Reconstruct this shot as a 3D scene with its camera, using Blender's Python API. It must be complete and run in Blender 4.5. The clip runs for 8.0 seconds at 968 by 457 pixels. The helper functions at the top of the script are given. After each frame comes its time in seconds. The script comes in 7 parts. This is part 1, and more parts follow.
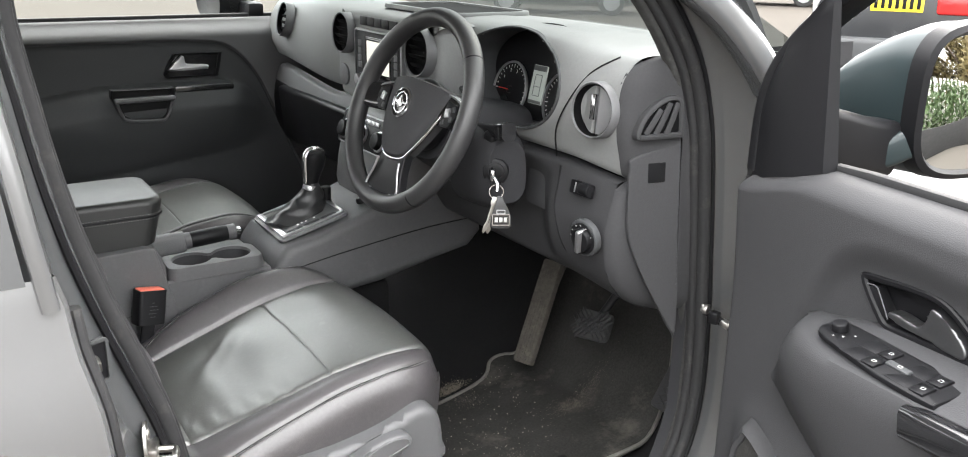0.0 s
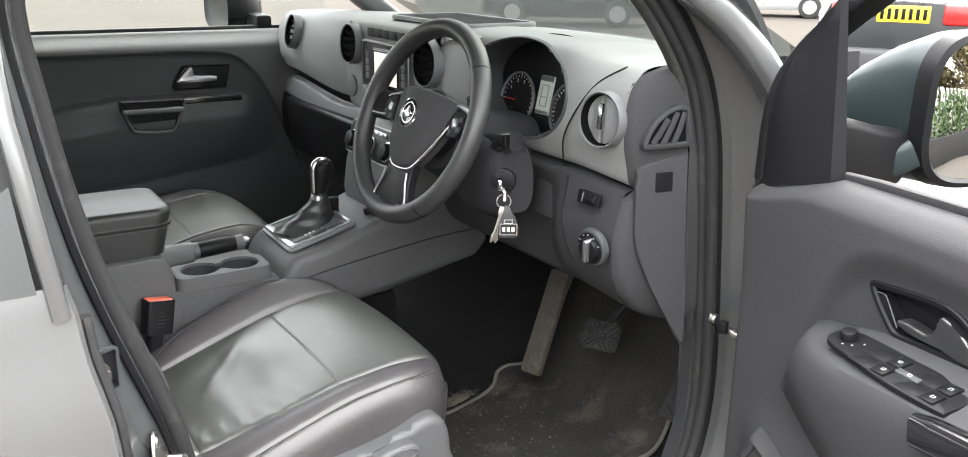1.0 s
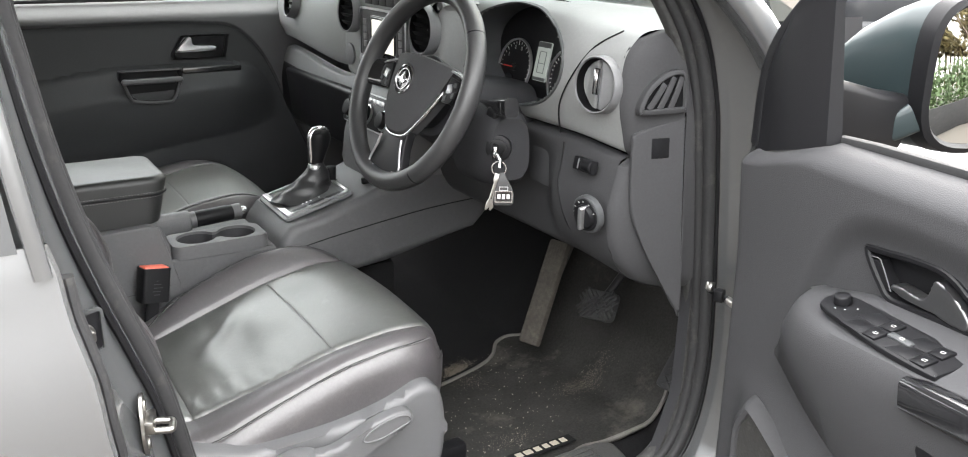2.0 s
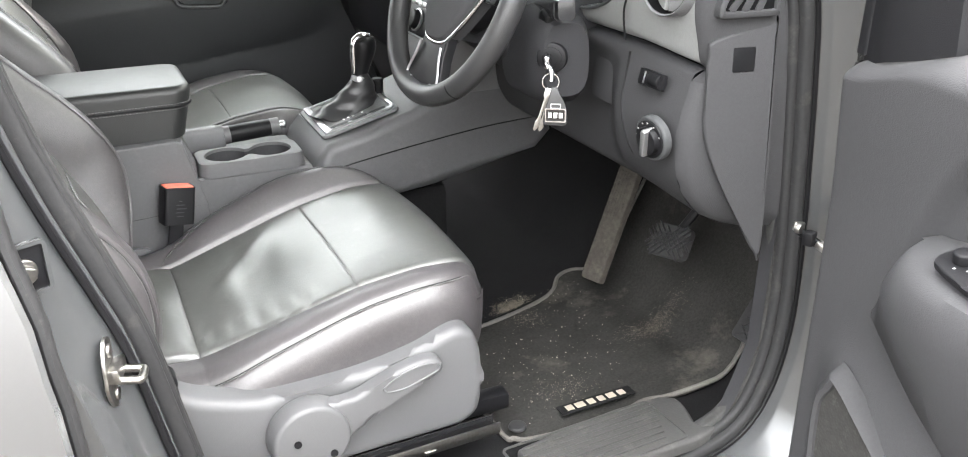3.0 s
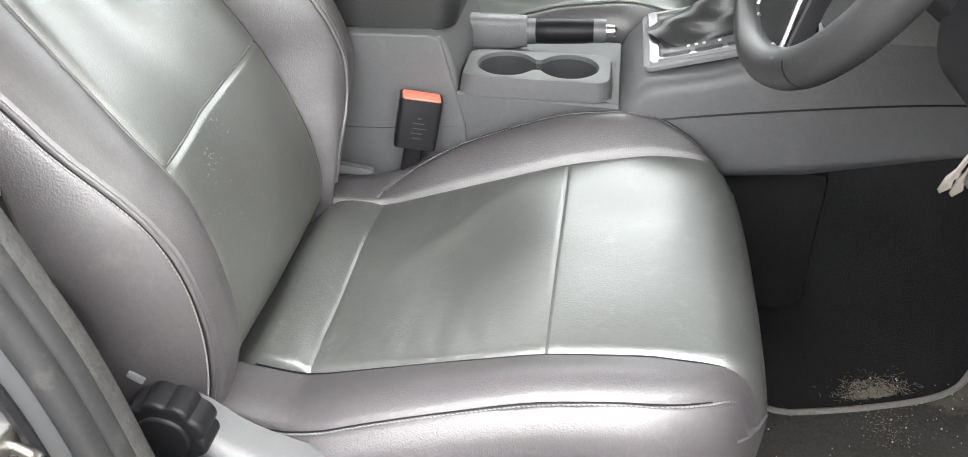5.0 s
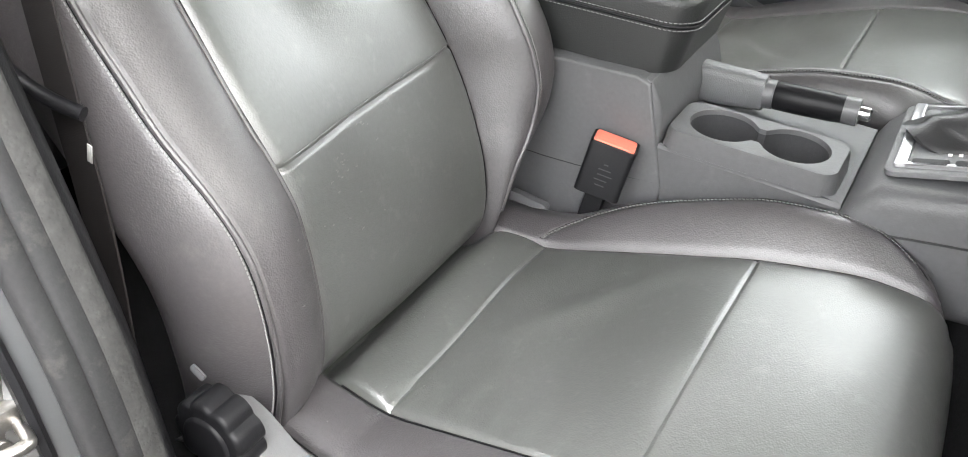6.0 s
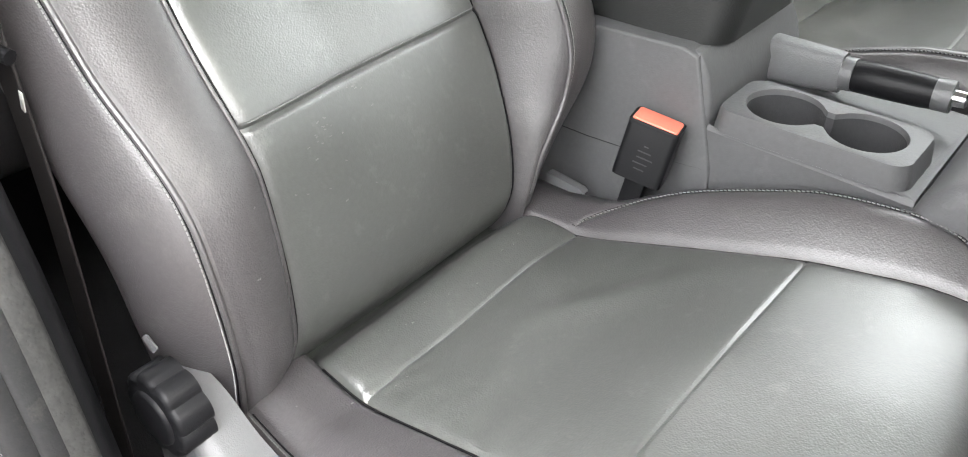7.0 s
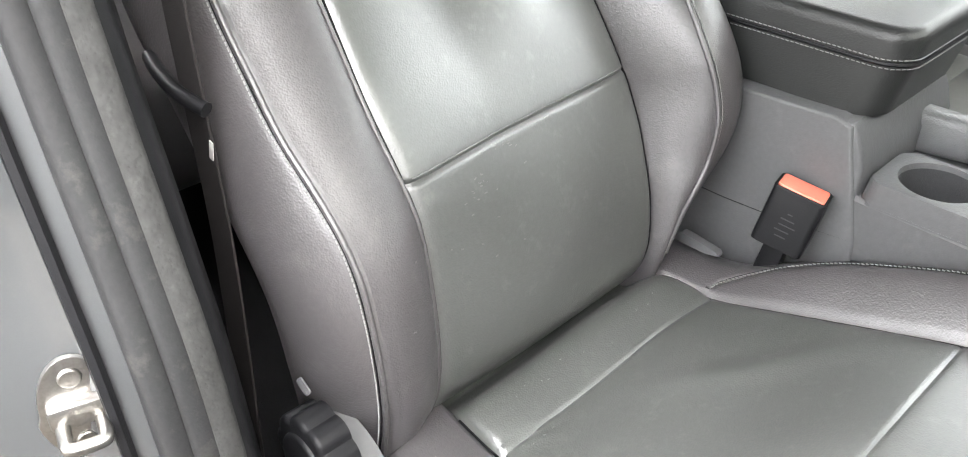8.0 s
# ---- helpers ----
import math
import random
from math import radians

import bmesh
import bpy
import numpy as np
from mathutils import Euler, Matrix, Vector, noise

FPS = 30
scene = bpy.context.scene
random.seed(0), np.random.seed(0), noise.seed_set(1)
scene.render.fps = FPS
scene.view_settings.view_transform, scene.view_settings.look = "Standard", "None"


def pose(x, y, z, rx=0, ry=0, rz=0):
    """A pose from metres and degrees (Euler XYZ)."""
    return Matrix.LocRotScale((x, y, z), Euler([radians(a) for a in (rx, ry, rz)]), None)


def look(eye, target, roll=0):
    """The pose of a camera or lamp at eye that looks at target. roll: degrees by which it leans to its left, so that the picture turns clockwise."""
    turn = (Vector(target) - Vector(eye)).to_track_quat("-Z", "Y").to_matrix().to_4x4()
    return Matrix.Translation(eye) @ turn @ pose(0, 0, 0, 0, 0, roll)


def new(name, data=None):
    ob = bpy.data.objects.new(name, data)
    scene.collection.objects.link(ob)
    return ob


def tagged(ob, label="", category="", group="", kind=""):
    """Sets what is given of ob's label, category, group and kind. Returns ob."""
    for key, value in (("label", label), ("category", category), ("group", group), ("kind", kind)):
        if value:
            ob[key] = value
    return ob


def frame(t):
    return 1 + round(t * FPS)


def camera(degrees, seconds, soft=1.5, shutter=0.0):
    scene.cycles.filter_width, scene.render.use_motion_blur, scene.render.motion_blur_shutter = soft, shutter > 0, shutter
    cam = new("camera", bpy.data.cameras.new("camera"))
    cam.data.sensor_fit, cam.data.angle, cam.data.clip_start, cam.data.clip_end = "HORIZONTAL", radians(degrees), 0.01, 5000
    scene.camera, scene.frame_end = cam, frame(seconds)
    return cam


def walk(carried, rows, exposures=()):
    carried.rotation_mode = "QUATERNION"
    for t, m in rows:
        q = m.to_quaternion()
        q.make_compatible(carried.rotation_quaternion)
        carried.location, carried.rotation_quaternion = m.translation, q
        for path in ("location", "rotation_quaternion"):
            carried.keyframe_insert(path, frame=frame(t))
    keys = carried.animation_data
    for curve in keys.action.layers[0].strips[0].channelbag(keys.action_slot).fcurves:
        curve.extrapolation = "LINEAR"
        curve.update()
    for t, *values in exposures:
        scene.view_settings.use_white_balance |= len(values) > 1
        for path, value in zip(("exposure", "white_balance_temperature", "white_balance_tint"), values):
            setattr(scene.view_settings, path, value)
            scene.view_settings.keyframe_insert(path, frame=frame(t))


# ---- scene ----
cam = camera(56.5, 8.0, soft=1.0)
PATH = [
    (0, (-0.545, -1.86, 1.645), (0.491, -0.261, 1.036), 1.1),
    (0.5, (-0.55, -1.856, 1.643), (0.476, -0.246, 1.047), 1.1),
    (1, (-0.549, -1.862, 1.642), (0.479, -0.249, 1.058), 0.9),
    (2.5, (-0.462, -1.871, 1.591), (0.479, -0.253, 0.886), 0.2),
    (3, (-0.347, -1.736, 1.563), (0.434, -0.079, 0.76), -0.1),
    (3.5, (-0.257, -1.574, 1.568), (0.246, 0.149, 0.685), 1.5),
    (4, (-0.154, -1.422, 1.548), (0.063, 0.314, 0.579), 2.7),
    (4.5, (-0.024, -1.269, 1.529), (0.034, 0.428, 0.472), 3.4),
    (5, (0.034, -1.184, 1.491), (-0.202, 0.466, 0.385), 0.1),
    (5.2, (0.05, -1.157, 1.494), (-0.329, 0.458, 0.377), 0.2),
    (6.3, (0.151, -0.96, 1.476), (-0.724, 0.433, 0.339), 4.0),
    (6.5, (0.175, -0.921, 1.466), (-0.747, 0.433, 0.318), 3.3),
    (7, (0.185, -0.895, 1.431), (-0.842, 0.38, 0.282), 0.7),
    (7.5, (0.17, -0.906, 1.43), (-0.961, 0.279, 0.283), -0.2),
    (8, (0.13, -0.929, 1.455), (-1.046, 0.258, 0.356), 0.9),
]
walk(cam, [(t, look(eye, target, roll)) for t, eye, target, roll in PATH],
     [(0, 2.98), (1.2, 3.03), (2.5, 3.42), (3, 3.72), (3.5, 3.66), (4, 3.58), (4.5, 3.75), (5, 3.86), (6.5, 3.85), (8, 4.0)])

# ---- world and light: a bright overcast day ----
world = bpy.data.worlds.new("overcast_sky")
scene.world = world
world.use_nodes = True
wn, wl = world.node_tree.nodes, world.node_tree.links
sky = wn.new("ShaderNodeTexSky")
sky.sky_type, sky.sun_disc = "NISHITA", False
sky.sun_elevation, sky.sun_rotation = radians(42), radians(80)
sky.air_density, sky.dust_density, sky.ozone_density = 1.0, 4.0, 1.0
haze = wn.new("ShaderNodeMix")
haze.data_type = "RGBA"
haze.inputs["Factor"].default_value = 0.75
haze.inputs["B"].default_value = (12.25, 12.1, 11.8, 1)
wl.new(sky.outputs["Color"], haze.inputs["A"])
# an overcast sky is about three times as bright overhead as at the horizon
where, split, grade, veil = (wn.new(k) for k in ("ShaderNodeTexCoord", "ShaderNodeSeparateXYZ", "ShaderNodeMapRange", "ShaderNodeVectorMath"))
wl.new(where.outputs["Generated"], split.inputs[0])
wl.new(split.outputs["Z"], grade.inputs["Value"])
grade.inputs["To Min"].default_value, grade.inputs["To Max"].default_value = 0.42, 1.95
veil.operation = "SCALE"
wl.new(haze.outputs["Result"], veil.inputs[0])
wl.new(grade.outputs["Result"], veil.inputs["Scale"])
wl.new(veil.outputs["Vector"], wn["Background"].inputs["Color"])
wn["Background"].inputs["Strength"].default_value = 0.10
sun = new("sun", bpy.data.lights.new("sun", "SUN"))
sun.data.energy, sun.data.angle, sun.data.color = 1.0, radians(60), (1.0, 0.97, 0.93)
sun.matrix_world = look((4.6, 0.8, 5.0), (0, 0, 0.9))


# ---- materials ----
def material(name, colour, rough=0.5, metal=0.0, grain=0.0, grain_size=400.0, spread=0.15, patch=6.0, coat=0.0,
             rough_spread=0.08, wear=None, wear_amount=0.0, spec=0.5, wear_size=9.0, crease=0.0, ior=1.5):
    """Principled surface: colour varied at two scales, roughness varied, fine bump (cells per metre), optional worn dirt."""
    m = bpy.data.materials.new(name)
    m.use_nodes = True
    n, l = m.node_tree.nodes, m.node_tree.links
    p = n["Principled BSDF"]
    p.inputs["Metallic"].default_value = metal
    p.inputs["Specular IOR Level"].default_value = spec
    p.inputs["Coat Weight"].default_value = coat
    p.inputs["IOR"].default_value = ior
    p.inputs["Coat Roughness"].default_value = 0.06
    co = n.new("ShaderNodeTexCoord")
    big = n.new("ShaderNodeTexNoise")
    big.inputs["Scale"].default_value, big.inputs["Detail"].default_value = patch, 6
    small = n.new("ShaderNodeTexNoise")
    small.inputs["Scale"].default_value, small.inputs["Detail"].default_value = grain_size * 0.35, 3
    for t in (big, small):
        l.new(co.outputs["Object"], t.inputs["Vector"])
    both = n.new("ShaderNodeMath")
    both.operation = "ADD"
    l.new(big.outputs["Fac"], both.inputs[0])
    l.new(small.outputs["Fac"], both.inputs[1])
    ramp = n.new("ShaderNodeMapRange")
    ramp.inputs["From Min"].default_value, ramp.inputs["From Max"].default_value = 0.6, 1.4
    ramp.inputs["To Min"].default_value, ramp.inputs["To Max"].default_value = 1 - spread, 1 + spread
    l.new(both.outputs[0], ramp.inputs["Value"])
    tone = n.new("ShaderNodeVectorMath")
    tone.operation = "SCALE"
    tone.inputs[0].default_value = colour[:3]
    l.new(ramp.outputs["Result"], tone.inputs["Scale"])
    last = tone.outputs["Vector"]
    if wear:
        spot = n.new("ShaderNodeTexNoise")
        spot.inputs["Scale"].default_value, spot.inputs["Detail"].default_value = wear_size, 10
        spot.inputs["Roughness"].default_value = 0.7
        l.new(co.outputs["Object"], spot.inputs["Vector"])
        cut = n.new("ShaderNodeMapRange")
        cut.inputs["From Min"].default_value, cut.inputs["From Max"].default_value = 0.56, 0.78
        cut.inputs["To Max"].default_value = wear_amount
        l.new(spot.outputs["Fac"], cut.inputs["Value"])
        mix = n.new("ShaderNodeMix")
        mix.data_type = "RGBA"
        mix.inputs["B"].default_value = (*wear, 1)
        l.new(cut.outputs["Result"], mix.inputs["Factor"])
        l.new(last, mix.inputs["A"])
        last = mix.outputs["Result"]
    l.new(last, p.inputs["Base Color"])
    rr = n.new("ShaderNodeMapRange")
    rr.inputs["To Min"].default_value, rr.inputs["To Max"].default_value = max(rough - rough_spread, 0.02), rough + rough_spread
    l.new(big.outputs["Fac"], rr.inputs["Value"])
    l.new(rr.outputs["Result"], p.inputs["Roughness"])
    if grain:
        cells = n.new("ShaderNodeTexVoronoi")
        cells.feature = "SMOOTH_F1"
        cells.inputs["Scale"].default_value = grain_size
        l.new(co.outputs["Object"], cells.inputs["Vector"])
        bump = n.new("ShaderNodeBump")
        bump.inputs["Strength"].default_value, bump.inputs["Distance"].default_value = grain, 0.0006
        l.new(cells.outputs["Distance"], bump.inputs["Height"])
        if crease:
            fold = n.new("ShaderNodeTexNoise")
            fold.inputs["Scale"].default_value, fold.inputs["Detail"].default_value, fold.inputs["Distortion"].default_value = 38, 5, 1.2
            l.new(co.outputs["Object"], fold.inputs["Vector"])
            soft = n.new("ShaderNodeBump")
            soft.inputs["Strength"].default_value, soft.inputs["Distance"].default_value = crease, 0.004
            l.new(fold.outputs["Fac"], soft.inputs["Height"])
            l.new(soft.outputs["Normal"], bump.inputs["Normal"])
        l.new(bump.outputs["Normal"], p.inputs["Normal"])
    return m


def glass(name, tint=(0.92, 0.96, 0.95), rough=0.0):
    """Thin pane: lets light straight through, reflects by angle."""
    m = bpy.data.materials.new(name)
    m.use_nodes = True
    n, l = m.node_tree.nodes, m.node_tree.links
    n.remove(n["Principled BSDF"])
    clear, shine, mix, lay, power, fres = (n.new(k) for k in ("ShaderNodeBsdfTransparent", "ShaderNodeBsdfGlossy", "ShaderNodeMixShader", "ShaderNodeLayerWeight", "ShaderNodeMath", "ShaderNodeMapRange"))
    clear.inputs["Color"].default_value = (*tint, 1)
    shine.inputs["Roughness"].default_value = rough
    power.operation, power.inputs[1].default_value = "POWER", 5.0
    l.new(lay.outputs["Facing"], power.inputs[0])
    l.new(power.outputs[0], fres.inputs["Value"])
    fres.inputs["To Min"].default_value, fres.inputs["To Max"].default_value = 0.05, 0.9
    l.new(fres.outputs[0], mix.inputs[0])
    l.new(clear.outputs[0], mix.inputs[1])
    l.new(shine.outputs[0], mix.inputs[2])
    l.new(mix.outputs[0], n["Material Output"].inputs["Surface"])
    return m


def glow(name, colour, strength):
    m = bpy.data.materials.new(name)
    m.use_nodes = True
    p = m.node_tree.nodes["Principled BSDF"]
    p.inputs["Base Color"].default_value = (*[c * 0.3 for c in colour], 1)
    p.inputs["Emission Color"].default_value = (*colour, 1)
    p.inputs["Emission Strength"].default_value = strength
    return m


LEATHER = material("dark_leather_insert", (0.061, 0.0628, 0.0598), 0.36, spec=0.95, ior=1.55, grain=0.32, grain_size=620, spread=0.16, patch=9, rough_spread=0.10,
                   wear=(0.20, 0.20, 0.19), wear_amount=0.30, wear_size=44, crease=0.05)
BOLSTER = material("dark_leather_bolster", (0.0515, 0.0475, 0.0500), 0.41, spec=0.70, ior=1.55, grain=0.46, grain_size=640, spread=0.18, patch=7, rough_spread=0.09, crease=0.04,
                   wear=(0.15, 0.145, 0.14), wear_amount=0.25, wear_size=40)
STITCH = material("grey_thread", (0.17, 0.17, 0.167), 0.8, grain_size=3000)
PLASTIC = material("dark_grey_grained_plastic", (0.102, 0.103, 0.106), 0.46, grain=0.8, grain_size=620, spread=0.08, patch=5, wear=(0.16, 0.16, 0.16), wear_amount=0.15, wear_size=30)
PLASTIC_SOFT = material("grey_soft_dash_plastic", (0.185, 0.188, 0.187), 0.58, spec=0.25, grain=0.5, grain_size=620, spread=0.07, patch=4)
PLASTIC_LIGHT = material("mid_grey_plastic", (0.078, 0.078, 0.081), 0.45, grain=0.3, grain_size=900, spread=0.06)
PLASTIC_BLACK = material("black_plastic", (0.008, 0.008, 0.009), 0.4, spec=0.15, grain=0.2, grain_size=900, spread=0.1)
PLASTIC_DARK = material("charcoal_trim", (0.047, 0.049, 0.051), 0.48, spec=0.25, grain=0.4, grain_size=800, spread=0.1, patch=5)
PLASTIC_MID = material("charcoal_grained_plastic", (0.040, 0.040, 0.042), 0.58, spec=0.10, grain=0.5, grain_size=700, spread=0.09, patch=5)
# column's own charcoal; on the kick panel it carries footwell shade
PLASTIC_LOW = material("charcoal_and_shade_dark_plastic", (0.021, 0.021, 0.023), 0.55, spec=0.2, grain=0.5, grain_size=700, spread=0.09, patch=5)
CONSOLE = material("console_plastic", (0.070, 0.070, 0.073), 0.5, spec=0.4, grain=0.4, grain_size=560, spread=0.10, patch=6, wear=(0.15, 0.15, 0.15), wear_amount=0.25, wear_size=30)
PRINT = material("grey_print", (0.36, 0.36, 0.35), 0.6, spread=0.05)
GLOSS_BLACK = material("gloss_black_trim", (0.012, 0.012, 0.013), 0.12, grain_size=300, spread=0.1, coat=0.5, rough_spread=0.04)
RUBBER = material("black_rubber_seal", (0.020, 0.020, 0.021), 0.6, spec=0.25, grain=0.2, grain_size=600, spread=0.2, wear=(0.12, 0.115, 0.105), wear_amount=0.4, wear_size=25)
RUBBER_GREY = material("dusty_rubber", (0.022, 0.0215, 0.0205), 0.75, spec=0.3, grain=1.0, grain_size=260, spread=0.35, wear=(0.15, 0.145, 0.14), wear_amount=0.4, wear_size=70, crease=0.25)
RUBBER_SEAL = material("fuzzy_door_seal", (0.032, 0.032, 0.0315), 0.8, spec=0.3, grain=1.0, grain_size=300, spread=0.4, wear=(0.09, 0.087, 0.083), wear_amount=0.45, wear_size=60, crease=0.3)
PAINT = material("grey_metallic_paint", (0.165, 0.168, 0.172), 0.24, metal=0.6, grain_size=4000, spread=0.06, coat=1.0, rough_spread=0.04, wear=(0.22, 0.215, 0.21), wear_amount=0.12, wear_size=30)
# the same body paint, darkened to carry the shade inside the doorway
PAINT_SHADED = material("grey_metallic_paint_shade_copy", (0.086, 0.089, 0.092), 0.24, metal=0.45, grain_size=4000, spread=0.08, coat=0.45, rough_spread=0.06, wear=(0.15, 0.14, 0.13), wear_amount=0.3, wear_size=18)
CHROME = material("chrome", (0.62, 0.62, 0.63), 0.16, metal=1.0, grain_size=900, spread=0.05, rough_spread=0.06)
SATIN = material("satin_silver_trim", (0.42, 0.42, 0.43), 0.34, metal=0.9, grain_size=900, spread=0.06)
STEEL = material("worn_steel", (0.33, 0.32, 0.305), 0.33, metal=1.0, grain=0.15, grain_size=700, spread=0.2, wear=(0.16, 0.13, 0.1), wear_amount=0.6, wear_size=60)
CARPET = material("black_carpet", (0.009, 0.009, 0.0095), 0.95, grain=1.0, grain_size=700, spread=0.35, patch=8, spec=0.1)
MATCARPET = material("dusty_black_mat", (0.026, 0.0252, 0.024), 0.95, grain=1.0, grain_size=600, spread=0.4, patch=10, spec=0.1,
                     wear=(0.17, 0.155, 0.13), wear_amount=0.5, wear_size=6)
BINDING = material("grey_mat_binding", (0.10, 0.095, 0.088), 0.9, grain=0.8, grain_size=900, spread=0.3, spec=0.2)
RED = material("red_button", (0.85, 0.18, 0.12), 0.4, grain_size=600, spread=0.06)
WEBBING = material("seatbelt_webbing", (0.018, 0.016, 0.016), 0.65, spec=0.2, grain=0.6, grain_size=1200, spread=0.15)
WHITE = material("white_print", (0.75, 0.75, 0.73), 0.6, spread=0.05)
ASPHALT = material("worn_tarmac", (0.052, 0.047, 0.041), 0.95, spec=0.04, grain=0.6, grain_size=90, spread=0.15, patch=0.35, wear=(0.062, 0.055, 0.050), wear_amount=0.5, wear_size=1.2)
CAR_BLACK = material("black_car_paint", (0.012, 0.013, 0.015), 0.2, coat=0.8, spread=0.1, wear=(0.12, 0.12, 0.12), wear_amount=0.3, wear_size=3)
CAR_SILVER = material("silver_car_paint", (0.5, 0.51, 0.52), 0.3, metal=0.5, coat=0.8, spread=0.05)
RED_LENS = material("red_lamp_lens", (0.5, 0.02, 0.02), 0.12, coat=0.6, spread=0.1)
YELLOW = material("yellow_plate", (0.75, 0.55, 0.03), 0.4, spread=0.05)
TYRE = material("tyre_rubber", (0.02, 0.02, 0.02), 0.8, grain=0.3, grain_size=200, spread=0.2)
DUCT = material("black_vent_duct", (0.004, 0.004, 0.0045), 0.7, spec=0.08, spread=0.1)
GLASS = glass("clear_glass")
SCREEN_GLASS = glass("tinted_windscreen_glass", (0.25, 0.268, 0.264))
MIRROR = material("mirror_glass", (0.9, 0.92, 0.92), 0.01, metal=1.0, spread=0.0, rough_spread=0.0)
SCREEN = glow("lit_radio_screen", (0.95, 0.92, 0.80), 0.12)
DISPLAY = glow("lit_dash_display", (0.62, 0.68, 0.63), 0.035)


# ---- mesh helpers ----
def thing(name, label, category, at=(0, 0, 0), group="", kind=""):
    ob = new(name)
    ob.empty_display_size = 0.05
    ob.matrix_world = Matrix.Translation(at)
    return tagged(ob, label, category, group, kind)


def finish(name, bm, mat, smooth=True):
    bmesh.ops.recalc_face_normals(bm, faces=bm.faces)
    me = bpy.data.meshes.new(name)
    bm.to_mesh(me)
    bm.free()
    me.materials.append(mat)
    if smooth:
        me.shade_smooth()
        me.set_sharp_from_angle(angle=radians(38))
    return me


def part(name, bm, mat, parent, label="", smooth=True):
    ob = new(name, finish(name, bm, mat, smooth))
    ob.parent = parent
    root = parent
    inv = Matrix.Identity(4)
    chain = []
    while root:
        chain.append(root)
        root = root.parent
    for p in reversed(chain):
        inv = inv @ p.matrix_basis
    ob.matrix_basis = inv.inverted()
    if label:
        ob["label"] = label
    return ob


def solo(name, bm, mat, label, category, kind="", group="", smooth=True):
    return tagged(new(name, finish(name, bm, mat, smooth)), label, category, group, kind)


def box(bm, size, m=Matrix.Identity(4), bevel=0.0, segs=2):
    made = bmesh.ops.create_cube(bm, size=1.0, matrix=m @ Matrix.Diagonal((*size, 1)))
    if bevel:
        edges = list({e for v in made["verts"] for e in v.link_edges})
        bmesh.ops.bevel(bm, geom=edges, offset=bevel, segments=segs, profile=0.5, affect="EDGES")
    return bm


def rbox(size, m=Matrix.Identity(4), bevel=0.003, segs=2):
    return box(bmesh.new(), size, m, bevel, segs)


def cyl(bm, r1, r2, depth, m=Matrix.Identity(4), n=32, bevel=0.0):
    made = bmesh.ops.create_cone(bm, cap_ends=True, segments=n, radius1=r1, radius2=r2, depth=depth, matrix=m)
    if bevel:
        edges = [e for e in {e for v in made["verts"] for e in v.link_edges} if any(len(f.verts) > 4 for f in e.link_faces)]
        bmesh.ops.bevel(bm, geom=edges, offset=bevel, segments=3, profile=0.5, affect="EDGES")
    return bm


def loft(rings, closed=False, caps=False, bm=None):
    """Quads between rings of equally many points; closed joins each ring's ends; caps fills the first and last ring."""
    bm = bm or bmesh.new()
    rows = [[bm.verts.new(p) for p in ring] for ring in rings]
    for a, b in zip(rows, rows[1:]):
        k = len(a)
        for i in range(k if closed else k - 1):
            j = (i + 1) % k
            try:
                bm.faces.new((a[i], a[j], b[j], b[i]))
            except ValueError:
                pass
    if caps:
        bm.faces.new(rows[0])
        bm.faces.new(rows[-1])
    return bm


def smooth_line(points, n=8, closed=False):
    """Catmull-Rom through the points."""
    pts = [Vector(p) for p in points]
    k = len(pts)
    out = []
    for i in range(k if closed else k - 1):
        g = (lambda j: pts[j % k]) if closed else (lambda j: pts[min(max(j, 0), k - 1)])
        p0, p1, p2, p3 = g(i - 1), g(i), g(i + 1), g(i + 2)
        for s in range(n):
            t = s / n
            out.append(0.5 * (2 * p1 + (p2 - p0) * t + (2 * p0 - 5 * p1 + 4 * p2 - p3) * t * t + (3 * p1 - p0 - 3 * p2 + p3) * t ** 3))
    if not closed:
        out.append(pts[-1].copy())
    return out


def sweep(points, section, closed=False, up=(0, 0, 1), bm=None, caps=True, scale=None):
    """A 2D section (closed polygon of (side, up)) carried along a line."""
    pts = [Vector(p) for p in points]
    k, rings, up = len(pts), [], Vector(up)
    for i, p in enumerate(pts):
        a = pts[(i - 1) % k] if closed or i else p
        b = pts[(i + 1) % k] if closed or i < k - 1 else p
        d = (b - a).normalized()
        side = d.cross(up).normalized()
        rise = side.cross(d)
        f = scale(i / max(k - 1, 1)) if scale else 1.0
        rings.append([p + side * (s * f) + rise * (r * f) for s, r in section])
    if closed:
        rings.append(rings[0])
    bm = loft(rings, closed=True, caps=caps and not closed, bm=bm)
    if closed:
        bmesh.ops.remove_doubles(bm, verts=bm.verts, dist=1e-6)
    return bm


def ring2(r, n=10, flat=1.0):
    return [(r * math.cos(2 * math.pi * i / n), flat * r * math.sin(2 * math.pi * i / n)) for i in range(n)]


def tube(points, r, n=10, closed=False, up=(0, 0, 1), bm=None, flat=1.0, scale=None):
    return sweep(points, ring2(r, n, flat), closed, up, bm, scale=scale)


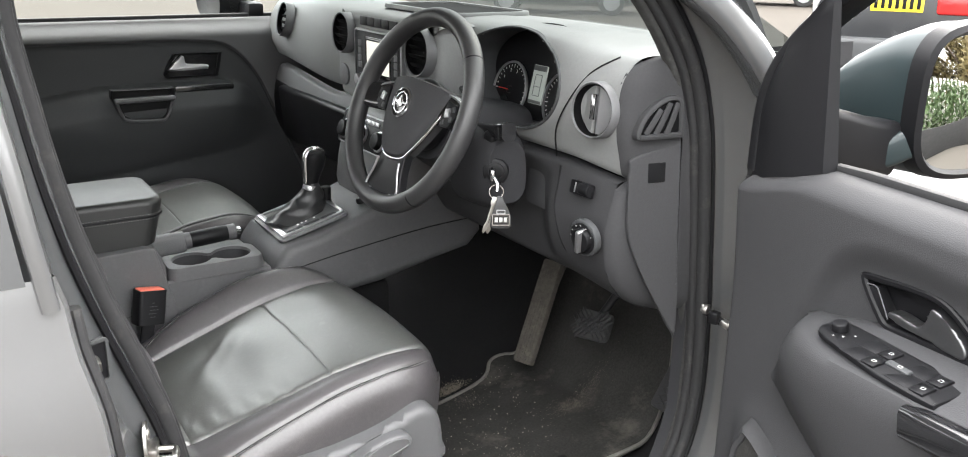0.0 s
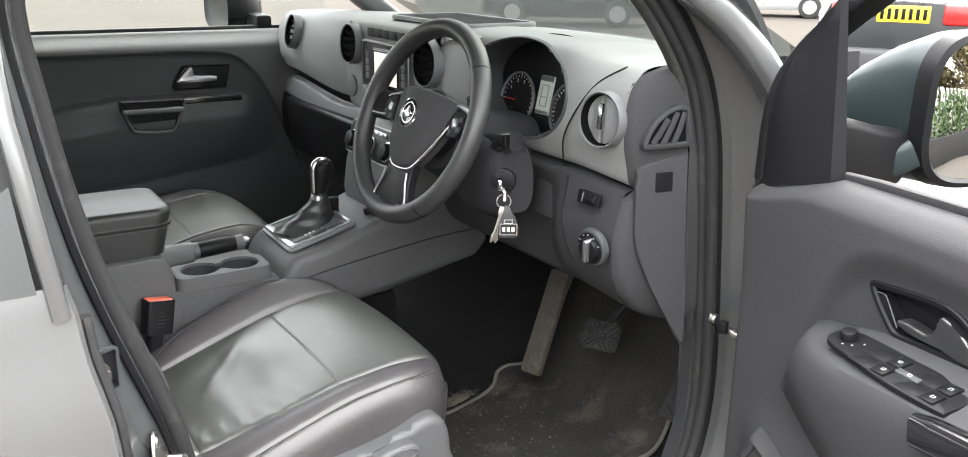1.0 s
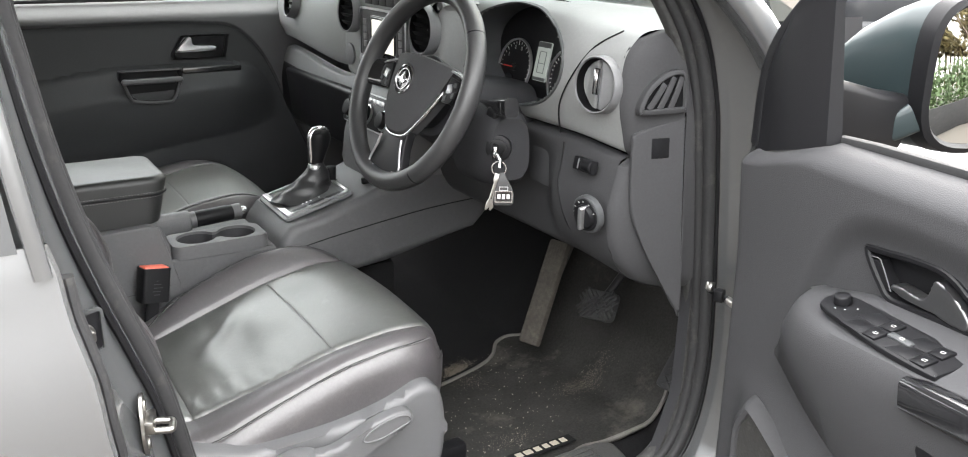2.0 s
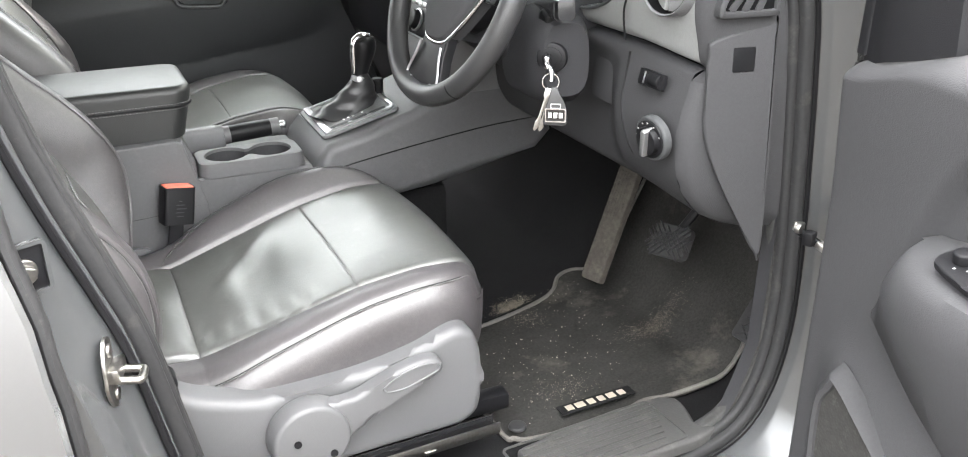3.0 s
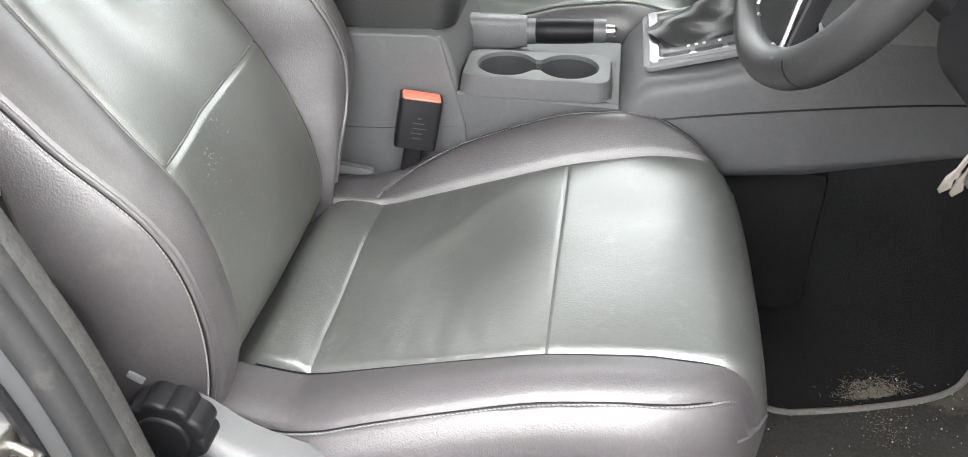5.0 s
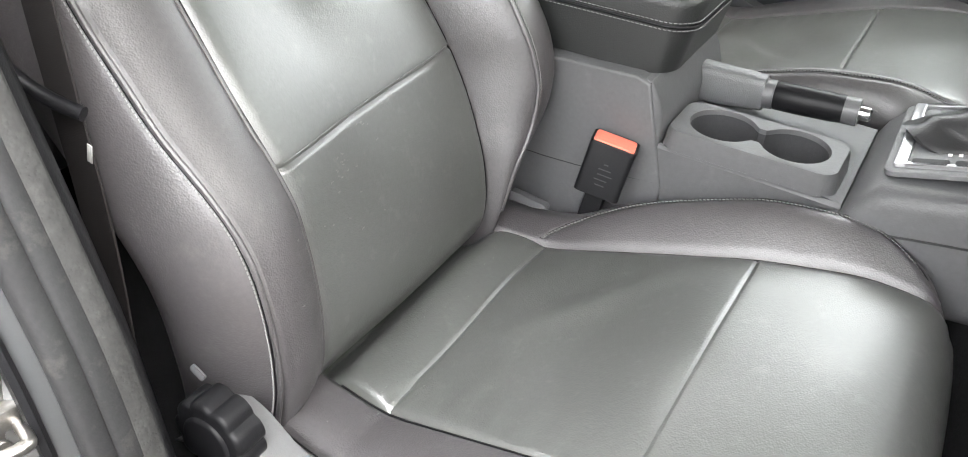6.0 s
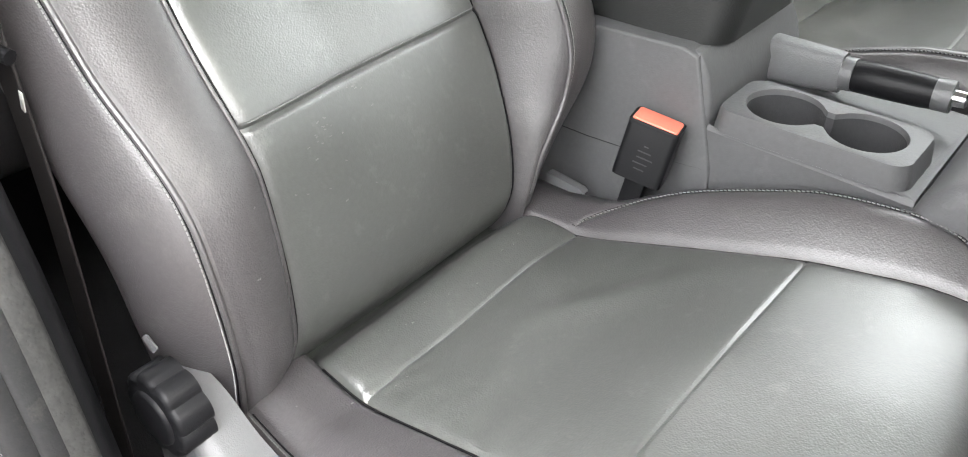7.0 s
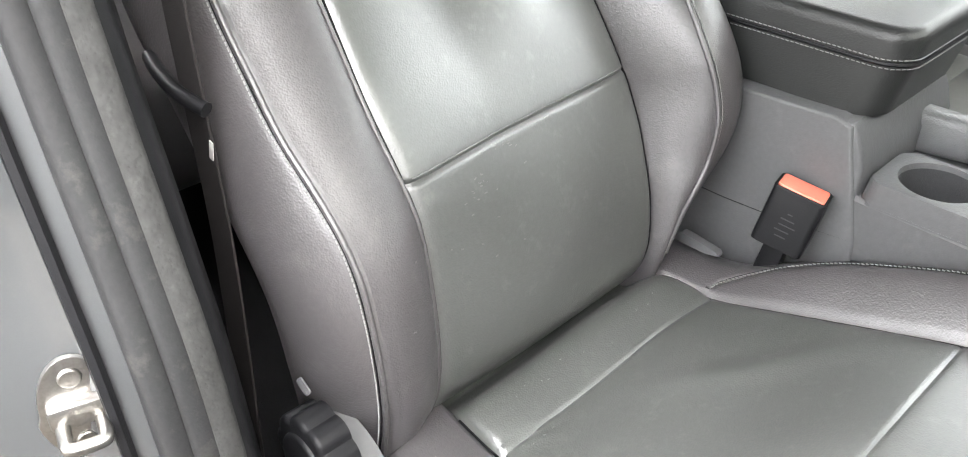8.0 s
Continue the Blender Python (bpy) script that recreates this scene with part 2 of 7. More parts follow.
def slab(outline, m, depth, bevel=0.0, segs=2, bm=None):
    """A flat outline (x, y) pushed out by depth along z, placed by m."""
    own = bmesh.new()
    f = own.faces.new([own.verts.new((x, y, 0)) for x, y in outline])
    made = bmesh.ops.extrude_face_region(own, geom=[f])
    for v in made["geom"]:
        if isinstance(v, bmesh.types.BMVert):
            v.co.z += depth
    if bevel:
        edges = [e for e in own.edges if abs(e.verts[0].co.z - e.verts[1].co.z) < 1e-7 and e.verts[0].co.z > depth / 2 * (1 if depth > 0 else -1) - (0 if depth > 0 else 1e9)]
        edges = [e for e in own.edges if abs(e.verts[0].co.z - depth) < 1e-7 and abs(e.verts[1].co.z - depth) < 1e-7]
        bmesh.ops.bevel(own, geom=edges, offset=bevel, segments=segs, profile=0.5, affect="EDGES")
    bmesh.ops.transform(own, matrix=m, verts=own.verts)
    if bm is None:
        return own
    tmp = bpy.data.meshes.new("tmp")
    own.to_mesh(tmp)
    own.free()
    bm.from_mesh(tmp)
    bpy.data.meshes.remove(tmp)
    return bm


def rounded(w, h, r, n=6, x=0.0, y=0.0):
    """Outline of a rectangle with round corners."""
    out = []
    for cx, cy, a0 in ((w / 2 - r, h / 2 - r, 0), (-w / 2 + r, h / 2 - r, 90), (-w / 2 + r, -h / 2 + r, 180), (w / 2 - r, -h / 2 + r, 270)):
        for i in range(n + 1):
            a = radians(a0 + 90 * i / n)
            out.append((x + cx + r * math.cos(a), y + cy + r * math.sin(a)))
    return out


def hoop(w, h, r, t, x, y, m, depth, bevel=0.001):
    """A flat frame: outer rounded rectangle less an inner one."""
    o, i = rounded(w, h, r, 5, x, y), rounded(w - 2 * t, h - 2 * t, max(r - t, 0.002), 5, x, y)
    lift = lambda pts, z: [m @ Vector((a, b, z)) for a, b in pts]
    return loft([lift(o, 0), lift(o, depth - bevel), lift([(x + (a - x) * 0.985, y + (b - y) * 0.985) for a, b in o], depth), lift(i, depth), lift(i, 0)], closed=True)


def circle(r, n=32, x=0.0, y=0.0, flat=1.0):
    return [(x + r * math.cos(2 * math.pi * i / n), y + flat * r * math.sin(2 * math.pi * i / n)) for i in range(n)]


def inset(line, d):
    """A closed line drawn in by d."""
    out, n = [], len(line)
    area = sum(line[i][0] * line[(i + 1) % n][1] - line[(i + 1) % n][0] * line[i][1] for i in range(n))
    for i in range(n):
        (ax_, ay_), (bx_, by_) = line[i - 1], line[(i + 1) % n]
        dx, dy = bx_ - ax_, by_ - ay_
        q = math.copysign(1, area) / max(math.hypot(dx, dy), 1e-9)
        out.append((line[i][0] - dy * q * d, line[i][1] + dx * q * d))
    return out


def inside(line, x, y):
    """Whether x, y lies within a closed line."""
    odd = False
    for i in range(len(line)):
        (x0, y0), (x1, y1) = line[i - 1], line[i]
        if (y0 > y) != (y1 > y) and x < x0 + (x1 - x0) * (y - y0) / (y1 - y0):
            odd = not odd
    return odd


def basis(origin, x, z):
    """A frame with its z along z and its x as near x as may be."""
    z = Vector(z).normalized()
    x = (Vector(x) - z * Vector(x).dot(z)).normalized()
    y = z.cross(x)
    return Matrix.Translation(origin) @ Matrix((x, y, z)).transposed().to_4x4()


def step(a, b, x):
    t = min(max((x - a) / (b - a), 0.0), 1.0)
    return t * t * (3 - 2 * t)


def table(pairs, x):
    """Straight-line table look-up."""
    if x <= pairs[0][0]:
        return pairs[0][1]
    for (a, p), (b, q) in zip(pairs, pairs[1:]):
        if x <= b:
            return p + (q - p) * (x - a) / (b - a)
    return pairs[-1][1]


def soft_table(pairs, x, w=0.03):
    """Straight-line table, rounded over its corners."""
    return sum(table(pairs, x + w * k / 3) * (4 - abs(k)) for k in range(-3, 4)) / 16


def smooth_table(pairs, x):
    if x <= pairs[0][0]:
        return pairs[0][1]
    for (a, p), (b, q) in zip(pairs, pairs[1:]):
        if x <= b:
            return p + (q - p) * step(a, b, x)
    return pairs[-1][1]


def writing(text, m, height, depth, mat, parent, name="lettering", label=""):
    """Raised letters in the built-in font, as a mesh."""
    cu = bpy.data.curves.new(name, "FONT")
    cu.body, cu.size, cu.extrude, cu.align_x, cu.align_y = text, height, depth, "CENTER", "CENTER"
    tmp = new("tmp", cu)
    me = bpy.data.meshes.new_from_object(tmp.evaluated_get(bpy.context.evaluated_depsgraph_get()))
    bpy.data.objects.remove(tmp)
    bpy.data.curves.remove(cu)
    bm = bmesh.new()
    bm.from_mesh(me)
    bpy.data.meshes.remove(me)
    bmesh.ops.transform(bm, matrix=m, verts=bm.verts)
    return part(name, bm, mat, parent, label, smooth=False)


# ---- seats ----
def spaced(a, b, n, marks=()):
    xs = {round(a + (b - a) * i / n, 5) for i in range(n + 1)}
    for m in marks:
        for d in (-0.014, -0.008, -0.004, -0.002, 0, 0.002, 0.004, 0.008, 0.014):
            if a < m + d < b:
                xs.add(round(m + d, 5))
    return sorted(xs)


def groove(d, depth=0.0034, width=0.0028):
    return -depth * math.exp(-(d / width) ** 2)


CUSHION_LINE = [(-0.36, 0.866), (-0.30, 0.860), (-0.24, 0.858), (-0.10, 0.902), (0.0, 0.932), (0.10, 0.949), (0.16, 0.947), (0.205, 0.932)]
FRONT, MID_SEAM, REAR_SEAM = 0.205, 0.0, -0.24


def insert_half(x):
    return min(table([(-0.36, 0.152), (-0.24, 0.164), (0.0, 0.181), (0.12, 0.190)], x), plan_half(x) - 0.006)


def plan_half(x):
    w = table([(-0.36, 0.245), (-0.2, 0.268), (0.1, 0.272)], x)
    return w if x < 0.085 else w - (0.125 - math.sqrt(max(0.125 ** 2 - (x - 0.085) ** 2, 0)))


def panel_edge(x):
    """How far the stitched edge of the side panel stands off the insert."""
    return math.sqrt(max(0.0, 1 - ((x + 0.04) / 0.21) ** 2)) ** 0.9 * 0.062 + 0.002


def cushion_top(x, y, extra=0.0):
    a, wi, w = abs(y), insert_half(x), plan_half(x)
    z = table(CUSHION_LINE, x - 0.02) * 0.25 + table(CUSHION_LINE, x) * 0.5 + table(CUSHION_LINE, x + 0.02) * 0.25
    crest = soft_table([(-0.34, 0.006), (-0.25, 0.012), (-0.15, 0.036), (-0.03, 0.047), (0.07, 0.040), (0.15, 0.016), (0.20, 0.0)], x) * (1.0 if y > 0 else 0.3)
    if a < wi:
        f = a / wi
        z += 0.007 * (1 - f * f)
        z += groove(x - MID_SEAM, 0.0018, 0.0020) + groove(x - REAR_SEAM, 0.0015, 0.0020)
        z += 0.006 * noise.noise((x * 8, y * 7, 1.3)) * (1 - f ** 4) + 0.0016 * noise.noise((x * 34, y * 10, 4.1)) * (1 - f ** 4) * step(0.06, -0.2, x)
        z -= 0.013 * math.exp(-((x + 0.10) / 0.075) ** 2 - ((y + 0.03) / 0.09) ** 2)
        z += 0.006 * math.exp(-(((x + 0.13) * 0.75 - (y - 0.06) * 0.66) / 0.016) ** 2 - ((x + 0.13) / 0.06) ** 2)
        z += 0.0016 * math.sin(x * 190 + y * 40) * math.exp(-((a - wi + 0.03) / 0.022) ** 2) * (1 if y < 0 else 0.4) * step(0.05, -0.1, x)
        z += 0.0030 * math.sin((x * 0.9 - y * 0.45) * 330 + 3 * noise.noise((x * 25, y * 25, 2.2))) * math.exp(-((x + 0.19) / 0.05) ** 2 - ((y + 0.125) / 0.03) ** 2)
        if x < REAR_SEAM:
            z += 0.007 * math.sin(min((REAR_SEAM - x) / 0.07, 1.0) * math.pi) - 0.035 * step(-0.30, -0.345, x)
    rise = min(max((a - wi) / max(panel_edge(x), 0.045), 0.0), 1.0) if y > 0 else step(wi - 0.004, wi + 0.058, a)
    z += crest * (0.3 * rise + 0.7 * math.sin(rise * math.pi / 2)) + groove(a - wi, 0.006, 0.0038)
    z += groove(a - wi - panel_edge(x), 0.0035, 0.003) if y > 0 and a > wi + 0.008 else 0
    z += groove(a - (w - 0.0215), 0.0038, 0.0026) if y < 0 else 0
    r, rf = 0.055, 0.05
    e = min(math.hypot(max(0, r - (w - a)) / r, max(0, rf - (FRONT - x)) / rf), 1.0)
    return z - 0.052 * (1 - math.sqrt(max(0.0, 1 - e * e)))


BACK_ANGLE = radians(15)


def back_half(s, outer):
    if outer:
        return soft_table([(-0.05, 0.245), (0.02, 0.264), (0.10, 0.280), (0.22, 0.290), (0.40, 0.288), (0.55, 0.27), (0.64, 0.23)], s)
    return soft_table([(-0.05, 0.185), (0.03, 0.198), (0.09, 0.232), (0.14, 0.270), (0.19, 0.284), (0.38, 0.282), (0.55, 0.25), (0.64, 0.21)], s)


def back_insert(s, outer):
    if outer:
        return soft_table([(-0.05, 0.176), (0.10, 0.178), (0.20, 0.172), (0.30, 0.180), (0.42, 0.172), (0.64, 0.15)], s)
    return soft_table([(-0.05, 0.134), (0.04, 0.140), (0.10, 0.147), (0.20, 0.162), (0.30, 0.156), (0.45, 0.145), (0.64, 0.13)], s)


def back_edge(s, outer):
    """How far the stitched edge of the bolster's front panel stands off the insert."""
    if outer:
        return soft_table([(-0.05, 0.052), (0.05, 0.062), (0.16, 0.076), (0.26, 0.078), (0.4, 0.084), (0.64, 0.06)], s)
    return max(soft_table([(-0.05, 0.018), (0.05, 0.018), (0.09, 0.022), (0.125, 0.044), (0.17, 0.046), (0.21, 0.044), (0.25, 0.046), (0.30, 0.060), (0.45, 0.062), (0.64, 0.05)], s), 0.012)


def back_base(s, y):
    """Depth of the centre panel: a soft lumbar swell, leaning back above it."""
    h = soft_table([(-0.05, -0.10), (-0.01, -0.035), (0.012, -0.006), (0.04, 0.010), (0.10, 0.018), (0.17, 0.010), (0.235, -0.004), (0.30, -0.026), (0.36, -0.050), (0.64, -0.168)], s)
    return h + (0.11 * max(-y - 0.05, 0) - 0.085 * y) * min(max(s, 0) / 0.2, 1)


def back_stitch(s, outer):
    """Depth of the bolster's stitched edge."""
    pairs = [(-0.05, -0.04), (0.0, -0.010), (0.05, 0.020), (0.09, 0.037), (0.13, 0.049), (0.17, 0.053), (0.21, 0.047), (0.25, 0.031), (0.30, 0.003), (0.35, -0.020), (0.45, -0.066), (0.64, -0.16)] if outer else \
        [(-0.05, -0.03), (0.03, 0.004), (0.08, 0.028), (0.125, 0.055), (0.17, 0.068), (0.21, 0.067), (0.25, 0.058), (0.30, 0.032), (0.36, -0.004), (0.45, -0.05), (0.64, -0.16)]
    return soft_table(pairs, s, 0.06)


def back_height(s, y):
    outer = y < 0
    a, wi, w = abs(y), back_insert(s, outer), back_half(s, outer)
    e = wi + back_edge(s, outer)
    if a <= wi:
        f = a / wi
        h = back_base(s, y) + 0.005 * (1 - f * f) + groove(s - 0.232, 0.0028, 0.0024) + groove(a - wi, 0.007, 0.005)
        h += 0.003 * noise.noise((s * 8, y * 8, 7.7)) * (1 - f ** 4) + (0.005 * math.sin(y * 34 + 0.5) * step(0.25, 0.4, s)) * (1 - f ** 4)
    elif a <= e:
        f = (a - wi) / (e - wi)
        h0, h1 = back_base(s, math.copysign(wi, y)), back_stitch(s, outer)
        h = h0 + (h1 - h0) * (0.35 * f + 0.65 * math.sin(f * math.pi / 2)) + 0.010 * math.sin(math.pi * f) + groove(a - wi, 0.007, 0.005) + groove(a - e, 0.0030, 0.0022) + 0.0014 * math.exp(-((a - e + 0.0055) / 0.003) ** 2)
        h += 0.0012 * noise.noise((s * 26, y * 26, 2.2))
    else:
        f = min((a - e) / max(w - e, 0.004), 1.0)
        h = back_stitch(s, outer) - (0.080 * (0.45 * f + 0.55 * (1 - math.sqrt(max(0.0, 1 - f * f)))) if outer else 0.075 * (1 - math.sqrt(max(0.0, 1 - f ** 4)))) + groove(a - e, 0.0030, 0.0026)
        h += 0.0015 * noise.noise((s * 20, y * 20, 5.2)) * (1 - f)
    t = min(math.hypot(max(0, 0.05 - (s + 0.05)) / 0.05, max(0, 0.06 - (0.64 - s)) / 0.06), 1.0)
    return h - 0.05 * (1 - math.sqrt(max(0.0, 1 - t * t)))


def stitches(line, parent, face=(0.1, -0.2, 1), gap=0.0044, size=(0.0030, 0.0010, 0.0008), name="stitching", mat=STITCH):
    """Thread stitches laid along a line of places."""
    bm, run, last = bmesh.new(), 0.0, None
    for p in line:
        p = Vector(p)
        if last is not None and (p - last).length > 1e-6:
            d = p - last
            while run <= d.length:
                box(bm, size, basis(last + d * (run / d.length), d, face))
                run += gap
            run -= d.length
        last = p
    ob = part(name, bm, mat, parent, "grey thread")
    ob["kind"] = "stuff"
    return ob


def seat(name, label, place, flip):
    """Leather front seat; flip -1: outboard side at -y."""
    top = thing(name, label, "car seat", place, "front seats")
    px, py, pz = place

    def at(x, y, z):
        return (px + x, py + y * (-flip), pz + z - 0.70)

    xs = spaced(-0.36, FRONT, 56, (MID_SEAM, REAR_SEAM))
    rows = [(x, 0.0) for x in xs] + [(FRONT - 0.004 * k, k / 5) for k in range(1, 6)]
    low = 0.80

    def grid(cols):
        """cols: function of x giving list of (y, wall share)."""
        rings = []
        for x, front in rows:
            ring = []
            for y, wall in cols(x if not front else FRONT):
                z = cushion_top(x if not front else FRONT, y)
                share = max(front, wall)
                ring.append(at(x + 0.012 * (1 - (y / 0.27) ** 2) * step(0.04, 0.2, x), y - math.copysign(0.012 * wall * wall, y), z + (low - z) * share))
            rings.append(ring)
        return loft(rings)

    fine = [-1, -0.985, -0.965, -0.93] + [-0.88 + 1.76 * i / 22 for i in range(23)] + [0.93, 0.965, 0.985, 1]
    part("cushion_insert", grid(lambda x: [(f * insert_half(x), 0) for f in fine]), LEATHER, top, "smooth dark leather seat centre with a cross seam")
    for side in (-1, 1):
        def cols(x, side=side):
            wi, w = insert_half(x), plan_half(x)
            w = max(w, wi + 0.002)
            out = [(side * (wi + (w - wi) * i / 42), 0) for i in range(43)]
            return out + [(side * w, k / 6) for k in range(1, 7)]
        part("cushion_bolster", grid(cols), BOLSTER, top, "grained dark leather side bolster")
    # seams of the cushion
    inner = [at(x, insert_half(x) + panel_edge(x), cushion_top(x, insert_half(x) + panel_edge(x)) + 0.0035) for x in spaced(-0.248, 0.168, 120)]
    outer = [at(x, -(plan_half(x) - 0.018), cushion_top(x, -(plan_half(x) - 0.018)) + 0.0012) for x in spaced(-0.31, 0.198, 110)]
    stitches(inner, top)
    stitches(outer, top)
    stitches([Vector(p) + Vector((0, 0.0072, 0.0006)) for p in outer], top)
    part("seam_cord", tube([Vector(p) + Vector((0, 0.0030, -0.0012)) for p in inner], 0.0015, 6), PLASTIC_BLACK, top)
    part("seam_cord", tube([Vector(p) + Vector((0, 0.0036, -0.0006)) for p in outer], 0.0009, 6), PLASTIC_BLACK, top)
    for side in (-1, 1):
        part("seam_cord", tube([at(x, side * insert_half(x), cushion_top(x, side * insert_half(x)) + 0.0012) for x in spaced(-0.30, 0.17, 70)], 0.0013, 6), PLASTIC_BLACK, top)
    # backrest
    origin = Vector((-0.305, 0, 0.862))
    up = Vector((-math.sin(BACK_ANGLE), 0, math.cos(BACK_ANGLE)))
    nrm = Vector((math.cos(BACK_ANGLE), 0, math.sin(BACK_ANGLE)))

    def back(s, y, h):
        p = origin + up * s + nrm * h
        return at(p.x, y, p.z)

    ss = spaced(-0.05, 0.64, 60, (0.232,))

    def bgrid(cols):
        return loft([[back(s, y - math.copysign(0.030 * wall * wall, y), back_height(s, y) * (1 - wall) + wall * (back_stitch(s, y < 0) - 0.125)) for y, wall in cols(s)] for s in ss])

    part("backrest_insert", bgrid(lambda s: [(f * back_insert(s, f < 0), 0) for f in fine]), LEATHER, top, "smooth dark leather backrest centre, scuffed below a seam")
    for side in (-1, 1):
        def bcols(s, side=side):
            wi, w = back_insert(s, side < 0), back_half(s, side < 0)
            return [(side * (wi + back_edge(s, side < 0) * i / 18), 0) for i in range(19)] + [(side * (wi + back_edge(s, side < 0) + (w - wi - back_edge(s, side < 0)) * (1 - (1 - i / 16) ** 2)), 0) for i in range(1, 17)] + [(side * w, k / 4) for k in range(1, 5)]
        part("backrest_bolster", bgrid(bcols), BOLSTER, top, "grained dark leather backrest bolster")
    rear = bmesh.new()
    loft([[back(s, f * (back_half(s, f < 0) - 0.029), back_stitch(s, f < 0) - 0.122 - 0.01 * (1 - f * f)) for f in [-1 + i / 6 for i in range(13)]] for s in ss[::4]], bm=rear)
    part("back_cover", rear, PLASTIC, top)
    for outer_side, sgn in ((False, 1), (True, -1)):
        seam = lambda s: back_insert(s, outer_side) + back_edge(s, outer_side) * (1.0 if outer_side else 0.80)
        line = [back(s, sgn * seam(s), back_height(s, sgn * seam(s)) + 0.0018)
                for s in spaced(-0.03 if outer_side else 0.03, 0.6, 110)]
        part("seam_welt", tube([Vector(p) + Vector((0, 0, -0.0014)) for p in line], 0.0028, 8, up=nrm), BOLSTER, top, "raised leather welt along the bolster's edge")
        near = [back(s, sgn * (seam(s) + 0.0045), back_height(s, sgn * (seam(s) + 0.0045)) + 0.0012) for s in spaced(-0.03 if outer_side else 0.03, 0.6, 110)]
        stitches(near, top, (0.9, -0.3 if outer_side else 0.3, 0.3))
        part("seam_cord", tube([back(s, sgn * (seam(s) + 0.0026), back_height(s, sgn * (seam(s) + 0.0026)) + 0.0006) for s in spaced(-0.03 if outer_side else 0.03, 0.6, 110)], 0.0008, 6, up=nrm), PLASTIC_BLACK, top)
        part("seam_cord", tube([back(s, sgn * (back_insert(s, outer_side) - 0.0012), back_height(s, sgn * (back_insert(s, outer_side) - 0.0012)) + 0.0014) for s in spaced(0.0, 0.6, 90)], 0.0016, 6, up=nrm), PLASTIC_BLACK, top)
    stitches([back(0.236, y, back_height(0.236, y) + 0.0008) for y in spaced(-0.165, 0.155, 40)], top, (0.9, 0, 0.3))
    if flip < 0:
        # pale flecks where the driver's side has worn
        marks = random.Random(11)
        bm = bmesh.new()
        for cs, cyy, ds, dy, n in ((0.205, -0.100, 0.008, 0.020, 16), (0.222, -0.055, 0.003, 0.016, 9), (0.226, 0.010, 0.002, 0.010, 6), (0.17, -0.07, 0.02, 0.06, 10), (0.07, -0.182, 0.030, 0.0025, 14)):
            for _ in range(n):
                s1, y1 = cs + marks.gauss(0, ds), cyy + marks.gauss(0, dy)
                box(bm, (marks.uniform(0.0008, 0.0035), marks.uniform(0.0005, 0.0011), 0.0003), basis(back(s1, y1, back_height(s1, y1) + 0.0002), (0, 1, marks.uniform(-0.6, 0.6)), nrm))
        for x0, y0, dx, dy, n in ((-0.243, -0.150, 0.010, 0.012, 12), (-0.225, -0.120, 0.012, 0.012, 6), (0.172, -0.085, 0.002, 0.010, 8), (-0.275, -0.06, 0.006, 0.08, 12)):
            for _ in range(n):
                x1, y1 = x0 + marks.gauss(0, dx), y0 + marks.gauss(0, dy)
                box(bm, (marks.uniform(0.0008, 0.0035), marks.uniform(0.0005, 0.0011), 0.0003), basis(at(x1, y1, cushion_top(x1, y1) + 0.0002), (marks.uniform(-0.5, 0.5), 1, 0), (0, 0, 1)))
        part("scuff_marks", bm, material("worn_leather_fleck", (0.17, 0.17, 0.165), 0.6, spread=0.2), top, "pale worn flecks")["kind"] = "stuff"
    part("piping", tube([back(s, -(back_insert(s, True) + 0.004), back_height(s, -(back_insert(s, True) + 0.004)) + 0.0012) for s in spaced(0.0, 0.60, 90)], 0.0022, 8, up=nrm), BOLSTER, top, "leather piping along the bolster")
    # plastic side trim on the outboard side
    lip = [(-0.36, 0.915), (-0.31, 0.905), (-0.263, 0.872), (-0.19, 0.848), (-0.12, 0.846), (-0.03, 0.850), (0.05, 0.866), (0.105, 0.886), (0.138, 0.878), (0.153, 0.85), (0.158, 0.80), (0.152, 0.735), (0.12, 0.712), (-0.36, 0.70)]
    curve = [(p.x, p.z) for p in smooth_line([(x, 0, z) for x, z in lip[:13]], 5)] + lip[13:]
    bm = slab([(x, z - 0.70) for x, z in curve], Matrix.Translation((px, py + 0.254 * flip, pz)) @ Matrix(((1, 0, 0, 0), (0, 0, flip, 0), (0, 1, 0, 0), (0, 0, 0, 1))), 0.045, 0.016, 4)
    part("side_trim", bm, PLASTIC_LIGHT, top, "mid grey plastic seat side trim")
    bm = slab([(x * 0.92 - 0.01, (z - 0.70) * 0.5) for x, z in curve], Matrix.Translation((px, py - 0.235 * flip, pz)) @ Matrix(((1, 0, 0, 0), (0, 0, -flip, 0), (0, 1, 0, 0), (0, 0, 0, 1))), 0.02, 0.006, 2)
    part("side_trim", bm, PLASTIC_BLACK, top)
    side = py + 0.299 * flip
